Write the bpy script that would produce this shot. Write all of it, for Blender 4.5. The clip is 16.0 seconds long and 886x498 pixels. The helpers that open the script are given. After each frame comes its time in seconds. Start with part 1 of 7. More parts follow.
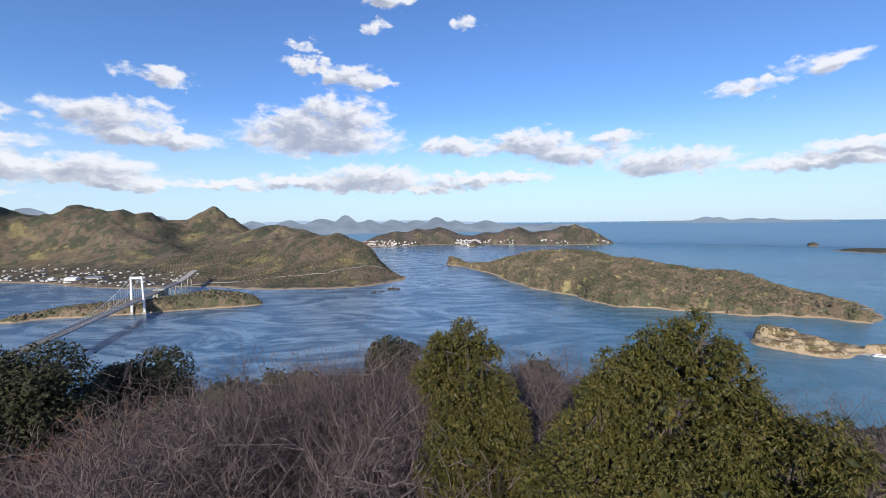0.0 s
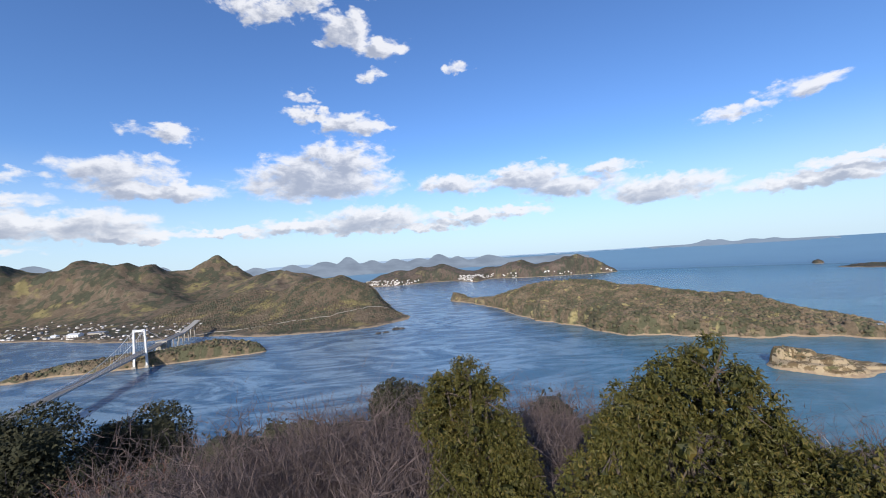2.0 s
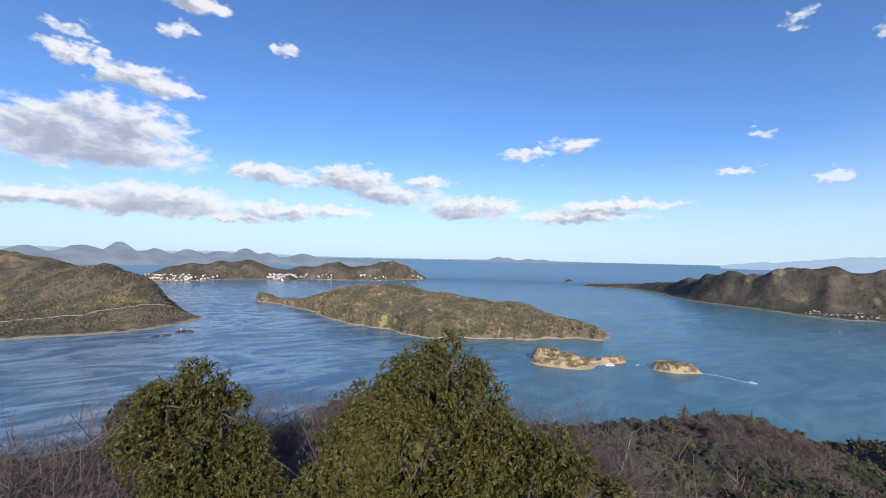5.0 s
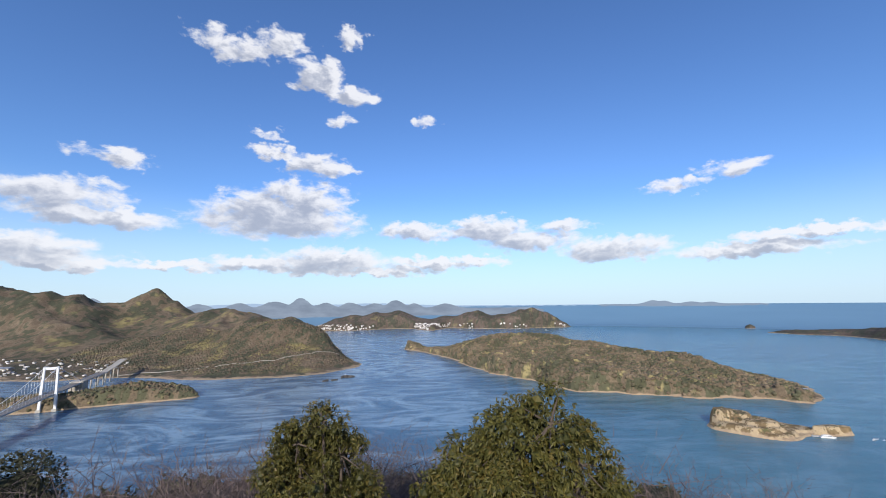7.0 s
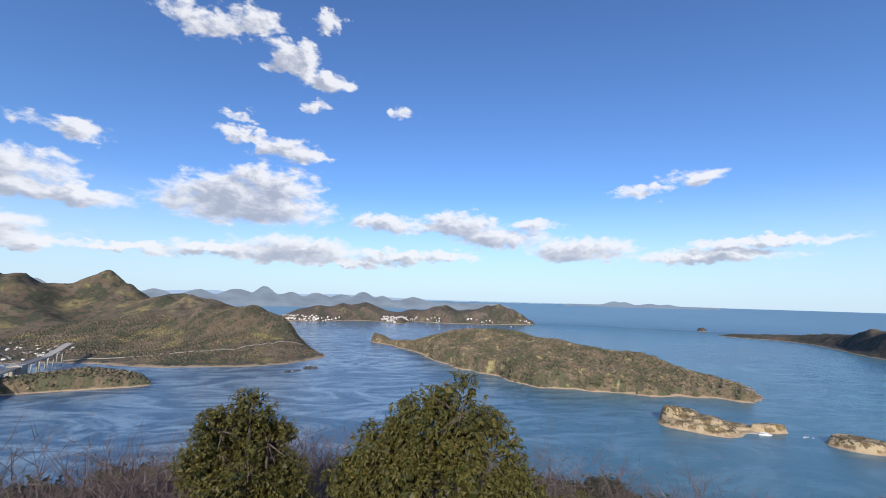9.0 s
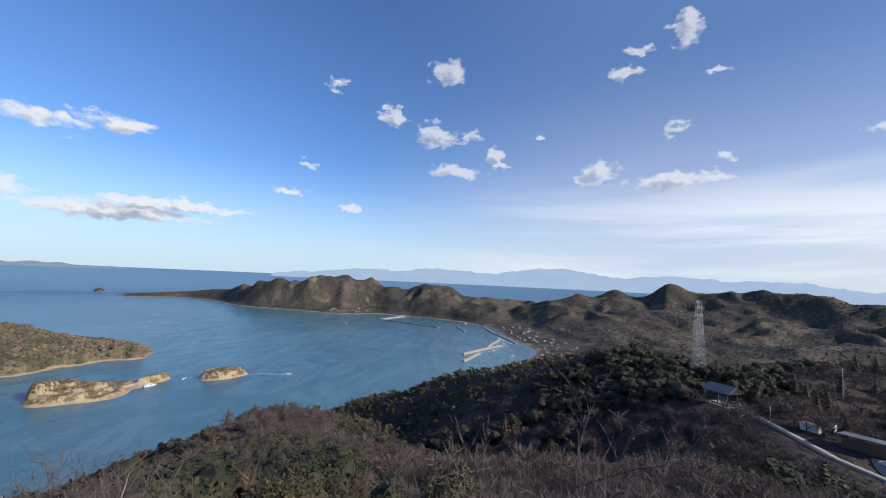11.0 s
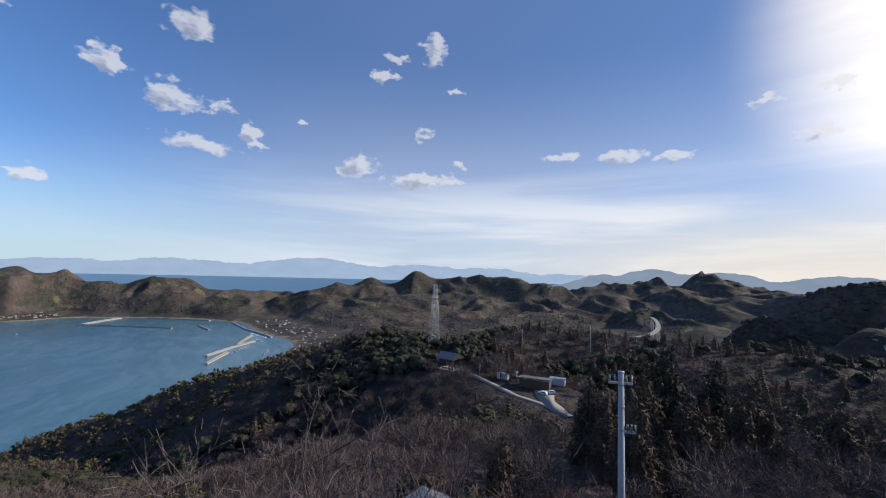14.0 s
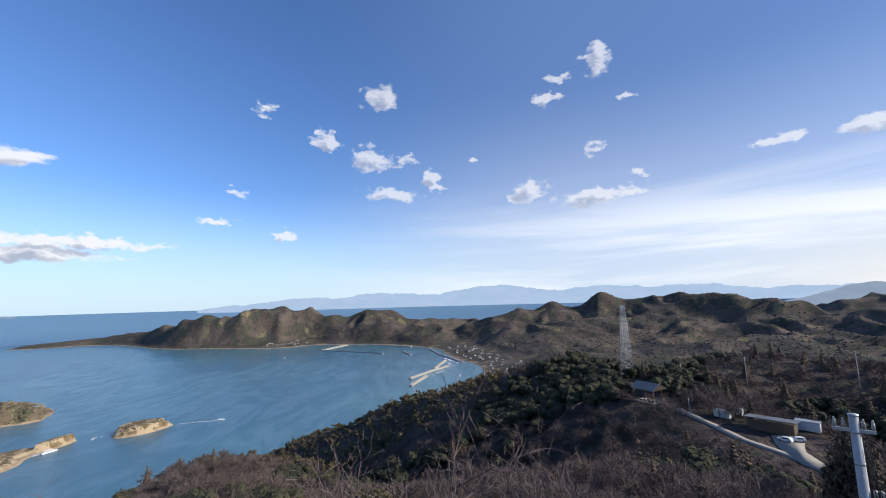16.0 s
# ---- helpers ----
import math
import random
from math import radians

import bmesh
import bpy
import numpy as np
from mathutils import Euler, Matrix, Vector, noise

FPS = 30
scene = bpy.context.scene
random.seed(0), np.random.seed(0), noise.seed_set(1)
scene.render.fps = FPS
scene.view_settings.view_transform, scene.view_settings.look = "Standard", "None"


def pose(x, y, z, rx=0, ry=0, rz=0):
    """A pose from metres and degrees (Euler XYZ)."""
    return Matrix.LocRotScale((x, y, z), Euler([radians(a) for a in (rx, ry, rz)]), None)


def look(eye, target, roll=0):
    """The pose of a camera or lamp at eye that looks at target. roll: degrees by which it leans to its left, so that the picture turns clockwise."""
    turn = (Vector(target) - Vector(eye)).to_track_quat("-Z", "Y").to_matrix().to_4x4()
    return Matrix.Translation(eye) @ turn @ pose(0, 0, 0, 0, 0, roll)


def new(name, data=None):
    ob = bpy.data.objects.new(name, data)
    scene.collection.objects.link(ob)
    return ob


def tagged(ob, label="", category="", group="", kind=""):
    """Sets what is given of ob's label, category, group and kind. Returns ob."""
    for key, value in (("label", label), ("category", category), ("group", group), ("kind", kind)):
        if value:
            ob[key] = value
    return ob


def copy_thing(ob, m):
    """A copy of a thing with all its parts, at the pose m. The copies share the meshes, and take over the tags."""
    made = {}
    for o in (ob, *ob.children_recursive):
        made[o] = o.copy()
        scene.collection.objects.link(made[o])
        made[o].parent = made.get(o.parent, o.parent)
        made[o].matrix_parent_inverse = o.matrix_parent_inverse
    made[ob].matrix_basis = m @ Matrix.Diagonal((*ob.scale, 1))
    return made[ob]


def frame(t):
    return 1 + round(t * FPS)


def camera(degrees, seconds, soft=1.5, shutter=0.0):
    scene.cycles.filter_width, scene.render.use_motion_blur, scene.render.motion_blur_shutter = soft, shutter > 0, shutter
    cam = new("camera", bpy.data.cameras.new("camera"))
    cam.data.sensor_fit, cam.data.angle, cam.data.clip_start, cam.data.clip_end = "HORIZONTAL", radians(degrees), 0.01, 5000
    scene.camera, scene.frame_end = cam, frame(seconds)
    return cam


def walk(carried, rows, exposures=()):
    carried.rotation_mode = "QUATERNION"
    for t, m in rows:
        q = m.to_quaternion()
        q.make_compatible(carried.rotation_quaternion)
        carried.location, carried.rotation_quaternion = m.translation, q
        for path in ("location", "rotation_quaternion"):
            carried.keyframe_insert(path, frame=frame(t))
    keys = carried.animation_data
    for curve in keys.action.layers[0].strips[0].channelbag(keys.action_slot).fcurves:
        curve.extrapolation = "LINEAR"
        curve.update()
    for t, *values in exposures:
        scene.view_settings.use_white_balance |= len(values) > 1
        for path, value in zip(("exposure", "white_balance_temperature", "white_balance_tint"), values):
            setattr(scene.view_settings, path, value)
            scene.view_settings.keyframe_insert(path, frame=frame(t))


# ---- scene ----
# ---------- camera and its walk ----------
cam = camera(95.4, 16.0, soft=1.0)
EYE = 235.0
walk(cam, [
    (0, pose(0.00, 0.00, 235.00, 85.91, 0.72, 0.54)),
    (0.5, pose(-0.00, 0.00, 235.01, 87.08, 2.84, 5.23)),
    (1, pose(0.05, 0.10, 234.97, 89.17, 4.81, 11.12)),
    (1.5, pose(0.08, 0.14, 234.97, 91.44, 5.62, 12.37)),
    (2, pose(0.17, 0.25, 234.95, 91.12, 3.73, 0.81)),
    (2.5, pose(0.27, 0.40, 234.91, 90.71, 1.00, -14.13)),
    (3, pose(0.45, 0.27, 234.90, 90.93, -0.86, -22.62)),
    (3.2, pose(0.53, 0.40, 234.87, 91.05, -1.32, -24.59)),
    (5.3, pose(1.35, 0.89, 234.64, 90.99, -1.19, -24.64)),
    (5.5, pose(1.40, 0.92, 234.64, 91.40, -1.00, -23.04)),
    (6, pose(1.59, 0.84, 234.65, 93.17, -0.42, -17.59)),
    (6.5, pose(1.77, 0.78, 234.66, 95.37, 0.22, -11.13)),
    (7, pose(1.97, 0.71, 234.64, 97.61, 0.65, -5.19)),
    (7.5, pose(2.16, 0.62, 234.63, 97.98, 0.52, -2.65)),
    (8, pose(2.30, 0.62, 234.65, 98.49, 3.29, 6.75)),
    (8.5, pose(2.44, 0.52, 234.64, 98.77, 2.54, 6.37)),
    (9, pose(2.61, 0.49, 234.63, 96.83, -1.46, -9.65)),
    (9.5, pose(2.77, 0.40, 234.65, 95.64, -3.22, -29.01)),
    (10, pose(2.87, 0.42, 234.65, 95.04, -3.12, -47.03)),
    (10.2, pose(2.88, 0.41, 234.64, 94.96, -3.05, -53.95)),
    (12.3, pose(3.50, 0.73, 234.53, 92.70, -2.27, -117.02)),
    (12.5, pose(3.47, 0.68, 234.52, 92.82, -2.17, -119.36)),
    (13, pose(3.30, 0.39, 234.55, 93.15, -1.92, -121.70)),
    (13.5, pose(3.10, 0.02, 234.56, 93.50, -1.81, -120.06)),
    (14, pose(2.94, -0.36, 234.53, 93.74, -1.53, -115.34)),
    (14.5, pose(2.81, -0.81, 234.55, 94.35, -1.03, -109.64)),
    (15, pose(2.68, -1.22, 234.52, 95.22, -0.43, -103.35)),
    (15.5, pose(2.56, -1.60, 234.51, 96.22, 0.48, -96.68)),
    (16, pose(2.37, -1.98, 234.52, 97.24, 1.54, -90.22)),
], exposures=[(0, 0.32, 6400, 11), (10, 0.30, 6400, 11), (12.5, 0.08, 6450, 11), (14.5, 0.12, 6450, 11), (16, 0.36, 6450, 11)])


# ---------- node helper ----------
class Nodes:
    """Short hand for a node tree: add(kind, settings, **inputs) returns the node's first output."""

    def __init__(self, tree):
        self.tree = tree
        tree.nodes.clear()

    def node(self, kind, settings=None, **inputs):
        n = self.tree.nodes.new(kind)
        for key, value in (settings or {}).items():
            setattr(n, key, value)
        for key, value in inputs.items():
            socket = n.inputs[int(key[1:])] if key[0] == "i" and key[1:].isdigit() else n.inputs[key.replace("_", " ")]
            if isinstance(value, bpy.types.NodeSocket):
                self.tree.links.new(value, socket)
            else:
                socket.default_value = value
        return n

    def math(self, operation, a, b=0.0, c=0.0, clamp=False):
        return self.node("ShaderNodeMath", {"operation": operation, "use_clamp": clamp}, i0=a, i1=b, i2=c).outputs[0]

    def vmath(self, operation, a, b=(0, 0, 0), c=(0, 0, 0)):
        n = self.node("ShaderNodeVectorMath", {"operation": operation}, i0=a, i1=b, i2=c)
        return n.outputs["Value" if operation in ("DOT_PRODUCT", "LENGTH") else "Vector"]

    def noise(self, vector, scale, detail=4.0, rough=0.55, distortion=0.0):
        return self.node("ShaderNodeTexNoise", None, Vector=vector, Scale=scale, Detail=detail, Roughness=rough, Distortion=distortion).outputs[0]

    def mix(self, factor, a, b, blend="MIX"):
        n = self.node("ShaderNodeMix", {"data_type": "RGBA", "blend_type": blend}, i0=factor, i6=a, i7=b)
        return n.outputs[2]

    def ramp(self, value, low, high):
        n = self.node("ShaderNodeMapRange", {"interpolation_type": "SMOOTHSTEP"}, i0=value, i1=low, i2=high, i3=0.0, i4=1.0)
        return n.outputs[0]


def rgb(r, g, b):
    return (r, g, b, 1.0)


# ---------- world: blue winter sky with cumulus ----------
SUN_AZ, SUN_EL = 195.0, 26.0
world = bpy.data.worlds.new("sky")
scene.world = world
world.use_nodes = True
W = Nodes(world.node_tree)
group = bpy.data.node_groups.new("cloud_cover", "ShaderNodeTree")
group.interface.new_socket("Place", in_out="INPUT", socket_type="NodeSocketVector")
group.interface.new_socket("Cover", in_out="OUTPUT", socket_type="NodeSocketFloat")
G = Nodes(group)
g_in, g_out = group.nodes.new("NodeGroupInput"), group.nodes.new("NodeGroupOutput")
nearest = None
place = g_in.outputs[0]
# ragged outlines: the place is stirred before the clouds are laid out
stir = G.node("ShaderNodeTexNoise", None, Vector=G.vmath("MULTIPLY", place, (0.22, 0.40, 1)), Scale=1.0, Detail=5.0, Roughness=0.6).outputs["Color"]
stirred = G.vmath("MULTIPLY_ADD", G.vmath("SUBTRACT", stir, (0.5, 0.5, 0.5)), (3.8, 1.5, 0), place)
shred = G.node("ShaderNodeTexNoise", None, Vector=G.vmath("MULTIPLY", place, (0.55, 0.80, 1)), Scale=1.0, Detail=5.0, Roughness=0.52).outputs["Color"]
stirred = G.vmath("MULTIPLY_ADD", G.vmath("SUBTRACT", shred, (0.5, 0.5, 0.5)), (4.6, 2.9, 0), stirred)


def cloud(az, el, wide, high, thick=1.0):
    """One cloud of the sky: bearing, elevation, half width and half height in degrees."""
    global nearest
    if az > 55:
        wide, high = wide * 0.78, high * 0.66
    s = (1 / (wide * 1.15), 1 / (high * 1.2), 0)
    v = G.vmath("MULTIPLY_ADD", stirred, s, (-az * s[0], -el * s[1], (1 - thick) ** 0.5))
    d = G.vmath("DOT_PRODUCT", v, v)
    nearest = d if nearest is None else G.math("SMOOTH_MIN", nearest, d, 0.25)


# north sky
cloud(-17.0, 11.2, 10.2, 2.6)
cloud(-14.0, 13.8, 6.2, 2.6)
cloud(-20.5, 12.6, 4.0, 2.4)
cloud(-39.3, 11.8, 5.6, 1.7)
cloud(-36.2, 9.7, 7.7, 1.1)
cloud(-34.5, 16.3, 4.2, 1.1, 0.8)
cloud(-12.5, 18.6, 4.6, 1.5)
cloud(-17.0, 19.6, 4.0, 1.0, 0.8)
cloud(-19.2, 21.7, 2.5, 0.8, 0.8)
cloud(-12.8, 29.8, 3.5, 1.8)
cloud(-8.2, 27.9, 3.8, 1.2)
cloud(-9.0, 24.6, 2.6, 1.0, 0.6)
cloud(-23.5, 31.0, 5.2, 1.7, 0.85)
cloud(-17.6, 32.8, 4.4, 1.5, 0.75)
cloud(-8.1, 34.4, 2.0, 1.2)
cloud(2.0, 10.0, 5.7, 1.3)
cloud(12.1, 10.3, 6.4, 1.6)
cloud(17.6, 8.5, 6.6, 1.6)
cloud(22.0, 10.4, 5.0, 1.0, 0.8)
cloud(28.5, 6.8, 7.1, 1.4)
cloud(42.8, 5.7, 8.1, 1.0)
cloud(-29.2, 4.7, 5.7, 0.7)
cloud(-20.1, 5.4, 5.6, 0.9)
cloud(-10.2, 6.0, 8.2, 1.6)
cloud(5.6, 5.7, 9.6, 0.9)
cloud(-40.7, 6.3, 5.0, 1.4)
cloud(-48.0, 6.0, 6.0, 1.2)
cloud(-39.3, 4.5, 7.4, 0.7)
cloud(-52.0, 8.5, 9.0, 0.8, 0.8)
cloud(-58.0, 3.4, 14.0, 0.7, 0.8)
cloud(36.4, 14.0, 4.9, 0.8, 0.75)
cloud(42.0, 15.2, 4.2, 1.0, 0.6)
cloud(3.3, 25.2, 2.4, 0.9, 0.55)
cloud(-63.0, 10.0, 3.5, 1.2)
cloud(-52.0, 18.0, 3.0, 0.8, 0.75)
cloud(-47.0, 5.4, 13.0, 1.1, 0.9)
cloud(-8.0, 4.6, 13.0, 0.7)
cloud(48.0, 7.2, 8.0, 0.6, 0.8)
cloud(-56.0, 7.0, 9.0, 1.3)
cloud(-66.0, 5.0, 10.0, 1.6)
cloud(-50.0, 10.8, 5.0, 0.8, 0.9)
# east sky
cloud(63.0, 14.2, 2.0, 0.9, 0.6)
cloud(60.8, 10.6, 2.9, 0.9, 0.85)
cloud(69.4, 9.0, 2.0, 1.2)
cloud(66.0, 24.8, 1.8, 1.3, 0.6)
cloud(81.6, 27.8, 3.1, 2.2)
cloud(73.7, 21.6, 2.5, 1.8)
cloud(80.1, 19.9, 3.5, 2.2)
cloud(84.9, 19.7, 2.4, 1.2)
cloud(83.5, 14.9, 5.0, 1.4)
cloud(89.1, 16.8, 2.0, 1.8)
cloud(103.3, 14.6, 3.7, 2.0)
cloud(112.5, 13.2, 5.7, 1.3)
cloud(107.7, 28.9, 2.5, 0.9)
cloud(106.1, 26.5, 2.3, 1.0)
cloud(113.3, 30.2, 2.2, 2.9, 0.85)
cloud(116.9, 25.1, 2.4, 0.7, 0.7)
cloud(131.1, 16.3, 2.8, 1.0)
cloud(139.1, 16.2, 3.8, 1.2)
cloud(145.5, 15.3, 2.3, 0.9)
cloud(111.6, 19.4, 2.1, 1.3, 0.8)
cloud(95.3, 19.7, 1.2, 0.7, 0.8)
cloud(117.4, 15.2, 1.6, 0.9)
cloud(154.3, 20.1, 2.2, 0.7)
cloud(160.0, 20.2, 1.6, 0.9)
cloud(158.8, 15.8, 2.5, 0.9)
cloud(166.1, 14.6, 3.4, 1.3)
cloud(171.5, 19.2, 4.5, 2.6)
cloud(166.5, 18.6, 2.4, 1.0)

puff = G.noise(G.vmath("MULTIPLY", place, (0.34, 0.62, 1)), 1.0, 9.0, 0.60, 0.35)
lumps = G.noise(G.vmath("MULTIPLY", place, (0.13, 0.34, 1)), 1.0, 3.0, 0.5)
raw = G.math("MULTIPLY", G.math("SUBTRACT", 1.0, nearest), 1.25)
height_ = G.node("ShaderNodeSeparateXYZ", None, Vector=place).outputs[1]
ragged = G.math("ADD", 1.8, G.math("MULTIPLY", G.ramp(height_, 6.0, 20.0), 2.2))
raw = G.math("ADD", raw, G.math("MULTIPLY", G.math("SUBTRACT", puff, 0.5), ragged))
raw = G.math("ADD", raw, G.math("MULTIPLY", G.math("SUBTRACT", lumps, 0.5), 1.1))
group.links.new(raw, g_out.inputs[0])

way = W.node("ShaderNodeTexCoord").outputs["Generated"]
xyz = W.node("ShaderNodeSeparateXYZ", None, Vector=way)
az = W.math("MULTIPLY", W.math("ARCTAN2", xyz.outputs[0], xyz.outputs[1]), 57.29578)
el = W.math("MULTIPLY", W.math("ARCSINE", xyz.outputs[2]), 57.29578)
here = W.node("ShaderNodeCombineXYZ", None, X=az, Y=el, Z=0.0).outputs[0]
over = W.vmath("ADD", here, (1.0, 0.9, 0.0))


def cover(v):
    n = W.tree.nodes.new("ShaderNodeGroup")
    n.node_tree = group
    W.tree.links.new(v, n.inputs[0])
    return n.outputs[0]


density = cover(here)
above = cover(over)
sky = W.node("ShaderNodeTexSky", {"sky_type": "NISHITA", "sun_disc": False, "sun_elevation": radians(SUN_EL), "sun_rotation": radians(SUN_AZ),
                                  "altitude": 200.0, "air_density": 1.0, "dust_density": 0.35, "ozone_density": 3.0}).outputs[0]
# moist air: deeper blue aloft, milky towards the horizon
sky = W.mix(1.0, sky, rgb(0.74, 0.96, 1.27), "MULTIPLY")
milk = W.math("MULTIPLY", W.ramp(el, 15.0, -1.5), 0.86)
sky = W.mix(milk, sky, rgb(4.7, 6.0, 7.0))
body = W.math("MULTIPLY", W.ramp(density, -0.08, 0.95), W.math("SUBTRACT", 1.0, W.math("MULTIPLY", W.ramp(az, 50.0, 80.0), 0.30)))
shade = W.ramp(above, 0.20, 1.5)
lit = W.mix(shade, rgb(6.7, 6.75, 6.95), rgb(3.1, 3.4, 4.15))
# thin high veil in the south-east, thicker towards the sun
streak = W.noise(W.vmath("MULTIPLY", here, (0.018, 0.16, 1)), 1.0, 5.0, 0.55, 0.4)
veil_band = W.math("MULTIPLY", W.ramp(el, 17.0, 5.0), W.ramp(az, 60.0, 130.0))
veil = W.math("MULTIPLY", veil_band, W.ramp(streak, 0.40, 0.62))
toward = W.vmath("DOT_PRODUCT", way, (math.sin(radians(172)) * math.cos(radians(23)), math.cos(radians(172)) * math.cos(radians(23)), math.sin(radians(23))))
halo = W.math("MULTIPLY", W.math("POWER", W.ramp(toward, 0.915, 1.0), 2.4), W.math("ADD", W.math("MULTIPLY", streak, 1.1), 0.3), clamp=True)
# dull lavender air over the south-east
dull = W.math("MULTIPLY", W.ramp(az, 66.0, 112.0), 0.65)
sky = W.mix(dull, sky, W.mix(W.ramp(el, 3.0, 30.0), rgb(4.7, 5.3, 6.5), rgb(1.05, 1.85, 3.8)))
tint = W.mix(W.math("MULTIPLY", veil, 0.8), sky, rgb(7.8, 8.0, 8.2))
tint = W.mix(W.math("MULTIPLY", halo, 0.9), tint, rgb(13.0, 12.0, 10.6))
tint = W.mix(W.math("MULTIPLY", body, 0.93), tint, lit)
glow = W.math("MULTIPLY", W.ramp(el, 12.0, 0.5), W.ramp(az, 112.0, 162.0))
tint = W.mix(W.math("MULTIPLY", glow, 0.55), tint, rgb(8.6, 7.3, 5.5))
back = W.node("ShaderNodeBackground", None, Color=tint, Strength=0.11)
W.node("ShaderNodeOutputWorld", None, Surface=back.outputs[0])

sun = new("sun", bpy.data.lights.new("sun", "SUN"))
sun.data.energy, sun.data.angle, sun.data.color = 4.3, radians(0.6), (1.0, 0.91, 0.78)
sun.matrix_world = look((0, 0, 900), (-math.sin(radians(SUN_AZ)) * 100, -math.cos(radians(SUN_AZ)) * 100, 900 - math.tan(radians(SUN_EL)) * 100))
# ---------- materials ----------
def material(name):
    m = bpy.data.materials.new(name)
    m.use_nodes = True
    return m, Nodes(m.node_tree)


def finish(n, color, rough=0.85, metal=0.0, bump=None, strength=0.4, distance=0.1, normal=None, **more):
    extra = {}
    if bump is not None:
        b = n.node("ShaderNodeBump", None, Strength=strength, Distance=distance, Height=bump)
        if normal is not None:
            n.tree.links.new(normal, b.inputs["Normal"])
        extra["Normal"] = b.outputs[0]
    p = n.node("ShaderNodeBsdfPrincipled", None, Base_Color=color, Roughness=rough, Metallic=metal, **extra, **more)
    n.node("ShaderNodeOutputMaterial", None, Surface=p.outputs[0])


def plain(name, color, rough=0.7, metal=0.0, grain=8.0, spread=0.25, bump=0.15):
    """A painted, cast or sawn surface with fine grain and broader stains."""
    m, n = material(name)
    at = n.node("ShaderNodeTexCoord").outputs["Object"]
    fine, broad = n.noise(at, grain, 6.0, 0.6), n.noise(at, grain * 0.13, 3.0)
    v = n.math("ADD", n.math("MULTIPLY", fine, spread), n.math("MULTIPLY", broad, spread * 1.4))
    v = n.math("ADD", v, 1.0 - spread * 1.2)
    c = n.mix(1.0, rgb(*color[:3]), n.node("ShaderNodeCombineXYZ", None, X=v, Y=v, Z=v).outputs[0], "MULTIPLY")
    finish(n, c, rough, metal, fine, bump, 0.02)
    return m


def forest(name, brown, green, pale, patch=0.011, share=0.5, shore=5.0, sand=(0.42, 0.33, 0.22), bare=0.0, grove=0.57):
    """Wooded hills in winter: bare brown woods, dark evergreens, pale bamboo, and a rocky shore strip."""
    m, n = material(name)
    at = n.node("ShaderNodeNewGeometry").outputs["Position"]
    z = n.node("ShaderNodeSeparateXYZ", None, Vector=at).outputs[2]
    tone = n.node("ShaderNodeAttribute", {"attribute_name": "tone"}).outputs["Fac"]
    big = n.noise(at, patch, 5.0, 0.6, 0.3)
    mid = n.noise(at, patch * 5.5, 4.0, 0.6)
    fine = n.noise(at, 0.16, 6.0, 0.7)
    pick = n.math("ADD", n.math("MULTIPLY", big, 0.8), n.math("ADD", n.math("MULTIPLY", tone, 0.34), n.math("MULTIPLY", mid, 0.45)))
    g = n.ramp(pick, share + 0.22, share + 0.42)
    p = n.math("MULTIPLY", n.ramp(n.noise(at, patch * 1.7, 3.0, 0.5), grove, grove + 0.11), n.ramp(tone, 0.15, 0.6))
    c = n.mix(g, rgb(*brown), rgb(*green))
    c = n.mix(n.math("MULTIPLY", p, 0.8), c, rgb(*pale))
    v = n.math("ADD", n.math("MULTIPLY", fine, 0.9), n.math("ADD", n.math("MULTIPLY", tone, 0.72), 0.22))
    c = n.mix(1.0, c, n.node("ShaderNodeCombineXYZ", None, X=v, Y=v, Z=v).outputs[0], "MULTIPLY")
    stone = n.mix(n.noise(at, 0.12, 5.0, 0.7), rgb(sand[0] * 0.55, sand[1] * 0.5, sand[2] * 0.5), rgb(*sand))
    edge = n.math("ADD", z, n.math("MULTIPLY", n.math("SUBTRACT", n.noise(at, 0.028, 5.0, 0.7), 0.5), shore * 4.2))
    c = n.mix(n.ramp(edge, shore * 1.25, shore * 0.7), c, stone)
    if bare:
        c = n.mix(n.ramp(n.math("ADD", n.noise(at, 0.055, 5.0, 0.65), n.math("MULTIPLY", tone, 0.12)), 0.60 - bare * 0.3, 0.66 - bare * 0.3), c, rgb(0.42, 0.33, 0.21))
    finish(n, c, 0.9, 0.0, n.math("ADD", n.noise(at, 0.22, 4.0, 0.65), n.math("MULTIPLY", fine, 0.5)), 0.8, 3.5, Specular_IOR_Level=0.15)
    return m


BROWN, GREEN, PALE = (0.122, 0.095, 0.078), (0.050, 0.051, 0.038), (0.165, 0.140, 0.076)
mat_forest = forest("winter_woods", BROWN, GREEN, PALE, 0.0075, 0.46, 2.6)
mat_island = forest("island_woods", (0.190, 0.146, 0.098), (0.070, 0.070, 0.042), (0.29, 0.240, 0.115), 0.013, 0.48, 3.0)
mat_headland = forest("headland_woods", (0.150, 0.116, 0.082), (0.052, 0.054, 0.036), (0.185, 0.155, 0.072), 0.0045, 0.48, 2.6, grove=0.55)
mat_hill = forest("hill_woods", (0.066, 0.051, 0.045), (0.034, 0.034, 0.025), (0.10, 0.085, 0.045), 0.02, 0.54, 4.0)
mat_castle = forest("islet_grass", (0.20, 0.145, 0.080), (0.085, 0.080, 0.038), (0.32, 0.25, 0.13), 0.03, 0.56, 4.5, (0.46, 0.36, 0.24), 0.28)


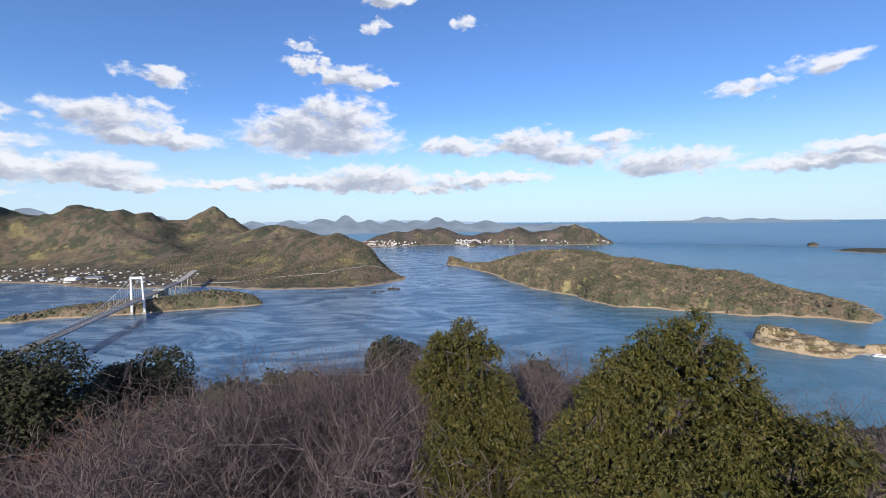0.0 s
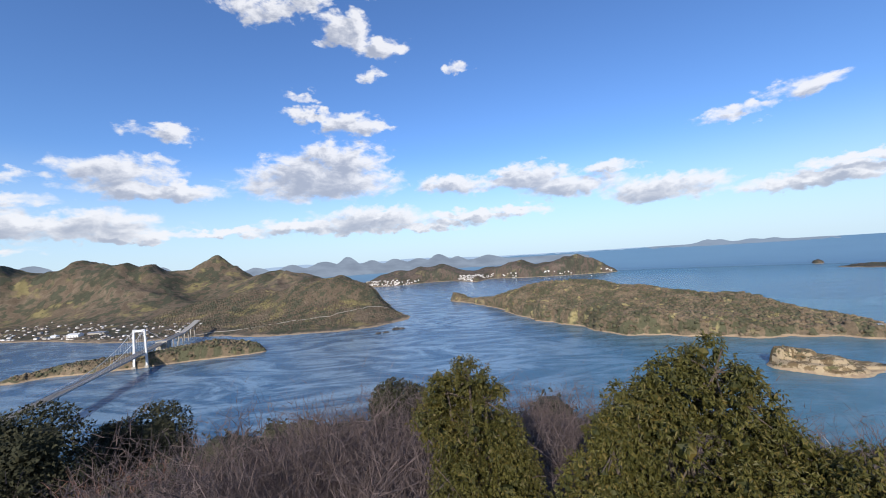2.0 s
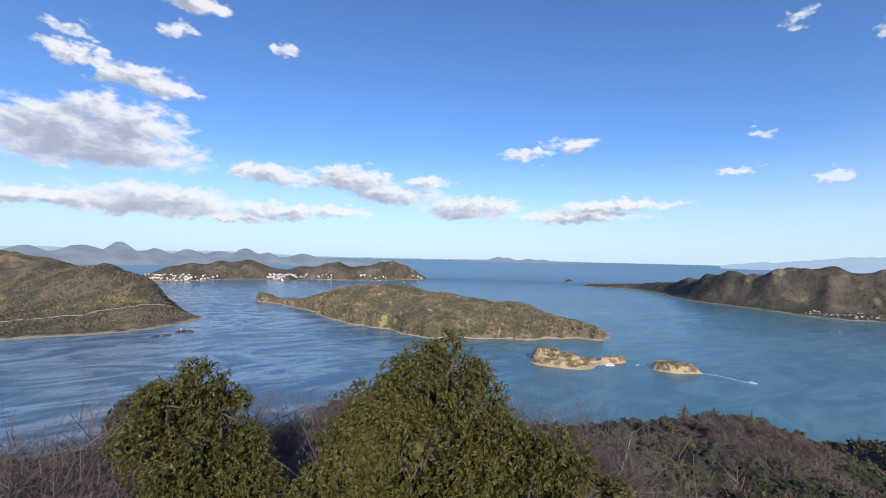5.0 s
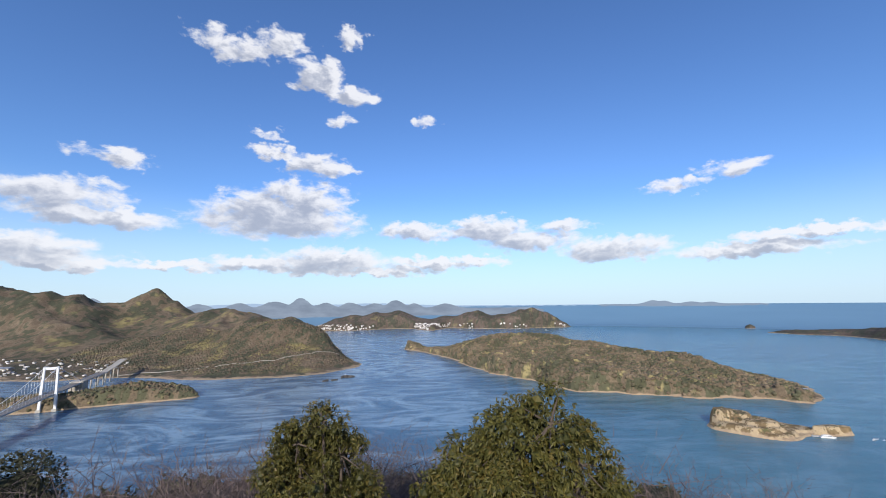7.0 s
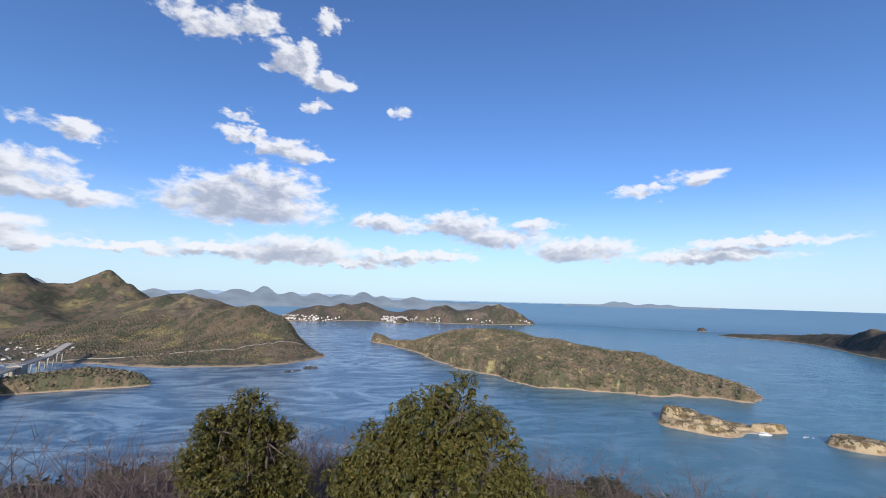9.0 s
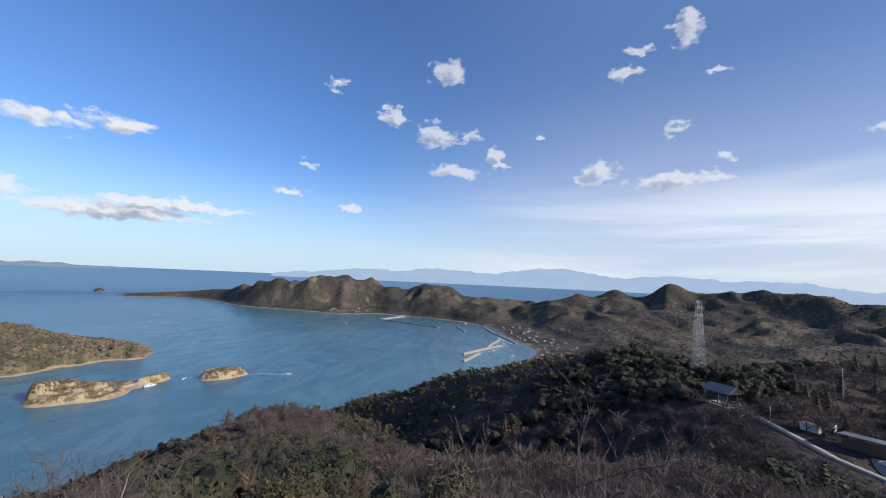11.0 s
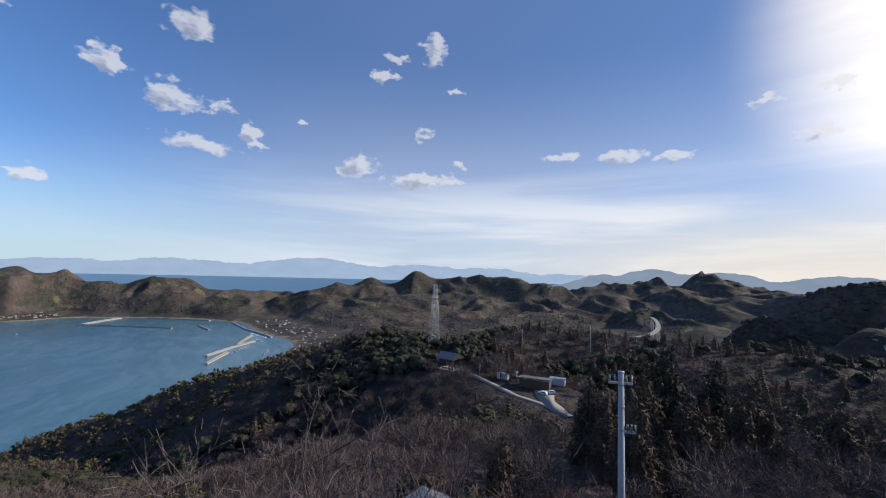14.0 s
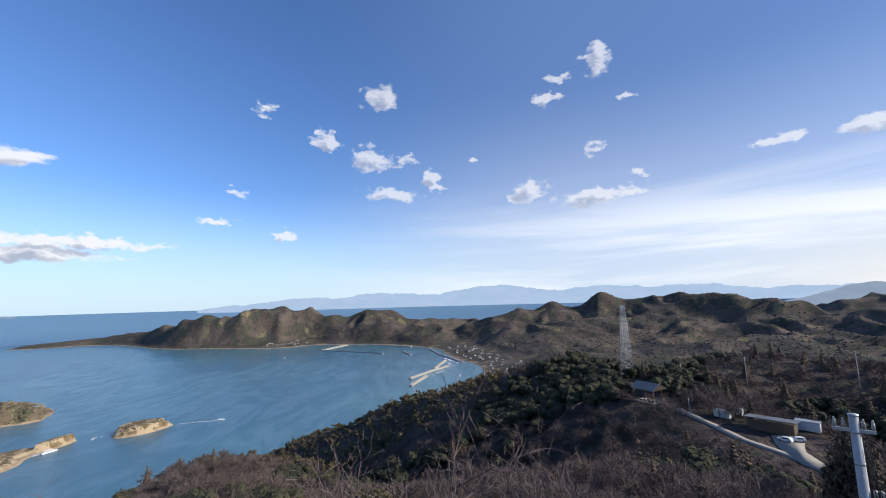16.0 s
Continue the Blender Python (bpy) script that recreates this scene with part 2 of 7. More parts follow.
def sea_material():
    m, n = material("sea_water")
    at = n.node("ShaderNodeNewGeometry").outputs["Position"]
    flow = n.noise(n.vmath("MULTIPLY", at, (0.0034, 0.0080, 0)), 1.0, 7.0, 0.62, 3.2)
    eddy = n.noise(n.vmath("MULTIPLY", at, (0.0016, 0.0022, 0)), 1.0, 3.0, 0.5, 0.8)
    north = n.node("ShaderNodeSeparateXYZ", None, Vector=at)
    turning = n.math("SUBTRACT", north.outputs[0], n.math("MULTIPLY", north.outputs[1], 0.30))
    race = n.ramp(turning, 350.0, -350.0)
    calm = n.math("MULTIPLY", n.ramp(flow, 0.42, 0.62), n.math("ADD", n.math("MULTIPLY", race, 0.75), 0.25))
    deep = n.mix(n.ramp(eddy, 0.35, 0.7), rgb(0.046, 0.132, 0.178), rgb(0.066, 0.168, 0.205))
    deep = n.mix(race, deep, rgb(0.036, 0.100, 0.180))
    c = n.mix(n.math("MULTIPLY", calm, 0.74), deep, rgb(0.22, 0.33, 0.42))
    chop = n.noise(n.vmath("MULTIPLY", at, (0.10, 0.16, 0)), 1.0, 6.0, 0.65)
    swell = n.noise(n.vmath("MULTIPLY", at, (0.018, 0.03, 0)), 1.0, 4.0, 0.6, 0.6)
    height = n.math("ADD", chop, n.math("MULTIPLY", swell, 1.6))
    up = n.node("ShaderNodeCombineXYZ", None, X=0.0, Y=0.0, Z=1.0).outputs[0]
    rough = n.math("ADD", 0.24, n.math("MULTIPLY", calm, -0.10))
    finish(n, c, rough, 0.0, height, 0.42, 2.0, up, IOR=1.36)
    return m


mat_sea = sea_material()


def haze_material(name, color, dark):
    """Far ranges: the blue haze of distance is put into an emissive colour."""
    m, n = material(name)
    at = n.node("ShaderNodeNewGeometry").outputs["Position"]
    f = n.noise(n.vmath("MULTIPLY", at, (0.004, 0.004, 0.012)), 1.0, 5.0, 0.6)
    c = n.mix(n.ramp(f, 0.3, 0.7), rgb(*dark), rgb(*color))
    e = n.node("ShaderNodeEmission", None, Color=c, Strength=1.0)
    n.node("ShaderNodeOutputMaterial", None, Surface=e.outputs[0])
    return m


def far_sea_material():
    m, n = material("hazed_far_sea")
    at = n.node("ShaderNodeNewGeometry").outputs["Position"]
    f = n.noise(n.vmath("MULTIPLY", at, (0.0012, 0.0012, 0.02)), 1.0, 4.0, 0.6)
    # paler than the near water: distance haze is put into the base colour
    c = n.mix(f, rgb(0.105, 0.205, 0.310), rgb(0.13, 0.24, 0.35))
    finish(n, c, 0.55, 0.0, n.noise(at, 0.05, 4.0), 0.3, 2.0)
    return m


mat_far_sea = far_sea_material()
# hill colours already hazed and self-lit, palest for the farthest range
mat_haze_far = haze_material("far_range_haze", (0.345, 0.455, 0.610), (0.315, 0.425, 0.585))
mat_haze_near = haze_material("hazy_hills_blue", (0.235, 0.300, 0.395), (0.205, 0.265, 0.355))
mat_haze_mid = haze_material("middle_range_haze", (0.250, 0.305, 0.385), (0.185, 0.228, 0.295))

# ---------- ground forms ----------
TABLES, LEVELS = {}, {}


def value_noise(x, y, scale, seed, octaves=4, ridged=False):
    """Fractal noise on numpy arrays, 0 to 1."""
    total, amp, norm = np.zeros_like(x), 1.0, 0.0
    for o in range(octaves):
        if (seed, o) not in TABLES:
            TABLES[seed, o] = np.random.RandomState(seed * 31 + o).rand(256, 256)
        table = TABLES[seed, o]
        u, v = x * scale * 2 ** o + o * 17.3, y * scale * 2 ** o + o * 9.1
        i, j = np.floor(u).astype(int), np.floor(v).astype(int)
        a, b = u - i, v - j
        a, b = a * a * (3 - 2 * a), b * b * (3 - 2 * b)
        q = lambda p, s: table[p & 255, s & 255]
        val = (q(i, j) * (1 - a) + q(i + 1, j) * a) * (1 - b) + (q(i, j + 1) * (1 - a) + q(i + 1, j + 1) * a) * b
        if ridged:
            val = 1 - np.abs(2 * val - 1)
        total, norm, amp = total + val * amp, norm + amp, amp * 0.5
    return total / norm


def crowns(x, y, cell, seed):
    """Canopy of rounded crowns: height 0 to 1 and a tone for each crown."""
    if ("crown", seed) not in TABLES:
        TABLES["crown", seed] = np.random.RandomState(seed).rand(4, 256, 256)
    jx, jy, hh, tt = TABLES["crown", seed]
    u, v = x / cell, y / cell
    i, j = np.floor(u).astype(int), np.floor(v).astype(int)
    best, tone = np.full(x.shape, -1.0), np.zeros_like(x)
    for di in (-1, 0, 1):
        for dj in (-1, 0, 1):
            p, q = (i + di) & 255, (j + dj) & 255
            d2 = (u - i - di - jx[p, q]) ** 2 + (v - j - dj - jy[p, q]) ** 2
            h = (0.45 + 0.55 * hh[p, q]) * np.sqrt(np.maximum(0.0, 1 - d2 / 0.95))
            win = h > best
            best, tone = np.where(win, h, best), np.where(win, tt[p, q], tone)
    return best, tone


def inside(x, y, outline):
    """Signed distance to an outline, positive inside."""
    best, sign = np.full(x.shape, 1e18), np.zeros(x.shape, bool)
    n = len(outline)
    for k in range(n):
        (ax, ay), (bx, by) = outline[k], outline[(k + 1) % n]
        ex, ey = bx - ax, by - ay
        t = np.clip(((x - ax) * ex + (y - ay) * ey) / (ex * ex + ey * ey), 0, 1)
        best = np.minimum(best, (x - ax - t * ex) ** 2 + (y - ay - t * ey) ** 2)
        cross = ((ay <= y) != (by <= y)) & (x < ax + (y - ay) * ex / (ey if ey else 1e-9))
        sign ^= cross
    return np.where(sign, 1, -1) * np.sqrt(best)


def rounded(points, times=2):
    """Corner cutting, so that a shore bends softly."""
    for _ in range(times):
        points = [tuple((1 - f) * a + f * b for a, b in zip(p, q)) for p, q in zip(points, points[1:] + points[:1]) for f in (0.25, 0.75)]
    return points


def mounds(x, y, hills, rough, seed, flat=False):
    """Union of soft hills (x, y, height, half length, half width, turn in degrees)."""
    z = np.zeros_like(x)
    for hx, hy, top, rx, ry, turn in hills:
        c, s = math.cos(radians(turn)), math.sin(radians(turn))
        u, v = ((x - hx) * c + (y - hy) * s) / rx, (-(x - hx) * s + (y - hy) * c) / ry
        if (hx, hy, seed) not in LEVELS:
            LEVELS[hx, hy, seed] = float(spurs(np.array([[float(hx)]]), np.array([[float(hy)]]), seed)[0, 0])
        top = top / (1 + rough * LEVELS[hx, hy, seed])
        if flat:
            z += (top * np.exp(-0.8 * (u * u + v * v) ** 2.5)) ** 5
            continue
        z += (top * np.exp(-0.75 * (u * u + v * v + 0.03) ** 0.75)) ** 4
    z = z ** (0.2 if flat else 0.25) * (1 + rough * spurs(x, y, seed))
    return z + np.clip((z - 25) / 60, 0, 1) * np.clip(1.5 - z / 170, 0.15, 1) * spurs(x, y, seed + 9, True) * min(1.0, rough * 1.6) if rough > 0.4 else z


def spurs(x, y, seed, relief=False):
    """Soft gullies and spurs, between about -1 and 0.3."""
    wx, wy = x + 160 * value_noise(x, y, 1 / 300, seed + 1, 2), y + 160 * value_noise(x, y, 1 / 300, seed + 2, 2)
    def soft(v):
        return 1 - np.sqrt((2 * v - 1) ** 2 + 0.02)
    a = soft(value_noise(wx, wy, 1 / 400, seed, 1))
    c = soft(value_noise(wx, wy, 1 / 175, seed + 3, 1))
    e = soft(value_noise(wx, wy, 1 / 80, seed + 7, 1))
    b = value_noise(wx, wy, 1 / 60, seed + 5, 2)
    if relief:
        return (c - 0.62) * 24 + (e - 0.6) * 6
    return (a - 0.8) * 0.62 + (c - 0.75) * 0.50 + (e - 0.6) * 0.16 + (b - 0.5) * 0.16


def folds(x, y):
    """Close-set rounded hills with side spurs and gullies, 0 to 1."""
    wx, wy = x + 210 * value_noise(x, y, 1 / 380, 31, 2), y + 210 * value_noise(x, y, 1 / 380, 32, 2)
    def crest(scale, seed):
        return 1 - np.sqrt((2 * value_noise(wx, wy, 1 / scale, seed, 1) - 1) ** 2 + 0.012)
    v = 0.40 * crest(430, 33) + 0.38 * crest(220, 34) + 0.22 * crest(105, 35)
    return np.clip((v - 0.34) / 0.46, 0, 1.05)


def lowland(x, y, line, flat, fade):
    """0 on a plain along a line, rising to 1 beyond it."""
    best = np.full(np.shape(x), 1e18)
    for (ax, ay), (bx, by) in zip(line, line[1:]):
        ex, ey = bx - ax, by - ay
        t = np.clip(((x - ax) * ex + (y - ay) * ey) / (ex * ex + ey * ey), 0, 1)
        best = np.minimum(best, (x - ax - t * ex) ** 2 + (y - ay - t * ey) ** 2)
    f = np.clip((np.sqrt(best) - flat) / fade, 0, 1)
    return f * f * (3 - 2 * f)


def seen(az, el, r, rx, ry=None, cover=6.0):
    """A hill by bearing and crest elevation from the lookout and its distance; half length runs across the line of sight."""
    return (r * math.sin(radians(az)), r * math.cos(radians(az)), EYE + r * math.tan(radians(el)) - cover, rx * 1.25, (ry or rx) * 1.25, -az)


def ridge_line(x, y, points, slope, soft):
    """A ridge that runs along points (x, y, z) and falls off on both sides."""
    best = np.full(x.shape, -1e3)
    for (ax, ay, az_), (bx, by, bz) in zip(points, points[1:]):
        ex, ey = bx - ax, by - ay
        t = np.clip(((x - ax) * ex + (y - ay) * ey) / (ex * ex + ey * ey), 0, 1)
        d = np.sqrt((x - ax - t * ex) ** 2 + (y - ay - t * ey) ** 2)
        best = np.maximum(best, az_ + t * (bz - az_) - slope * (np.sqrt(d * d + soft * soft) - soft))
    return best


def sheet(name, x0, x1, y0, y1, step, height, mat, keep=None, tone_cell=9.0, seed=1):
    """A gridded piece of ground between the given bounds; height(x, y) gives z and the canopy's tone."""
    gx, gy = np.arange(x0, x1 + step * 0.5, step), np.arange(y0, y1 + step * 0.5, step)
    x, y = np.meshgrid(gx, gy)
    r = np.random.RandomState(seed)
    x, y = x + (r.rand(*x.shape) - 0.5) * step * 0.5, y + (r.rand(*y.shape) - 0.5) * step * 0.5
    z, tone = height(x, y)
    ny, nx = x.shape
    idx = np.arange(nx * ny).reshape(ny, nx)
    quads = np.stack([idx[:-1, :-1], idx[:-1, 1:], idx[1:, 1:], idx[1:, :-1]], -1).reshape(-1, 4)
    zf = z.ravel()
    good = zf[quads].max(1) > -1.5
    if keep is not None:
        good &= keep(x, y).ravel()[quads].all(1)
    quads = quads[good]
    used, quads = np.unique(quads, return_inverse=True)
    quads = quads.reshape(-1, 4)
    co = np.stack([x.ravel()[used], y.ravel()[used], zf[used]], -1)
    return link_mesh(name, co, quads, mat, tone.ravel()[used])


def link_mesh(name, co, faces, mat, tone=None, smooth=True, parent=None):
    """A mesh object from numpy arrays of corners and of faces of one size."""
    me = bpy.data.meshes.new(name)
    k = faces.shape[1]
    me.vertices.add(len(co))
    me.vertices.foreach_set("co", np.ascontiguousarray(co, np.float32).ravel())
    me.loops.add(faces.size)
    me.loops.foreach_set("vertex_index", np.ascontiguousarray(faces, np.int32).ravel())
    me.polygons.add(len(faces))
    me.polygons.foreach_set("loop_start", np.arange(0, faces.size, k, dtype=np.int32))
    me.polygons.foreach_set("use_smooth", np.full(len(faces), smooth))
    me.update(calc_edges=True)
    if tone is not None:
        a = me.attributes.new("tone", "FLOAT", "POINT")
        a.data.foreach_set("value", np.ascontiguousarray(tone, np.float32))
    me.materials.append(mat)
    ob = new(name, me)
    if parent is not None:
        ob.parent = parent
    return ob


def shore_shape(d, z, beach=14.0, low=2.5):
    """Hills cut by a shore: a low ledge, then the slope."""
    f = np.clip(d / beach, 0, 1)
    return np.where(d < 0, np.maximum(-4, d * 0.4), low * np.minimum(1, d / 4) + f * f * (3 - 2 * f) * np.maximum(z - low, 0))


# ---------- sea ----------
def ring_sheet(name, rings, height, mat):
    a = np.linspace(0, 2 * math.pi, 181)[:-1]
    rr, aa = np.meshgrid(rings, a, indexing="ij")
    co = np.stack([rr * np.sin(aa), rr * np.cos(aa), height(rr)], -1).reshape(-1, 3)
    i, j = np.meshgrid(np.arange(len(rings) - 1), np.arange(180), indexing="ij")
    q = lambda p, s: (p * 180 + s % 180)
    faces = np.stack([q(i, j), q(i, j + 1), q(i + 1, j + 1), q(i + 1, j)], -1).reshape(-1, 4)[:, ::-1]
    return link_mesh(name, co, faces, mat)


def lift(r):
    """Beyond four kilometres the far water rises to the sea's horizon."""
    t = np.clip((r - 4150) / 740, 0, 1)
    return (EYE - 4890 * math.tan(radians(0.45))) * (t * t * (1.7 - 0.7 * t))


def make_sea():
    near_sea = ring_sheet("water", np.concatenate([[0.0], np.linspace(200, 4150, 60)]), lambda r: r * 0, mat_sea)
    tagged(near_sea, "blue-green strait with tidal streaks", "sea", kind="structure")
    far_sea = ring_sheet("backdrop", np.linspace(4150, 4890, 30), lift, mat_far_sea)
    tagged(far_sea, "open grey-blue sea up to the horizon", "sea", kind="structure")


make_sea()

# ---------- the home island: lookout hill, harbour coast and eastern cape ----------
HOME = [(-900, -300), (-520, 250), (-150, 430), (150, 490), (400, 440), (560, 350), (720, 210), (900, 95), (1090, 20), (1212, -75),
        (1403, -144), (1560, -100), (1775, -20), (2000, 5), (2160, 150), (2260, 290), (2330, 500), (2385, 735), (2215, 870), (2318, 1285),
        (2337, 1600), (2700, 2080), (2740, 2370), (2600, 2500), (2540, 2700), (2640, 2740), (2980, 2480), (3250, 1900), (3150, 1300),
        (3300, 600), (3250, -200), (3500, -1300), (3400, -2600), (1500, -3900), (-1500, -3000), (-1800, -1200)]
HOME_SHORE = rounded(HOME, 1)
SUMMIT = [(-6, -18, 223), (6, -20, 222)]
SADDLE = [(8, -20, 220), (40, -40, 204), (70, -62, 193), (105, -90, 186), (150, -107, 186), (215, -108, 186), (300, -95, 188), (420, 10, 138), (470, 115, 92)]
WOODED = [(215, -108, 186), (245, -190, 193), (165, -250, 191), (120, -300, 190), (70, -470, 160), (60, -600, 130)]
KNOLL = [(-24, 12, 220), (-12, 16, 222), (2, 17, 222), (14, 14, 221)]
SPUR = [(20, 10, 208), (110, 60, 180), (225, 112, 150), (300, 170, 112)]
EAST_HILLS = [
    seen(44.5, -2.95, 3740, 143), seen(47.2, -3.27, 3720, 169), seen(49.6, -3.38, 3650, 182), seen(52.6, -2.51, 3450, 221), seen(55.7, -1.92, 3150, 183),
    seen(58.8, -1.29, 2950, 144), seen(61.0, -0.21, 2800, 135), seen(64.6, 0.87, 2750, 144), seen(68.8, 0.64, 2750, 212), seen(73.0, -0.25, 2750, 183),
    seen(78.7, -0.95, 2720, 135), seen(82.6, -1.03, 2700, 164), seen(88.8, -2.44, 2650, 173), seen(95.2, -5.14, 2600, 192), seen(98.3, -3.75, 2600, 125),
    seen(101.4, -0.66, 2600, 125), seen(105.5, 0.09, 2650, 164), seen(111.4, 1.60, 2700, 135), seen(115.5, -0.77, 2700, 144), seen(118.0, -0.25, 2700, 115), seen(120.7, -0.07, 2700, 135),
    seen(123.3, -0.55, 2700, 125), seen(126.3, 0.50, 2650, 144), seen(128.5, 0.77, 2650, 125), seen(130.0, -0.79, 2650, 164),
    seen(136.9, 0.37, 3600, 221), seen(143.0, 0.56, 3600, 212), seen(150.0, 2.06, 3900, 250), seen(154.8, -0.39, 3700, 250),
    seen(138.0, -1.5, 2450, 148), seen(144.5, -1.05, 2500, 178), seen(151.5, -1.0, 2500, 192), seen(157.0, -1.2, 2400, 161), seen(162.0, -0.9, 2400, 161),
    # broad ridge south of the lookout, with a bench half way down
    seen(153.0, -3.4, 1000, 70), seen(156.0, -2.1, 1050, 75), seen(158.5, 1.22, 1080, 68), seen(161.5, 2.06, 1100, 81), seen(164.5, 2.31, 1120, 93), seen(168.0, 0.96, 1150, 112), seen(172.0, 0.53, 1150, 130), seen(179.0, 2.78, 1200, 186), seen(192.0, 2.10, 1200, 248),
    seen(163.5, -6.2, 740, 95, 100, 0.0), seen(167.5, -5.6, 760, 110, 100, 0.0), seen(172.0, -5.2, 760, 130, 100, 0.0), seen(167.0, -2.6, 930, 110, 90, 0.0),
    seen(99.8, -7.10, 1720, 47)]


HARBOUR = [(1130, -30), (1240, -150), (1400, -220), (1570, -190), (1790, -110), (2000, -70)]
CAPE_VILLAGE = [(2430, 800), (2300, 900), (2310, 1010)]
VALLEY = [(640, -1020), (760, -1150), (880, -1290)]
HIGHWAY = [(866, -1036), (862, -1103), (890, -1207), (963, -1278), (1089, -1370), (1202, -1407)]
ROAD = [(186, -98), (172, -99), (153, -99), (139, -98.5), (125, -102), (112, -102)]


def road_gap(x, y):
    best = np.full(np.shape(x), 1e9)
    for (ax, ay), (bx, by) in zip(ROAD, ROAD[1:]):
        ex, ey = bx - ax, by - ay
        t = np.clip(((x - ax) * ex + (y - ay) * ey) / (ex * ex + ey * ey), 0, 1)
        best = np.minimum(best, np.hypot(x - ax - t * ex, y - ay - t * ey))
    return np.minimum(best, np.minimum(np.hypot(x - 140, y + 112) - 13, np.hypot(x - 190, y + 94) - 8))


def home_bare(x, y):
    """Ground of the home island without its trees."""
    d = inside(x, y, HOME_SHORE) + (value_noise(x, y, 1 / 90, 4) - 0.5) * 22
    low = 6 + 7 * value_noise(x, y, 1 / 260, 5)
    fold = folds(x, y)
    far = mounds(x, y, EAST_HILLS, 0.30, 6) * (0.70 + 0.38 * fold)
    r, az_ = np.hypot(x, y), np.degrees(np.arctan2(x, y))
    rim = EYE + r * np.tan(np.radians(np.interp(r, (1000, 1350, 1750, 2150, 2550, 2950, 4200), (-16, -9.0, -6.0, -3.8, -3.1, -3.1, -3.0))))
    reach = np.clip((az_ - 58) / 8, 0, 1) * np.clip((156 - az_) / 8, 0, 1) * np.clip((r - 1050) / 250, 0, 1)
    feet = np.maximum(rim, 0) * (0.04 + 1.12 * fold) * reach * (0.35 + 0.65 * lowland(x, y, HIGHWAY, 70, 220))
    far = (np.maximum(far, 0) ** 5 + np.maximum(feet, 0) ** 5) ** 0.2
    plain_ = lowland(x, y, HARBOUR, 70, 230) * lowland(x, y, CAPE_VILLAGE, 60, 160) * lowland(x, y, VALLEY, 50, 200)
    far = far * (0.05 + 0.95 * plain_)
    far = far + low * np.clip(1 - far / 60, 0, 1)
    near = np.maximum.reduce([ridge_line(x, y, SUMMIT, 0.47, 26), ridge_line(x, y, KNOLL, 0.55, 12), ridge_line(x, y, SADDLE, 0.50, 26),
                              ridge_line(x, y, WOODED, 0.42, 30), ridge_line(x, y, SPUR, 0.48, 22)])
    near = near + (value_noise(x, y, 1 / 70, 7) - 0.5) * 10 * np.clip(np.hypot(x, y) / 120, 0, 1)
    z = np.logaddexp(near / 9, far / 9) * 9
    level = np.exp(-(np.maximum(road_gap(x, y), 0) / 11) ** 2)
    z = z + (187 - z) * level
    return shore_shape(d, z, 130, 2.5), d


def home_far(x, y):
    z, d = home_bare(x, y)
    c, tone = crowns(x, y, 19.0, 8)
    wood = np.clip((z - 16) / 10, 0, 1) * np.clip(d / 30, 0, 1)
    return z + c * 6 * wood, tone


def home_near(x, y):
    z, d = home_bare(x, y)
    c, tone = crowns(x, y, 7.0, 9)
    return z + c * 3.0 * np.clip((np.hypot(x, y) - 45) / 40, 0, 1) * np.clip((road_gap(x, y) - 5) / 8, 0, 1) * np.clip(d / 20, 0, 1), tone


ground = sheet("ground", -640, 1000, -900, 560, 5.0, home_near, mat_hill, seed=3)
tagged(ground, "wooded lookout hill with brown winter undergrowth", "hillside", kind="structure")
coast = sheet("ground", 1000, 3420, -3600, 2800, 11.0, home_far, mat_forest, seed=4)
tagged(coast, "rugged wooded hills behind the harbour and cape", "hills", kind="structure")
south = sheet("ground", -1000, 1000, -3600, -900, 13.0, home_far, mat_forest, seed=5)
tagged(south, "broad wooded hill south of the lookout", "hills", kind="structure")


def island(name, outline, hills, step, mat, label, beach=14.0, low=2.0, tree=7.0, cell=9.0, seed=1, rough=0.35, wobble=16.0, pad=25, flat=False, plains=(), terrace=0.0):
    shore = rounded(outline, 2)
    xs, ys = [p[0] for p in shore], [p[1] for p in shore]

    def height(x, y):
        d = inside(x, y, shore) + (value_noise(x, y, 1 / 45, seed + 40) - 0.5) * wobble
        z = mounds(x, y, hills, rough, seed + 50, flat)
        for line, wide, fade in plains:
            z = low + 2 + (z - low - 2) * (0.05 + 0.95 * lowland(x, y, line, wide, fade))
        if terrace:
            k = (z + (value_noise(x, y, 1 / 25, seed + 70, 2) - 0.5) * 3) / terrace
            f = np.clip((k - np.floor(k) - 0.55) / 0.3, 0, 1)
            z = terrace * (np.floor(k) + f * f * (3 - 2 * f) * 0.9 + 0.1 * (k - np.floor(k)))
        z = shore_shape(d, z, beach, low)
        c, tone = crowns(x, y, cell, seed + 60)
        return z + c * tree * np.clip((z - low - 1.5) / 5, 0, 1), tone

    ob = sheet(name, min(xs) - pad, max(xs) + pad, min(ys) - pad, max(ys) + pad, step, height, mat, seed=seed)
    return tagged(ob, label, "island", kind="structure"), height


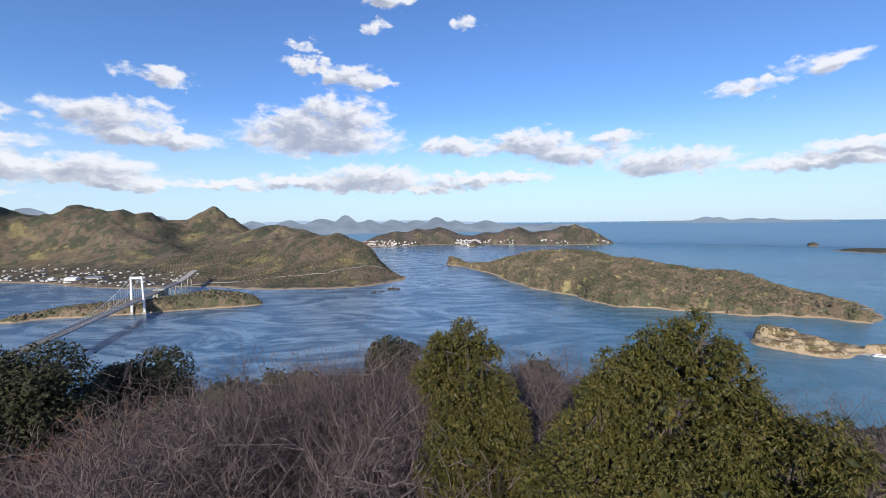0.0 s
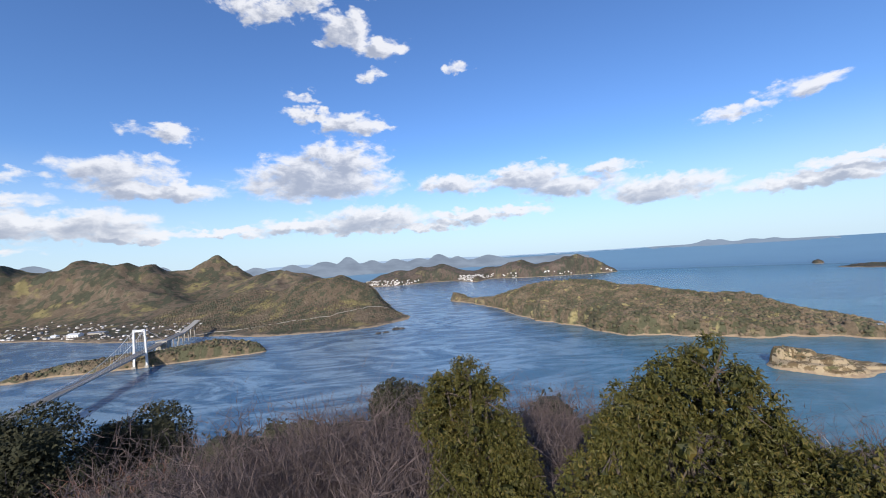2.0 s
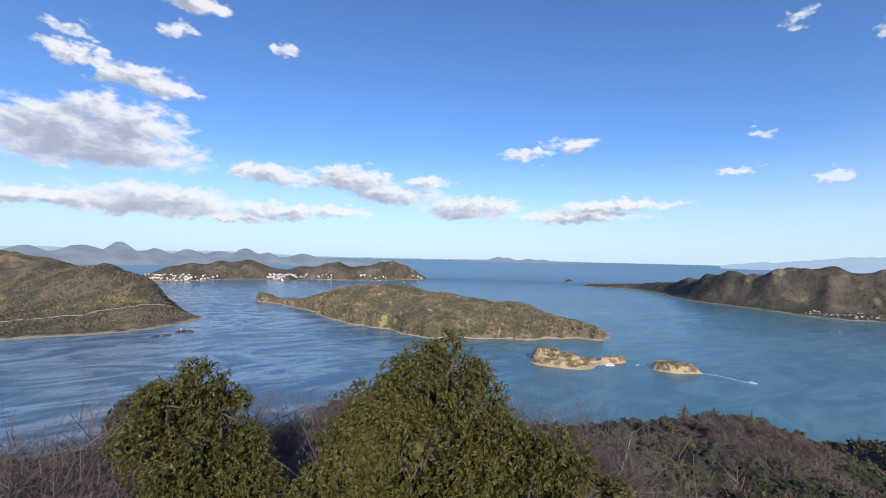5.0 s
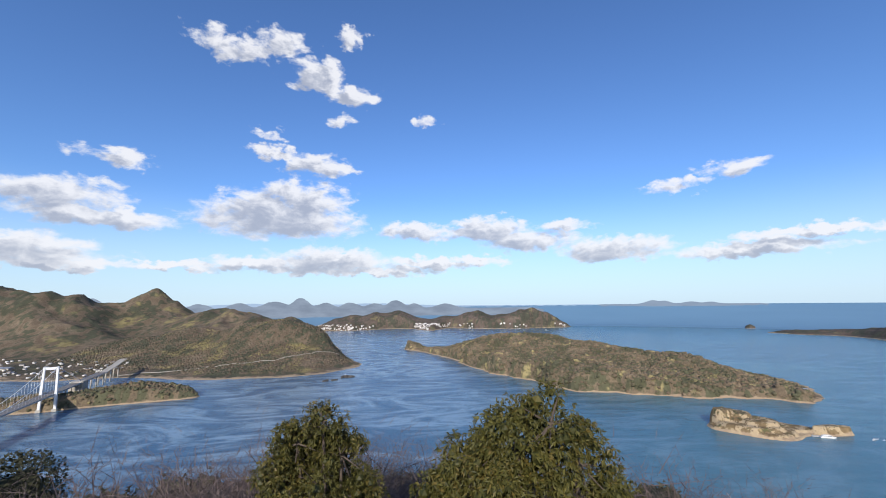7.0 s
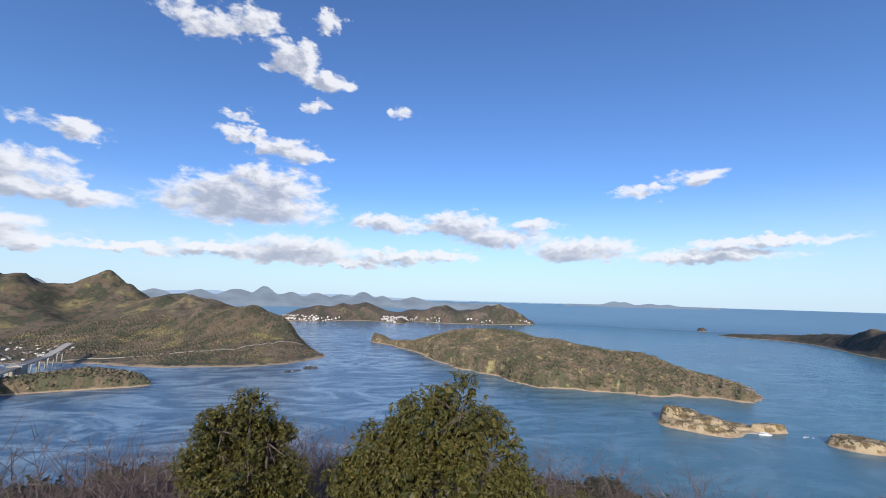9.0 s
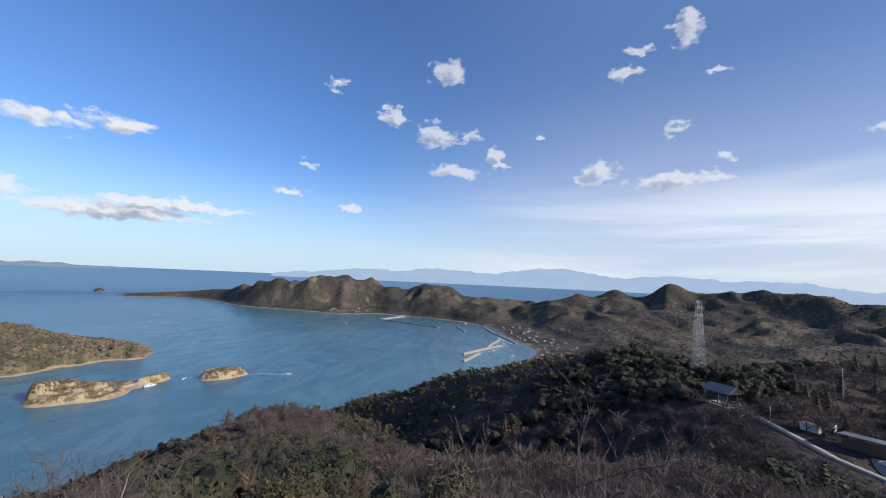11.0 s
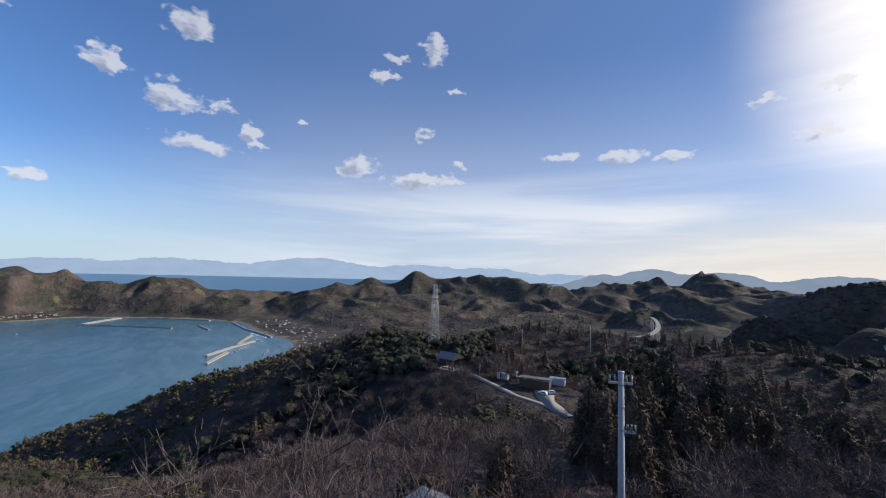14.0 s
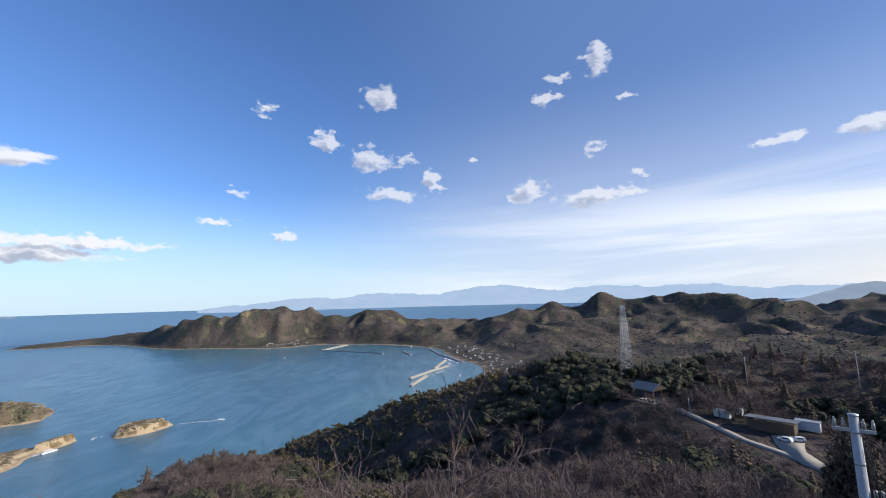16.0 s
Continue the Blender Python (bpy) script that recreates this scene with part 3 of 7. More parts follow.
big_island, big_height = island("island", [(-40, 2150), (60, 2040), (130, 1900), (232, 1600), (240, 1490), (310, 1310), (395, 1230), (400, 1130), (430, 1085), (540, 1022),
                    (690, 955), (780, 935), (870, 925), (905, 868), (960, 880), (1085, 1030), (1060, 1120), (960, 1250), (880, 1560), (700, 1850), (420, 2000), (230, 2050), (60, 2180)],
      [seen(-0.3, -4.65, 2150, 42), seen(1.0, -5.28, 2140, 40), seen(3.7, -6.08, 2000, 60), seen(6.9, -6.72, 1900, 80), seen(10.1, -5.31, 1800, 115),
        seen(13.1, -4.42, 1740, 130), seen(16.9, -4.24, 1690, 140), seen(19.9, -4.76, 1640, 130), seen(24.6, -5.11, 1560, 130), seen(29.6, -5.89, 1480, 130),
        seen(34.8, -6.29, 1420, 100), seen(37.6, -8.97, 1340, 60), seen(41.2, -9.28, 1310, 50), seen(44.4, -9.04, 1290, 38),
        seen(20.0, -7.2, 1330, 110), seen(26.5, -7.9, 1240, 90), seen(32.5, -8.58, 1240, 70), seen(14.0, -6.7, 1470, 90), seen(38.5, -10.22, 1260, 45)],
       4.5, mat_island, "low wooded island with pale rocky shore", tree=9.0, cell=12.0, seed=11, wobble=44.0, beach=26.0)
castle, castle_height = island("island", [(556, 728), (585, 697), (612, 668), (636, 649), (660, 652), (692, 676), (742, 664), (775, 662), (782, 680), (735, 700), (722, 745), (680, 790), (625, 790), (575, 765)],
      [(596, 746, 33, 17, 20, 30), (622, 742, 27, 30, 24, 15), (640, 712, 21, 34, 30, -20), (622, 712, 14, 62, 42, -30), (690, 705, 8, 36, 22, -20), (742, 680, 14, 34, 11, -5), (765, 674, 12, 14, 9, 0)], 2.2, mat_castle,
       "terraced sandy castle islet with dry grass and scrub", 5, 2.0, 1.2, 6.0, 12, 0.12, 9.0, 12, True, (), 6.0)
rock_islet, rock_height = island("island", [(776, 606), (780, 585), (797, 562), (838, 544), (864, 545), (872, 575), (850, 612), (808, 630)],
      [(822, 586, 14, 46, 34, -50), (838, 572, 15, 20, 16, -50)], 2.2, mat_castle, "small flat-topped islet with pale cliffs and scrub", 6, 1.6, 1.5, 6.0, 13, 0.12, 6.0, 12, True, (), 7.0)
pier_isle, pier_height = island("island", [(-1120, 960), (-1070, 930), (-1010, 985), (-942, 998), (-822, 1024), (-742, 1066), (-620, 1097), (-522, 1130), (-560, 1185), (-690, 1270), (-840, 1260), (-1000, 1130)],
      [seen(-31.0, -8.1, 1320, 75, 45), seen(-34.5, -8.4, 1345, 80, 45), seen(-39.5, -8.3, 1390, 80, 45), seen(-43.5, -8.4, 1420, 70, 40), seen(-46.8, -8.7, 1440, 50, 30), seen(-27.5, -9.3, 1285, 60, 30)], 5.0, mat_island,
       "low wooded islet that carries the bridge tower", seed=14)
hakata, hakata_height = island("island", [(-4300, 1500), (-2950, 1660), (-2680, 1790), (-2300, 1800), (-1871, 1640), (-1609, 1592), (-1381, 1494), (-1146, 1428), (-1041, 1470), (-900, 1480), (-683, 1390),
                   (-545, 1394), (-386, 1394), (-270, 1448), (-150, 1615), (-215, 1760), (-282, 1925), (-379, 2363), (-560, 2700), (-635, 3138), (-860, 3750), (-1700, 4000), (-3000, 3300), (-4300, 2600)],
      [seen(-50.5, 2.40, 3450, 300), seen(-53.2, 0.6, 3400, 290), seen(-48.0, 1.0, 3400, 320), seen(-44.4, 1.05, 3350, 230), seen(-41.3, 1.41, 3300, 230), seen(-38.2, 1.35, 3250, 250),
        seen(-34.6, -1.01, 3200, 210), seen(-32.6, -0.27, 3250, 180), seen(-30.1, 1.0, 3250, 170), seen(-30.1, 1.62, 3250, 140), seen(-28.0, -0.35, 3150, 180), seen(-24.4, -0.45, 2900, 220), seen(-20.6, -0.75, 2700, 220), seen(-15.5, -1.54, 2900, 150),
        seen(-56.5, -0.9, 3200, 300), seen(-62.0, -1.5, 3300, 350),
        seen(-22.5, -1.9, 2050, 180), seen(-18.5, -1.7, 2000, 160), seen(-15.2, -2.2, 1950, 140), seen(-12.3, -3.3, 1880, 95), seen(-10.2, -5.79, 1800, 60), seen(-27.0, -3.2, 2100, 170),
        seen(-37.0, -2.3, 2900, 200), seen(-40.5, -4.2, 2500, 160), seen(-44.0, -2.5, 2900, 220), seen(-31.0, -3.2, 2500, 180), seen(-25.5, -2.6, 2450, 170), seen(-34.5, -4.6, 2300, 130), seen(-50.0, -2.5, 2900, 230), seen(-47.0, -4.4, 2550, 160), seen(-33.0, -4.4, 1950, 110), seen(-12.8, -2.39, 2700, 140)], 9.0, mat_headland,
       "large mountainous wooded island behind the bridge", 110, 2.2, 5.0, 18.0, 15, 0.42, 20.0,
       plains=[([(-2300, 1880), (-1880, 1740), (-1610, 1700), (-1380, 1610), (-1150, 1540), (-1000, 1580)], 150, 420)])
far_coast, far_height = island("island", [(-870, 3760), (-479, 3648), (-262, 3850), (36, 3880), (190, 3540), (270, 3540), (330, 3760), (440, 3890), (600, 3690), (820, 3640), (1042, 3600), (1500, 3660), (1560, 3750), (1250, 4100), (600, 4250), (-300, 4350), (-900, 4250)],
      [seen(-9.5, -2.0, 3980, 110), seen(-7.2, -1.41, 4000, 150), seen(-4.2, -1.07, 4030, 150), seen(-1.0, -0.84, 4050, 160), seen(2.2, -2.13, 3980, 150), seen(3.9, -2.9, 3600, 50), seen(5.5, -1.69, 4050, 170),
        seen(8.5, -1.31, 3950, 130), seen(10.2, -1.05, 3930, 140), seen(13.2, -1.55, 3900, 140), seen(15.8, -0.92, 3880, 130), seen(17.6, -0.69, 3880, 100), seen(19.6, -0.96, 3850, 110), seen(21.4, -4.34, 3830, 80)], 9.0, mat_forest,
       "far wooded coast with a white port town", 40, 2.5, 6.0, 12.0, 16, 0.3, 20.0)
cape_islet, cape_islet_height = island("island", [(2775, 3120), (2800, 3085), (2840, 3090), (2860, 3130), (2830, 3170), (2790, 3160)], [(2815, 3125, 30, 35, 30, 0)], 6.0, mat_forest,
       "tiny dark islet off the cape", 8, 2.0, 4.0, 8.0, 17, 0.3, 6.0, 12)


# ---------- far ranges on the horizon ----------
def far_range(label, near, far, az0, az1, peaks, mat, seed=1, rugged=0.25):
    """A range seen against the sky: crest elevation in degrees from peaks (bearing, elevation, half width)."""
    a = np.arange(az0, az1, 0.12)
    base = float(lift(np.array(float(near)))) - 6
    floor_ = math.degrees(math.atan((float(lift(np.array(float(far)))) - EYE) / far)) - 0.25
    crest = np.full(a.shape, floor_)
    for pa, pe, pw in peaks:
        crest = np.logaddexp(crest * 5, (floor_ + (pe - floor_) * np.exp(-(a - pa) ** 2 / (pw * 0.98) ** 2)) * 5) / 5
    crest += (value_noise(a * 1.0, a * 0 + seed, 0.7, seed, 6) - 0.5) * rugged * np.clip((crest + 0.5) * 1.5, 0, 1)
    ends = np.clip(np.minimum(a - az0, az1 - a) / 5, 0, 1)
    crest = floor_ - 0.3 + (crest - floor_ + 0.3) * ends * ends * (3 - 2 * ends)
    rows_, n = [], len(a)
    for k in range(7):
        f = k / 6
        r = near + (far - near) * f
        top = EYE + far * np.tan(np.radians(crest))
        z = base + (top - base) * f ** 0.8
        z = z + (value_noise(a * 2, a * 0 + k * 0.7, 0.8, seed + 3, 3) - 0.5) * 14 * (0 < k < 6)
        rows_.append(np.stack([r * np.sin(np.radians(a)), r * np.cos(np.radians(a)), z], -1))
    co = np.concatenate(rows_)
    i, j = np.meshgrid(np.arange(6), np.arange(n - 1), indexing="ij")
    faces = np.stack([i * n + j, i * n + j + 1, (i + 1) * n + j + 1, (i + 1) * n + j], -1).reshape(-1, 4)
    ob = link_mesh("backdrop", co, faces, mat)
    return tagged(ob, label, "mountains", kind="structure")


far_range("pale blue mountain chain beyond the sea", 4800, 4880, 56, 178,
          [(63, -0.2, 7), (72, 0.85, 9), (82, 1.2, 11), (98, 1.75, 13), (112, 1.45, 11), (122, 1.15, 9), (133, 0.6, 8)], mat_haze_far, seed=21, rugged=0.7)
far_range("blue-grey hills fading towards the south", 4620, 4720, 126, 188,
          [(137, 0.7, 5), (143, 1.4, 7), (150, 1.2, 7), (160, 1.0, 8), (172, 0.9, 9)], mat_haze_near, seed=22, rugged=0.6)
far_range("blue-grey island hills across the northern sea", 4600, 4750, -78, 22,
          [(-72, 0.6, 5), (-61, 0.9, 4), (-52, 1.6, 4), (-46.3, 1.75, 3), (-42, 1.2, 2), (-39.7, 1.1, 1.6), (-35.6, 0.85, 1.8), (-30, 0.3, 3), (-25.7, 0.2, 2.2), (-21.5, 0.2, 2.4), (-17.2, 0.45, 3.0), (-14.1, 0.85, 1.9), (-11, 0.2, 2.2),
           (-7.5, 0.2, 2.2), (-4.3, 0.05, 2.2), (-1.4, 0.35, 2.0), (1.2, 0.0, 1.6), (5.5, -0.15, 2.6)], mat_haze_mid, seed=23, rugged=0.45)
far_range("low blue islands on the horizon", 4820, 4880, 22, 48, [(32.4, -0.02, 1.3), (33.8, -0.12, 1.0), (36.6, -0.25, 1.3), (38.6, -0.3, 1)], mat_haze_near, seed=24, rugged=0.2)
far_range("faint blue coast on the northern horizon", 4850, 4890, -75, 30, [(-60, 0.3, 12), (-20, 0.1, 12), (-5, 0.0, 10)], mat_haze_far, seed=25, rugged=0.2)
# ---------- foliage ----------
def leaf_material(name, dark, light, gloss=0.5, rust=None):
    m, n = material(name)
    tone = n.node("ShaderNodeAttribute", {"attribute_name": "tone"}).outputs["Fac"]
    chance = n.node("ShaderNodeNewGeometry").outputs["Random Per Island"]
    at = n.node("ShaderNodeNewGeometry").outputs["Position"]
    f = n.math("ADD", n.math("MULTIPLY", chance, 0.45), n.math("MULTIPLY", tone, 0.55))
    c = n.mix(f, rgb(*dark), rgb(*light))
    if rust:
        c = n.mix(n.math("MULTIPLY", n.ramp(n.math("ADD", chance, n.noise(at, 1.2, 3.0)), 1.25, 1.5), 0.75), c, rgb(*rust))
    v = n.math("ADD", n.math("MULTIPLY", n.noise(at, 3.0, 4.0, 0.6), 0.7), 0.65)
    c = n.mix(1.0, c, n.node("ShaderNodeCombineXYZ", None, X=v, Y=v, Z=v).outputs[0], "MULTIPLY")
    finish(n, c, gloss, 0.0, n.noise(at, 40.0, 3.0), 0.2, 0.01, Specular_IOR_Level=0.22)
    return m


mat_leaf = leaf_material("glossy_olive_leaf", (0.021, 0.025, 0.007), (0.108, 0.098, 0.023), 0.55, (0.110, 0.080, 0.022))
mat_evergreen = leaf_material("dark_evergreen_leaf", (0.020, 0.024, 0.014), (0.064, 0.062, 0.034), 0.85)
mat_conifer = leaf_material("bronzed_cedar_leaf", (0.050, 0.040, 0.027), (0.125, 0.090, 0.058), 0.8)
mat_twig = leaf_material("grey_violet_bare_twigs", (0.072, 0.056, 0.050), (0.150, 0.116, 0.102), 0.9)
mat_brush = leaf_material("dull_violet_brush", (0.064, 0.049, 0.048), (0.140, 0.108, 0.104), 0.9)
mat_reed = leaf_material("pale_bamboo_leaf", (0.055, 0.050, 0.026), (0.125, 0.105, 0.050), 0.7)
mat_russet = leaf_material("russet_dry_shrub", (0.085, 0.045, 0.036), (0.17, 0.095, 0.070), 0.8)
mat_bark = plain("grey_bark", (0.085, 0.066, 0.054), 0.9, 0.0, 14.0, 0.5, 0.6)


def cloud_of_leaves(rs, lobes, count, size, droop=0.3, aspect=0.6):
    """Triangles spread over the outside of rounded lobes (x, y, z, radius)."""
    lob = np.array(lobes, float)
    pick = rs.choice(len(lob), count, p=lob[:, 3] ** 2 / (lob[:, 3] ** 2).sum())
    d = rs.normal(size=(count, 3))
    d[:, 2] += 0.35
    d /= np.linalg.norm(d, axis=1)[:, None]
    c = lob[pick, :3] + d * lob[pick, 3:4] * (0.72 + 0.42 * rs.rand(count, 1))
    t = rs.normal(size=(count, 3)) * 0.6 + d * 0.5
    t[:, 2] -= droop
    t /= np.linalg.norm(t, axis=1)[:, None]
    s = np.cross(t, d + rs.normal(size=(count, 3)) * 0.5)
    s /= np.linalg.norm(s, axis=1)[:, None] + 1e-9
    z = size * (0.6 + 0.8 * rs.rand(count, 1))
    return np.stack([c - s * z * aspect, c + s * z * aspect, c + t * z * 1.5], 1)


def hull(rs, lobes, shrink=0.82):
    """Low closed bodies inside the lobes, so that crowns are not see-through."""
    g = (1 + 5 ** 0.5) / 2
    v = np.array([(-1, g, 0), (1, g, 0), (-1, -g, 0), (1, -g, 0), (0, -1, g), (0, 1, g), (0, -1, -g), (0, 1, -g), (g, 0, -1), (g, 0, 1), (-g, 0, -1), (-g, 0, 1)]) / math.hypot(1, g)
    f = "0 11 5 0 5 1 0 1 7 0 7 10 0 10 11 1 5 9 5 11 4 11 10 2 10 7 6 7 1 8 3 9 4 3 4 2 3 2 6 3 6 8 3 8 9 4 9 5 2 4 11 6 2 10 8 6 7 9 8 1"
    f = np.array([int(q) for q in f.split()]).reshape(-1, 3)
    out = []
    for x, y, z, r in lobes:
        w = v * r * shrink * (0.85 + 0.3 * rs.rand(12, 1)) + (x, y, z)
        out.append(w[f])
    return np.concatenate(out)


def round_crown(rs, lobes=7, count=230, size=0.085, flat=0.75):
    """An evergreen of unit height on a short trunk, as triangles."""
    ls = [(0, 0, 0.62, 0.27)]
    for k in range(lobes):
        a, r = rs.rand() * 6.283, 0.12 + 0.2 * rs.rand()
        ls.append((math.cos(a) * r, math.sin(a) * r, 0.42 + 0.42 * rs.rand() * flat, 0.13 + 0.10 * rs.rand()))
    tri = [cloud_of_leaves(rs, ls, count, size), hull(rs, ls, 0.9)]
    stem = np.array([[(-0.02, 0, 0), (0.02, 0, 0), (0, 0, 0.6)], [(0, -0.02, 0), (0, 0.02, 0), (0, 0, 0.6)]])
    return np.concatenate(tri + [stem])


def cone_crown(rs, count=220, size=0.03):
    """A cedar of unit height: ragged drooping sprays on irregular tiers."""
    ls = []
    for k in range(13):
        h = 0.08 + 0.86 * k / 12
        w = 0.20 * (1.04 - h) ** 0.7
        for _ in range(3 if k < 9 else 1):
            a, o = rs.rand() * 6.283, w * (0.35 + 0.5 * rs.rand()) * (k < 11)
            ls.append((math.cos(a) * o, math.sin(a) * o, h + rs.normal() * 0.015, w * (0.55 + 0.35 * rs.rand())))
    core = [(0, 0, 0.08 + 0.07 * k, 0.13 * (1 - k / 13.0)) for k in range(12)]
    return np.concatenate([cloud_of_leaves(rs, ls, count, size, 0.9, 0.35), hull(rs, core, 1.0)])


def bare_crown(rs, limbs=9, twigs=150, width=0.010):
    """A leafless tree of unit height: limbs and a haze of fine twigs, as slim triangles."""
    out = []

    def sliver(a, b, w):
        a, b = np.array(a), np.array(b)
        s = np.cross(b - a, rs.normal(size=3))
        s = s / (np.linalg.norm(s) + 1e-9) * w
        out.append([a - s, a + s, b])

    sliver((0, 0, 0), (0, 0, 0.75), width * 2.2)
    ends = []
    for k in range(limbs):
        h, a = 0.12 + 0.4 * rs.rand(), rs.rand() * 6.283
        e = np.array([math.cos(a) * (0.15 + 0.25 * rs.rand()), math.sin(a) * (0.15 + 0.25 * rs.rand()), min(1.0, h + 0.3 + 0.3 * rs.rand())])
        sliver((0, 0, h), e, width * 1.3)
        ends.append((np.array([0, 0, h]), e))
    for k in range(twigs):
        p, q = ends[rs.randint(limbs)]
        f = 0.25 + 0.75 * rs.rand()
        b = p + (q - p) * f
        d = rs.normal(size=3) * 0.55 + (q - p) / np.linalg.norm(q - p) + (0, 0, 0.35)
        sliver(b, b + d / np.linalg.norm(d) * (0.10 + 0.18 * rs.rand()), width * 0.55)
    return np.array(out)


def fuzzy_crown(rs, lumps=10, twigs=300, width=0.008, reach=0.20):
    """A leafless tree of unit height seen from afar: a domed haze of fine twigs in rounded clumps, on a few limbs."""
    ls = [(0, 0, 0.66, 0.20)]
    for k in range(lumps):
        a, o = rs.rand() * 6.283, 0.40 * math.sqrt(rs.rand())
        ls.append((math.cos(a) * o, math.sin(a) * o, 0.84 - 1.9 * o * o - 0.22 * rs.rand() ** 2, 0.10 + 0.07 * rs.rand()))
    lob = np.array(ls)
    pick = rs.choice(len(lob), twigs, p=lob[:, 3] ** 2 / (lob[:, 3] ** 2).sum())
    d = rs.normal(size=(twigs, 3))
    d[:, 2] += 0.3
    d /= np.linalg.norm(d, axis=1)[:, None]
    a = lob[pick, :3] + d * lob[pick, 3:4] * (0.9 * rs.rand(twigs, 1) ** 0.5)
    t = d * 0.7 + (0, 0, 0.45) + rs.normal(size=(twigs, 3)) * 0.4
    b = a + t / np.linalg.norm(t, axis=1)[:, None] * reach * (0.5 + 0.8 * rs.rand(twigs, 1))
    s = np.cross(b - a, rs.normal(size=a.shape))
    s = s / (np.linalg.norm(s, axis=1)[:, None] + 1e-9) * width
    limb_a = np.repeat([[0.0, 0.0, 0.05]], len(lob), 0) + (0, 0, 0.3) * rs.rand(len(lob), 1)
    q = np.cross(lob[:, :3] - limb_a, rs.normal(size=limb_a.shape))
    q = q / (np.linalg.norm(q, axis=1)[:, None] + 1e-9) * 0.012
    return np.concatenate([np.stack([a - s, a + s, b], 1), np.stack([limb_a - q, limb_a + q, lob[:, :3]], 1)])


def sapling_crown(rs, limbs=11, side=11):
    """A many-stemmed leafless bush of unit height: arching stems, side branches and short fine twigs."""
    a_, b_, w_ = [], [], []

    def add(a, b, w):
        a_.append(a), b_.append(b), w_.append(w)

    for k in range(limbs):
        t = rs.rand() * 6.283
        out = np.array([math.cos(t), math.sin(t), 0])
        p = out * 0.03 * rs.rand()
        mid = out * (0.08 + 0.12 * rs.rand()) + (0, 0, 0.3 + 0.15 * rs.rand())
        end = out * (0.15 + 0.33 * rs.rand()) + (0, 0, 0.55 + 0.45 * rs.rand())
        add(p, mid, 0.0030), add(mid, end, 0.0022)
        for _ in range(side):
            f = 0.1 + 0.9 * rs.rand()
            b = mid + (end - mid) * f
            d = (end - mid) / np.linalg.norm(end - mid) * 0.6 + rs.normal(size=3) * 0.6 + (0, 0, 0.15)
            e = b + d / np.linalg.norm(d) * (0.10 + 0.14 * rs.rand())
            add(b, e, 0.0014)
            for _ in range(3):
                q = b + (e - b) * (0.3 + 0.7 * rs.rand())
                d2 = d * 0.5 + rs.normal(size=3) * 0.7
                add(q, q + d2 / np.linalg.norm(d2) * (0.04 + 0.07 * rs.rand()), 0.0010)
    a, b, w = np.array(a_), np.array(b_), np.array(w_)[:, None]
    s = np.cross(b - a, rs.normal(size=a.shape))
    s = s / (np.linalg.norm(s, axis=1)[:, None] + 1e-9) * w
    return np.stack([a - s, a + s, b], 1)


def plume_crown(rs, count=120):
    """A clump of bamboo: tall bending plumes."""
    ls = [(rs.normal() * 0.13, rs.normal() * 0.13, 0.35 + 0.5 * rs.rand(), 0.12) for _ in range(5)]
    return np.concatenate([cloud_of_leaves(rs, ls, count, 0.065, 0.8, 0.35), hull(rs, ls, 0.85)])


def plant(name, templates, places, mat, label, category, seed):
    """Join many trees, each a turned and scaled template, into one stretch of woods. Places: x, y, z, height, width factor."""
    rs = np.random.RandomState(seed)
    parts_, tones = [], []
    for x, y, z, h, w in places:
        t = templates[rs.randint(len(templates))]
        a = rs.rand() * 6.283
        c, s = math.cos(a), math.sin(a)
        v = t.reshape(-1, 3)
        parts_.append(np.stack([(v[:, 0] * c - v[:, 1] * s) * h * w + x, (v[:, 0] * s + v[:, 1] * c) * h * w + y, v[:, 2] * h + z], -1))
        tones.append(np.full(len(v), rs.rand()))
    co = np.concatenate(parts_)
    ob = link_mesh(name, co, np.arange(len(co)).reshape(-1, 3), mat, np.concatenate(tones), smooth=False)
    return tagged(ob, label, category, kind="stuff")


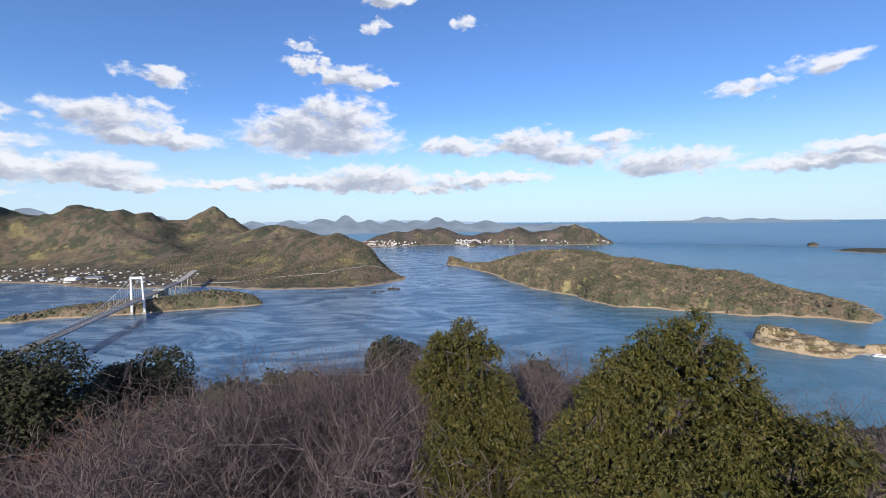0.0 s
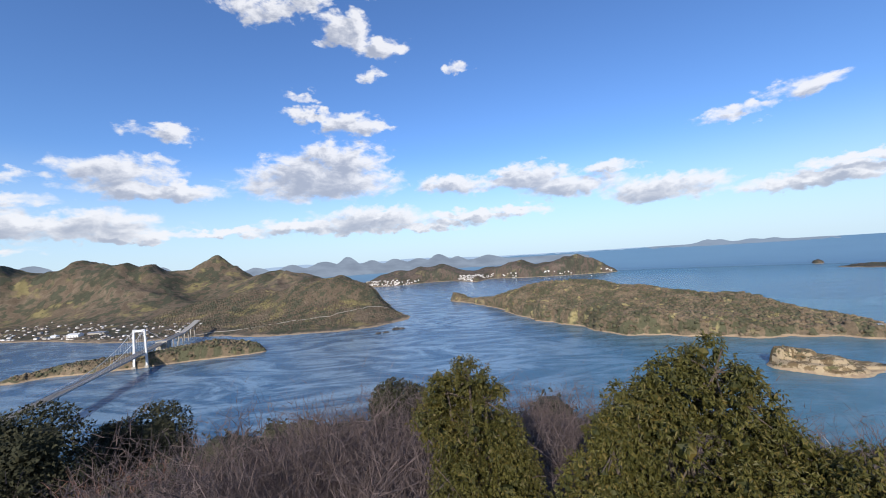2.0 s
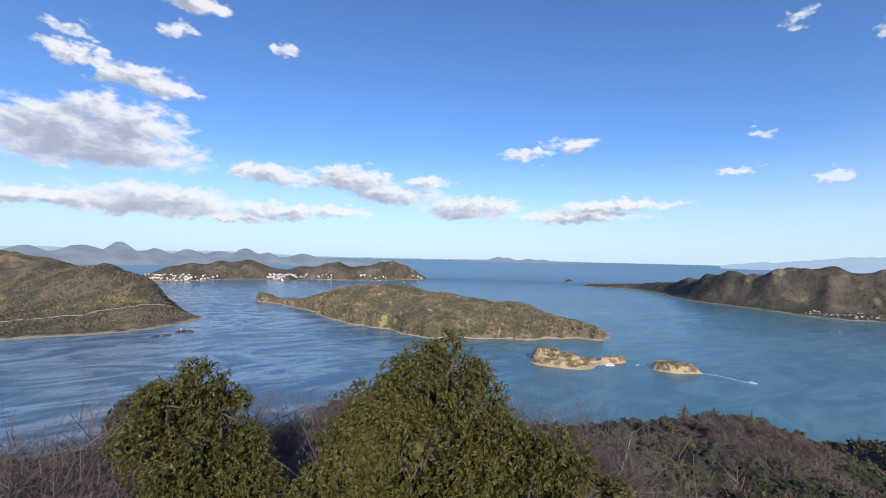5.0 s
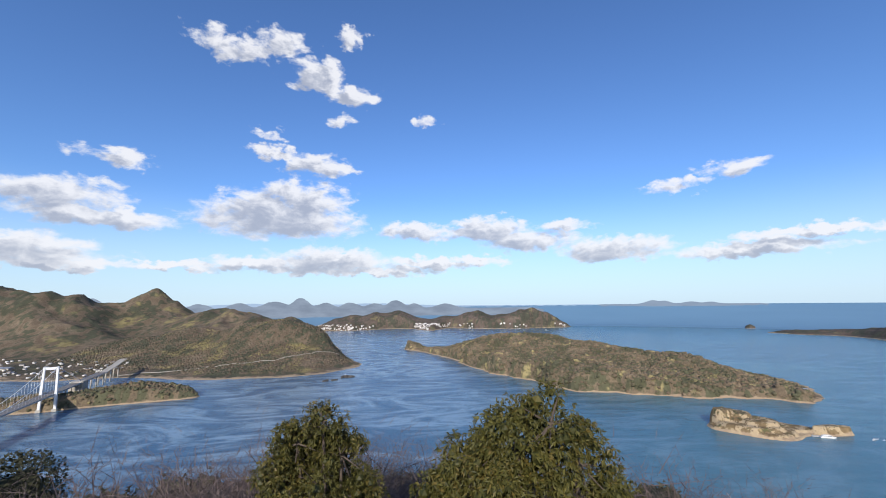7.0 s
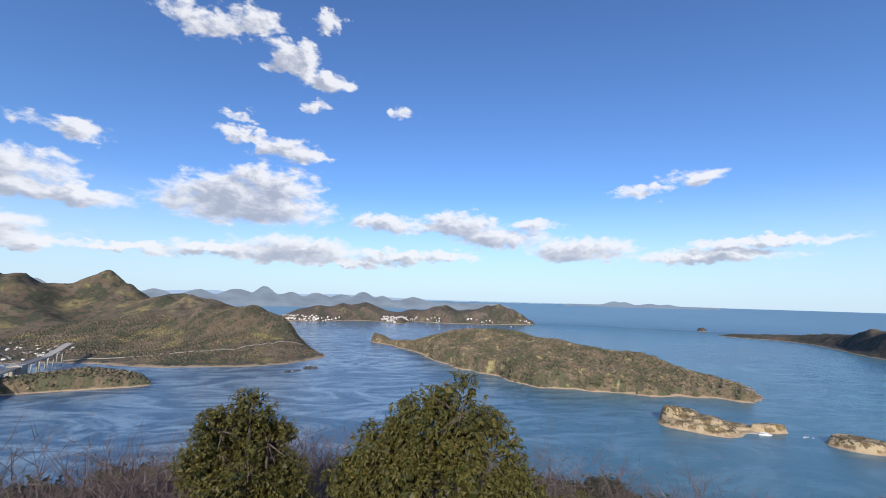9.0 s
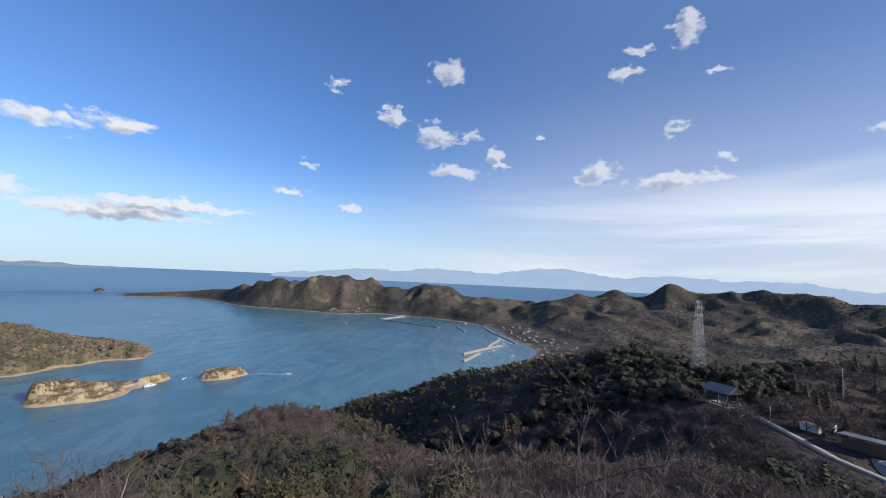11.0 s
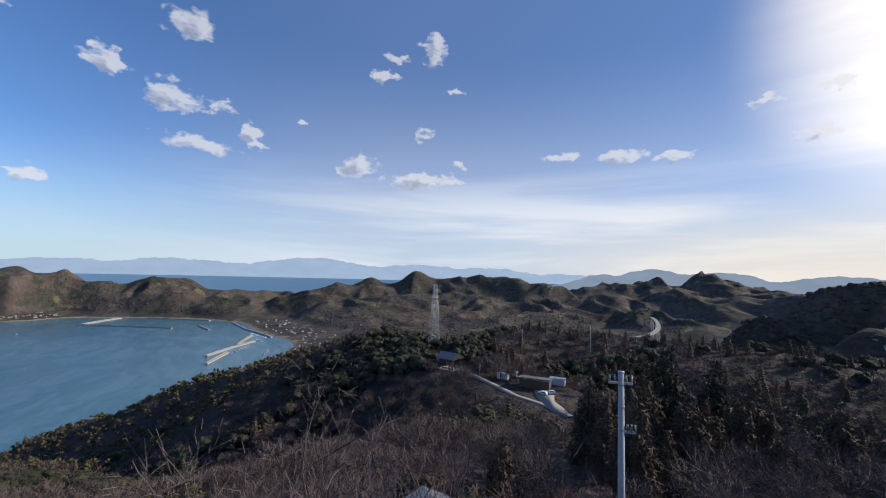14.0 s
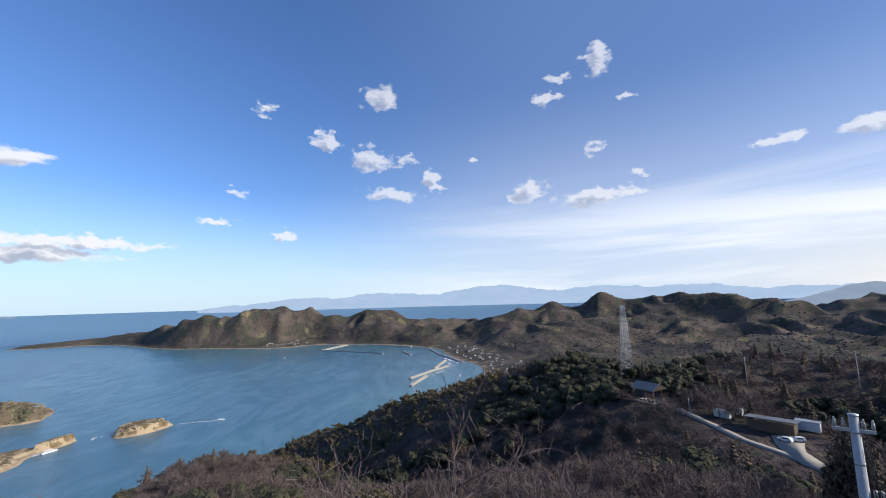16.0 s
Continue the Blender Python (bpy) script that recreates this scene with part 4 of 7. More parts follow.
def woods():
    rs = np.random.RandomState(77)
    sets = {k: [] for k in ("round_close", "round_near", "round_far", "bare_close", "bare_near", "bare_far", "cone", "plume")}
    for r0, r1, step in ((26, 110, 4.6), (110, 260, 6.2), (260, 640, 8.4)):
        g = np.arange(-r1, r1, step)
        x, y = np.meshgrid(g, g)
        x, y = (x + (rs.rand(*x.shape) - 0.5) * step).ravel(), (y + (rs.rand(*y.shape) - 0.5) * step).ravel()
        r, az = np.hypot(x, y), np.degrees(np.arctan2(x, y))
        z, d = home_bare(x, y)
        ok = (r > r0) & (r <= r1) & (d > 8) & (z > 4) & (az > -75) & (az < 178) & (road_gap(x, y) > 4.0) & (np.hypot(x - 212, y + 99) > 11)
        x, y, z, r, az = x[ok], y[ok], z[ok], r[ok], az[ok]
        # slopes that the lookout cannot see carry only a thin cover
        ray_r = np.arange(12, 660, 6.0)
        ray_a = np.radians(np.arange(-76, 180, 2.0))
        ga, gr = np.meshgrid(ray_a, ray_r, indexing="ij")
        rise = np.maximum.accumulate((home_bare(gr * np.sin(ga), gr * np.cos(ga))[0] + 3 - EYE) / gr, axis=1)
        ia, ir = np.clip(((az + 76) / 2).astype(int), 0, len(ray_a) - 1), np.clip(((r - 18) / 6).astype(int), 0, len(ray_r) - 1)
        shown = ((z + 9 - EYE) / r > rise[ia, ir]) | (rs.rand(len(x)) < 0.12)
        x, y, z, r, az = x[shown], y[shown], z[shown], r[shown], az[shown]
        kind = value_noise(x, y, 1 / 55, 70, 3) + (rs.rand(len(x)) - 0.5) * 0.12
        hill = np.exp(-(((x - 285) / 110) ** 2 + ((y + 70) / 90) ** 2))
        east = np.exp(-(((az - 150) / 22) ** 2)) * (r < 330)
        bamboo = (az > 58) & (az < 98) & (r > 290)
        limit = np.interp(az, (112, 114, 121, 125, 129, 133, 135), (-6, -12.7, -13.9, -14.9, -16.4, -17.9, -6))
        limit = np.where((r < 185) & (az > 112.5) & (az < 134.5), EYE + r * np.tan(np.radians(limit)) - z, 99.0)
        for k in range(len(x)):
            if limit[k] < 2.0:
                continue
            s = kind[k] + hill[k] * 0.15 + (0.19 if 22 < az[k] < 84 and r[k] < 240 else 0.0)
            u = rs.rand()
            low = min(0.6 if r[k] < 60 else 0.8 if r[k] < 110 else 1.0, limit[k] / 12)
            if r[k] > 45 and u < (0.02 if r[k] > 110 else 0.0) + 0.26 * east[k]:
                sets["cone"].append((x[k], y[k], z[k] - 0.3, (9 + 6 * rs.rand()) * low, 1.2 + 0.4 * rs.rand()))
            elif bamboo[k] and u < 0.75:
                sets["plume"].append((x[k], y[k], z[k] - 0.3, 8 + 3 * rs.rand(), 1.0))
            elif s > 0.64:
                sets["round_close" if r[k] < 110 else "round_near" if r[k] < 260 else "round_far"].append((x[k], y[k], z[k] - 1.0, (7.5 + 4.5 * rs.rand()) * low, 1.0 + 0.25 * rs.rand()))
            else:
                sets["bare_close" if r[k] < 70 else "bare_near" if r[k] < 260 else "bare_far"].append((x[k], y[k], z[k] - 0.5, (5.5 + 3.5 * rs.rand()) * low, 1.1 + 0.3 * rs.rand()))
    t = lambda f, n, **kw: [f(np.random.RandomState(900 + i), **kw) for i in range(n)]
    plant("evergreen_woods", t(round_crown, 5, lobes=9, count=700, size=0.030), sets["round_close"], mat_evergreen, "dark rounded evergreens just below the lookout", "woods", 7)
    plant("evergreen_woods", t(round_crown, 6, lobes=9, count=330, size=0.034), sets["round_near"], mat_evergreen, "dense dark evergreen woods on the lookout slope", "woods", 1)
    plant("evergreen_woods", t(round_crown, 6, lobes=7, count=130, size=0.042), sets["round_far"], mat_evergreen, "dark evergreen woods on the lower ridges", "woods", 2)
    plant("bare_woods", t(fuzzy_crown, 5, lumps=13, twigs=520, width=0.0045), sets["bare_close"], mat_twig, "leafless grey-violet trees close below the lookout", "woods", 8)
    plant("bare_woods", t(fuzzy_crown, 6, lumps=11, twigs=320, width=0.009), sets["bare_near"], mat_twig, "leafless grey-violet winter woods on the slope", "woods", 3)
    plant("bare_woods", t(fuzzy_crown, 6, lumps=9, twigs=150, width=0.018), sets["bare_far"], mat_twig, "leafless grey-brown woods on the lower ridges", "woods", 4)
    plant("cedar_woods", t(cone_crown, 5, count=260, size=0.038), sets["cone"], mat_conifer, "bronze-green cedars standing among bare trees", "woods", 5)
    plant("bamboo_grove", t(plume_crown, 5, count=110), sets["plume"], mat_reed, "pale yellow-green bamboo along the seaward slope", "woods", 6)
    return {k: len(v) for k, v in sets.items()}


COUNTS = woods()


def canopy(height, x0, x1, y0, y1, step, size, mat, label, seed, low=5.0, high=400.0, reach=2600.0, tone_of=None):
    """Rounded tree clumps that stand out of a far wood, mostly on the slopes that face the lookout."""
    rs = np.random.RandomState(seed)
    x, y = np.meshgrid(np.arange(x0, x1, step), np.arange(y0, y1, step))
    x, y = (x + (rs.rand(*x.shape) - 0.5) * step).ravel(), (y + (rs.rand(*y.shape) - 0.5) * step).ravel()
    r = np.hypot(x, y)
    z = height(x, y)[0]
    behind = height(x + x / r * 22, y + y / r * 22)[0]
    ok = (z > low) & (z < high) & (r < reach) & ((behind > z - 8) | (rs.rand(len(x)) < 0.15))
    x, y, z = x[ok], y[ok], z[ok]
    n = len(x)
    shapes = [ico(np.random.RandomState(seed + k)) for k in range(8)]
    pick = rs.randint(8, size=n)
    v = np.stack([w for w, f in shapes])[pick]
    s = size * (0.5 + 0.8 * rs.rand(n, 1, 1) ** 1.5)
    turn = rs.rand(n, 1) * 6.283
    vx, vy = v[..., 0] * np.cos(turn) - v[..., 1] * np.sin(turn), v[..., 0] * np.sin(turn) + v[..., 1] * np.cos(turn)
    co = np.stack([vx, vy, v[..., 2] * 0.8], -1) * s + np.stack([x, y, z - size * 0.15], -1)[:, None, :]
    faces = (np.arange(n)[:, None, None] * 12 + shapes[0][1]).reshape(-1, 3)
    ob = link_mesh("woods", co.reshape(-1, 3), faces, mat, np.repeat(rs.rand(n), 12))
    return tagged(ob, label, "woods", kind="stuff")


def ico(rs):
    """An uneven closed lump of unit radius: corners and faces."""
    g = (1 + 5 ** 0.5) / 2
    v = np.array([(-1, g, 0), (1, g, 0), (-1, -g, 0), (1, -g, 0), (0, -1, g), (0, 1, g), (0, -1, -g), (0, 1, -g), (g, 0, -1), (g, 0, 1), (-g, 0, -1), (-g, 0, 1)]) / math.hypot(1, g)
    f = "0 11 5 0 5 1 0 1 7 0 7 10 0 10 11 1 5 9 5 11 4 11 10 2 10 7 6 7 1 8 3 9 4 3 4 2 3 2 6 3 6 8 3 8 9 4 9 5 2 4 11 6 2 10 8 6 7 9 8 1"
    return v * (0.8 + 0.4 * rs.rand(12, 1)), np.array([int(q) for q in f.split()]).reshape(-1, 3)


canopy(big_height, -60, 1100, 860, 2200, 8.6, 6.2, mat_island, "clumped brown and evergreen trees on the island", 501)
canopy(pier_height, -1140, -510, 920, 1290, 7.5, 4.6, mat_island, "clumped trees on the bridge islet", 502)
canopy(hakata_height, -1500, -150, 1390, 2200, 10.0, 5.2, mat_headland, "clumped winter trees on the headland slopes", 503, 8.0)
canopy(home_far, 60, 560, -1240, -800, 10.0, 5.5, mat_forest, "clumped dark trees on the southern ridge", 509, 60.0)
canopy(home_far, 1050, 2650, -1700, 900, 17.0, 4.6, mat_forest, "clumped winter trees on the hills behind the harbour", 510, 22.0, 400.0, 2750.0)
canopy(castle_height, 575, 650, 715, 770, 3.2, 2.2, mat_island, "dark scrub on the castle islet's knoll", 505, 17.0)
canopy(castle_height, 550, 790, 640, 800, 6.4, 1.35, mat_island, "low scrub on the castle islet", 508, 5.0)
canopy(rock_height, 770, 880, 540, 640, 4.0, 2.1, mat_island, "low scrub on the small islet", 506, 7.0)



# ---------- trees close to the lookout ----------
def tube(bm, a, b, ra, rb, sides=6):
    """A tapered limb between two points."""
    a, b = Vector(a), Vector(b)
    q = (b - a).to_track_quat("Z", "Y")
    rings = []
    for p, r in ((a, ra), (b, rb)):
        rings.append([bm.verts.new(p + q @ Vector((math.cos(6.283 * k / sides) * r, math.sin(6.283 * k / sides) * r, 0))) for k in range(sides)])
    for k in range(sides):
        bm.faces.new((rings[0][k], rings[0][(k + 1) % sides], rings[1][(k + 1) % sides], rings[1][k]))
    return rings


def mesh_of(bm, name, mat, smooth=True):
    me = bpy.data.meshes.new(name)
    bm.normal_update()
    bm.to_mesh(me)
    bm.free()
    me.materials.append(mat)
    if smooth:
        me.polygons.foreach_set("use_smooth", np.full(len(me.polygons), True))
    return me


def part(name, bm, mat, parent, label="", smooth=False):
    """Link a bmesh as one mesh object under a thing or a part."""
    ob = new(name, mesh_of(bm, name, mat, smooth))
    ob.parent = parent
    if label:
        ob["label"] = label
    return ob


def thing(name, at, label, category, group="", turn=0.0):
    ob = new(name)
    ob.matrix_world = pose(*at, 0, 0, turn)
    ob.empty_display_size = 0.3
    return tagged(ob, label, category, group)


def whorls(rs, lobes, count, leaf=0.056):
    """Whorls of drooping lance-shaped leaves on the outside of the lobes, each leaf folded along its rib."""
    lob = np.array(lobes, float)
    pick = rs.choice(len(lob), count, p=lob[:, 3] ** 2 / (lob[:, 3] ** 2).sum())
    d = rs.normal(size=(count, 3))
    d[:, 2] += 0.25
    d /= np.linalg.norm(d, axis=1)[:, None]
    bump_ = 1 + 0.12 * np.sin(d[:, 0] * 9 + pick) * np.cos(d[:, 2] * 8 + pick * 2)
    depth = 1.0 - 0.45 * rs.rand(count) ** 2.2
    c = lob[pick, :3] + d * (lob[pick, 3] * bump_ * depth)[:, None] * (1, 1, 1.08)
    n = 7
    base = np.repeat(c, n, 0)
    out = np.repeat(d, n, 0)
    m = len(base)
    axis = out * 0.55 + rs.normal(size=(m, 3)) * 0.62
    axis[:, 2] -= 0.55
    axis /= np.linalg.norm(axis, axis=1)[:, None]
    side = np.cross(axis, out + rs.normal(size=(m, 3)) * 0.4)
    side /= np.linalg.norm(side, axis=1)[:, None] + 1e-9
    up = np.cross(side, axis)
    L = leaf * (0.65 + 0.6 * rs.rand(m, 1))
    base = base + axis * L * 0.1
    tip = base + axis * L - np.array((0, 0, 1)) * L * 0.12
    mid = base + axis * L * 0.5
    w = L * 0.17
    co = np.stack([base, mid + side * w + up * L * 0.05, tip, mid - side * w + up * L * 0.05], 1).reshape(-1, 3)
    i = np.arange(m)[:, None] * 4
    faces = np.concatenate([i + (0, 1, 2), i + (0, 2, 3)])
    tone = np.repeat(np.clip(np.repeat(rs.rand(count), n) * 0.7 + 0.3 * rs.rand(m), 0, 1), 4)
    return co, faces, tone


def laurel(at, lobes, count, label, seed):
    """A broad-leaved evergreen: trunk, limbs to every lobe, and leaf whorls. Lobes are given from the tree's foot."""
    rs = np.random.RandomState(seed)
    tree = thing("evergreen_tree", at, label, "tree", "evergreen trees below the lookout")
    bm = bmesh.new()
    top = max(lobes, key=lambda l: l[3])
    fork = Vector((top[0] * 0.4, top[1] * 0.4, top[2] * 0.5))
    tube(bm, (0, 0, -0.4), fork, 0.17, 0.12, 8)
    for x, y, z, r in lobes:
        m = fork.lerp(Vector((x, y, z)), 0.5) + Vector((0.1, 0.05, -0.15))
        tube(bm, fork, m, 0.08, 0.055)
        tube(bm, m, (x, y, z), 0.055, 0.03)
        for _ in range(9):
            d = Vector(rs.normal(size=3)).normalized()
            tube(bm, (x, y, z), Vector((x, y, z)) + d * r * 0.85, 0.022, 0.006, 4)
    part("trunk", bm, mat_bark, tree, "brown branching trunk", True)
    # every limb carries several rounded sprays with shaded gaps between them
    sprays = []
    for x, y, z, r in lobes:
        for _ in range(int(8 + 20 * r)):
            d = Vector((rs.normal(), rs.normal(), rs.normal() * 0.8 + 0.35)).normalized()
            q = min(0.42, max(0.16, r * (0.28 + 0.18 * rs.rand())))
            sprays.append((x + d.x * (r - q * 0.55), y + d.y * (r - q * 0.55), z + d.z * (r - q * 0.55), q))
    co, faces, tone = whorls(rs, sprays, count, 0.072)
    # lumps inside the sprays: tone 0 puts the crown's inner shade into their colour
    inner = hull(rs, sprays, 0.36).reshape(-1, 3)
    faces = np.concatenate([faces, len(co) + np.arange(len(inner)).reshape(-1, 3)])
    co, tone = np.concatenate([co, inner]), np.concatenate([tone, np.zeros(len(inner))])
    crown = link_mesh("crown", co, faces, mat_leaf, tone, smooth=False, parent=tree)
    crown["label"] = "drooping glossy olive-green leaves"
    return tree


def foot(x, y):
    z, _ = home_bare(np.array([[float(x)]]), np.array([[float(y)]]))
    return float(z[0, 0])


def standing(x, y, lobes):
    z = foot(x, y)
    return (x, y, z - 0.1), [(lx - x, ly - y, lz - z + 0.1, r) for lx, ly, lz, r in lobes]


at_, lobes_ = standing(0.6, 9.1, [(0.42, 8.85, 232.35, 0.42), (-0.05, 8.9, 232.05, 0.5), (0.75, 8.95, 231.8, 0.5), (-0.3, 9.0, 231.5, 0.55), (0.35, 9.05, 231.2, 0.9), (0.95, 9.05, 230.9, 0.6),
                                  (0.6, 9.1, 230.0, 1.15), (1.25, 9.1, 229.6, 0.7), (0.2, 9.1, 229.0, 0.95), (1.0, 9.1, 228.8, 1.0), (0.6, 9.2, 227.6, 1.2)])
laurel(at_, lobes_, 15000, "slim evergreen tree with olive drooping leaves", 5)
at_, lobes_ = standing(3.7, 6.3, [(2.3, 6.6, 231.2, 0.6), (2.0, 6.6, 230.3, 0.75), (2.75, 6.5, 231.95, 0.5), (3.2, 6.35, 232.5, 0.45), (3.85, 6.1, 233.05, 0.5), (3.45, 6.3, 232.75, 0.55), (4.2, 6.1, 232.55, 0.5), (2.85, 6.4, 232.35, 0.48), (2.45, 6.4, 231.85, 0.5), (3.5, 6.2, 231.8, 0.9), (4.4, 6.0, 231.55, 0.65),
                                  (4.6, 5.9, 232.05, 0.38), (4.95, 5.6, 231.55, 0.5), (2.65, 6.4, 230.9, 0.75), (3.7, 6.2, 230.5, 1.15), (4.8, 5.8, 230.3, 0.8), (3.1, 6.4, 229.3, 1.2), (4.5, 6.0, 228.9, 1.2), (3.8, 6.2, 227.6, 1.4),
                                  (5.15, 5.35, 231.75, 0.5), (5.45, 5.1, 231.2, 0.6), (5.75, 4.8, 230.6, 0.65), (5.2, 5.2, 230.3, 0.8), (5.9, 4.6, 229.8, 0.8), (5.3, 5.1, 229.0, 1.1), (6.0, 4.5, 228.4, 1.0)])
laurel(at_, lobes_, 31000, "broad evergreen tree with dense drooping leaves", 6)


def bare_tree_mesh(seed, height=1.0):
    """Trunk and limb mesh, and a mesh of fine twigs, for a leafless tree of about 7 m."""
    rs = np.random.RandomState(seed)
    bm, fine = bmesh.new(), []

    def grow(p, d, length, r, level):
        steps = 3
        for k in range(steps):
            e = p + d * (length / steps)
            if level < 3:
                tube(bm, p, e, r * (1 - 0.22 * k), r * (1 - 0.22 * (k + 1)), 5 if level < 2 else 3)
            else:
                fine.append((p, e, r * (1 - 0.2 * k)))
            p = e
            d = (d + Vector(rs.normal(size=3)) * 0.16 + Vector((0, 0, 0.05))).normalized()
            if level < 4:
                for _ in range((2, 2, 2, 2)[level] if k or level else 1):
                    nd = (d * 0.75 + Vector(rs.normal(size=3)) * 0.55 + Vector((0, 0, 0.12))).normalized()
                    grow(p, nd, length * (0.50 + 0.2 * rs.rand()), r * 0.5, level + 1)

    grow(Vector((0, 0, -0.3)), Vector((rs.normal() * 0.08, rs.normal() * 0.08, 1)).normalized(), 3.6, 0.07, 0)
    p = np.array([list(a) for a, b, r in fine])
    q = np.array([list(b) for a, b, r in fine])
    r = np.maximum(np.array([r for a, b, r in fine]), 0.006)[:, None]
    s = np.cross(q - p, rs.normal(size=p.shape))
    s = s / (np.linalg.norm(s, axis=1)[:, None] + 1e-9) * r
    t = np.cross(q - p, s)
    t = t / (np.linalg.norm(t, axis=1)[:, None] + 1e-9) * r
    co = np.stack([p - s, p + s, q + s * 0.5, q - s * 0.5], 1).reshape(-1, 3)
    return bm, co, np.arange(len(co)).reshape(-1, 4)


BARE, TALL = [], []
for s in (3, 8, 12):
    tree = thing("bare_tree", (0, 0, -500 - s), "leafless grey-violet young tree with fine twigs", "tree", "bare trees below the lookout")
    bm, co, faces = bare_tree_mesh(s)
    part("trunk", bm, mat_twig, tree, "", True)
    link_mesh("branchwork", co, faces, mat_brush, np.full(len(co), 0.6), False, tree)
    BARE.append(tree)
    TALL.append(float(co[:, 2].max()))


def bare_at(k, az, r, top_el, turn):
    """A bare tree by bearing, distance and the elevation its top reaches from the lookout."""
    x, y = r * math.sin(radians(az)), r * math.cos(radians(az))
    z = foot(x, y)
    h = max(2.0, EYE + r * math.tan(radians(top_el)) - z)
    return copy_thing(BARE[k % 3], pose(x, y, z, 0, 0, turn) @ Matrix.Scale(h / TALL[k % 3], 4))
# ---------- built things: shared shapes ----------
mat_white = plain("weathered_white_paint", (0.64, 0.65, 0.66), 0.5, 0.0, 3.0, 0.12, 0.05)
mat_concrete = plain("pale_concrete", (0.36, 0.335, 0.29), 0.9, 0.0, 1.5, 0.25, 0.3)
mat_grey_concrete = plain("grey_cast_concrete", (0.34, 0.35, 0.36), 0.8, 0.0, 9.0, 0.2, 0.2)
mat_asphalt = plain("worn_asphalt", (0.16, 0.15, 0.14), 0.9, 0.0, 2.0, 0.2, 0.3)
mat_track = plain("pale_gravel_track", (0.26, 0.238, 0.205), 0.95, 0.0, 2.5, 0.3, 0.5)
mat_steel = plain("galvanised_steel", (0.42, 0.43, 0.44), 0.45, 0.7, 6.0, 0.2, 0.1)
mat_roof = plain("grey_metal_roof", (0.13, 0.14, 0.15), 0.5, 0.2, 4.0, 0.25, 0.2)
mat_wood = plain("dark_stained_timber", (0.09, 0.062, 0.042), 0.8, 0.0, 8.0, 0.4, 0.4)
mat_glass = plain("dark_window_glass", (0.02, 0.025, 0.03), 0.12, 0.0, 3.0, 0.1, 0.0)
mat_rubber = plain("black_rubber", (0.02, 0.02, 0.02), 0.85, 0.0, 10.0, 0.2, 0.2)
mat_red = plain("faded_red_paint", (0.38, 0.07, 0.05), 0.6, 0.0, 4.0, 0.2, 0.1)
mat_porcelain = plain("brown_glazed_insulator", (0.30, 0.28, 0.26), 0.25, 0.0, 8.0, 0.1, 0.0)
mat_rock = plain("dark_sea_rock", (0.15, 0.125, 0.10), 0.9, 0.0, 0.6, 0.5, 0.8)


def varied(name, colors, rough=0.8):
    """Paint or tiles whose colour differs from house to house."""
    m, n = material(name)
    chance = n.node("ShaderNodeObjectInfo").outputs["Random"]
    ramp = n.node("ShaderNodeValToRGB", None, Fac=chance)
    ramp.color_ramp.interpolation = "CONSTANT"
    while len(ramp.color_ramp.elements) < len(colors):
        ramp.color_ramp.elements.new(0.5)
    for k, c in enumerate(colors):
        ramp.color_ramp.elements[k].position, ramp.color_ramp.elements[k].color = k / len(colors), rgb(*c)
    at = n.node("ShaderNodeTexCoord").outputs["Object"]
    v = n.math("ADD", n.math("MULTIPLY", n.noise(at, 1.5, 5.0), 0.4), 0.8)
    c = n.mix(1.0, ramp.outputs[0], n.node("ShaderNodeCombineXYZ", None, X=v, Y=v, Z=v).outputs[0], "MULTIPLY")
    finish(n, c, rough, 0.0, n.noise(at, 4.0, 3.0), 0.2, 0.05)
    return m


mat_house_wall = varied("house_walls", [(0.46, 0.44, 0.40), (0.34, 0.30, 0.25), (0.56, 0.55, 0.52), (0.24, 0.20, 0.17), (0.40, 0.38, 0.35)])
mat_house_roof = varied("house_roofs", [(0.10, 0.10, 0.105), (0.17, 0.16, 0.15), (0.13, 0.085, 0.06), (0.22, 0.22, 0.22), (0.09, 0.10, 0.12)], 0.6)


def box(bm, at, size, turn=0.0, bevel=0.0):
    """A block centred on at, turned about z by degrees."""
    m = pose(*at, 0, 0, turn) @ Matrix.Diagonal((*size, 1))
    r = bmesh.ops.create_cube(bm, size=1.0, matrix=m)
    if bevel:
        edges = list({e for v in r["verts"] for e in v.link_edges})
        bmesh.ops.bevel(bm, geom=edges, offset=bevel, segments=1, affect="EDGES")
    return bm


def block(name, parent, mat, at, size, turn=0.0, bevel=0.0, label=""):
    return part(name, box(bmesh.new(), at, size, turn, bevel), mat, parent, label)


def rod(name, parent, mat, a, b, ra, rb=None, sides=8, label=""):
    bm = bmesh.new()
    ends = tube(bm, a, b, ra, ra if rb is None else rb, sides)
    bm.faces.new(ends[0][::-1])
    bm.faces.new(ends[1])
    return part(name, bm, mat, parent, label, True)


def prism(bm, corners, low, high):
    """An upright block over a plan outline."""
    a = [bm.verts.new((x, y, low)) for x, y in corners]
    b = [bm.verts.new((x, y, high)) for x, y in corners]
    bm.faces.new(a[::-1])
    bm.faces.new(b)
    for k in range(len(a)):
        bm.faces.new((a[k], a[(k + 1) % len(a)], b[(k + 1) % len(a)], b[k]))
    return bm


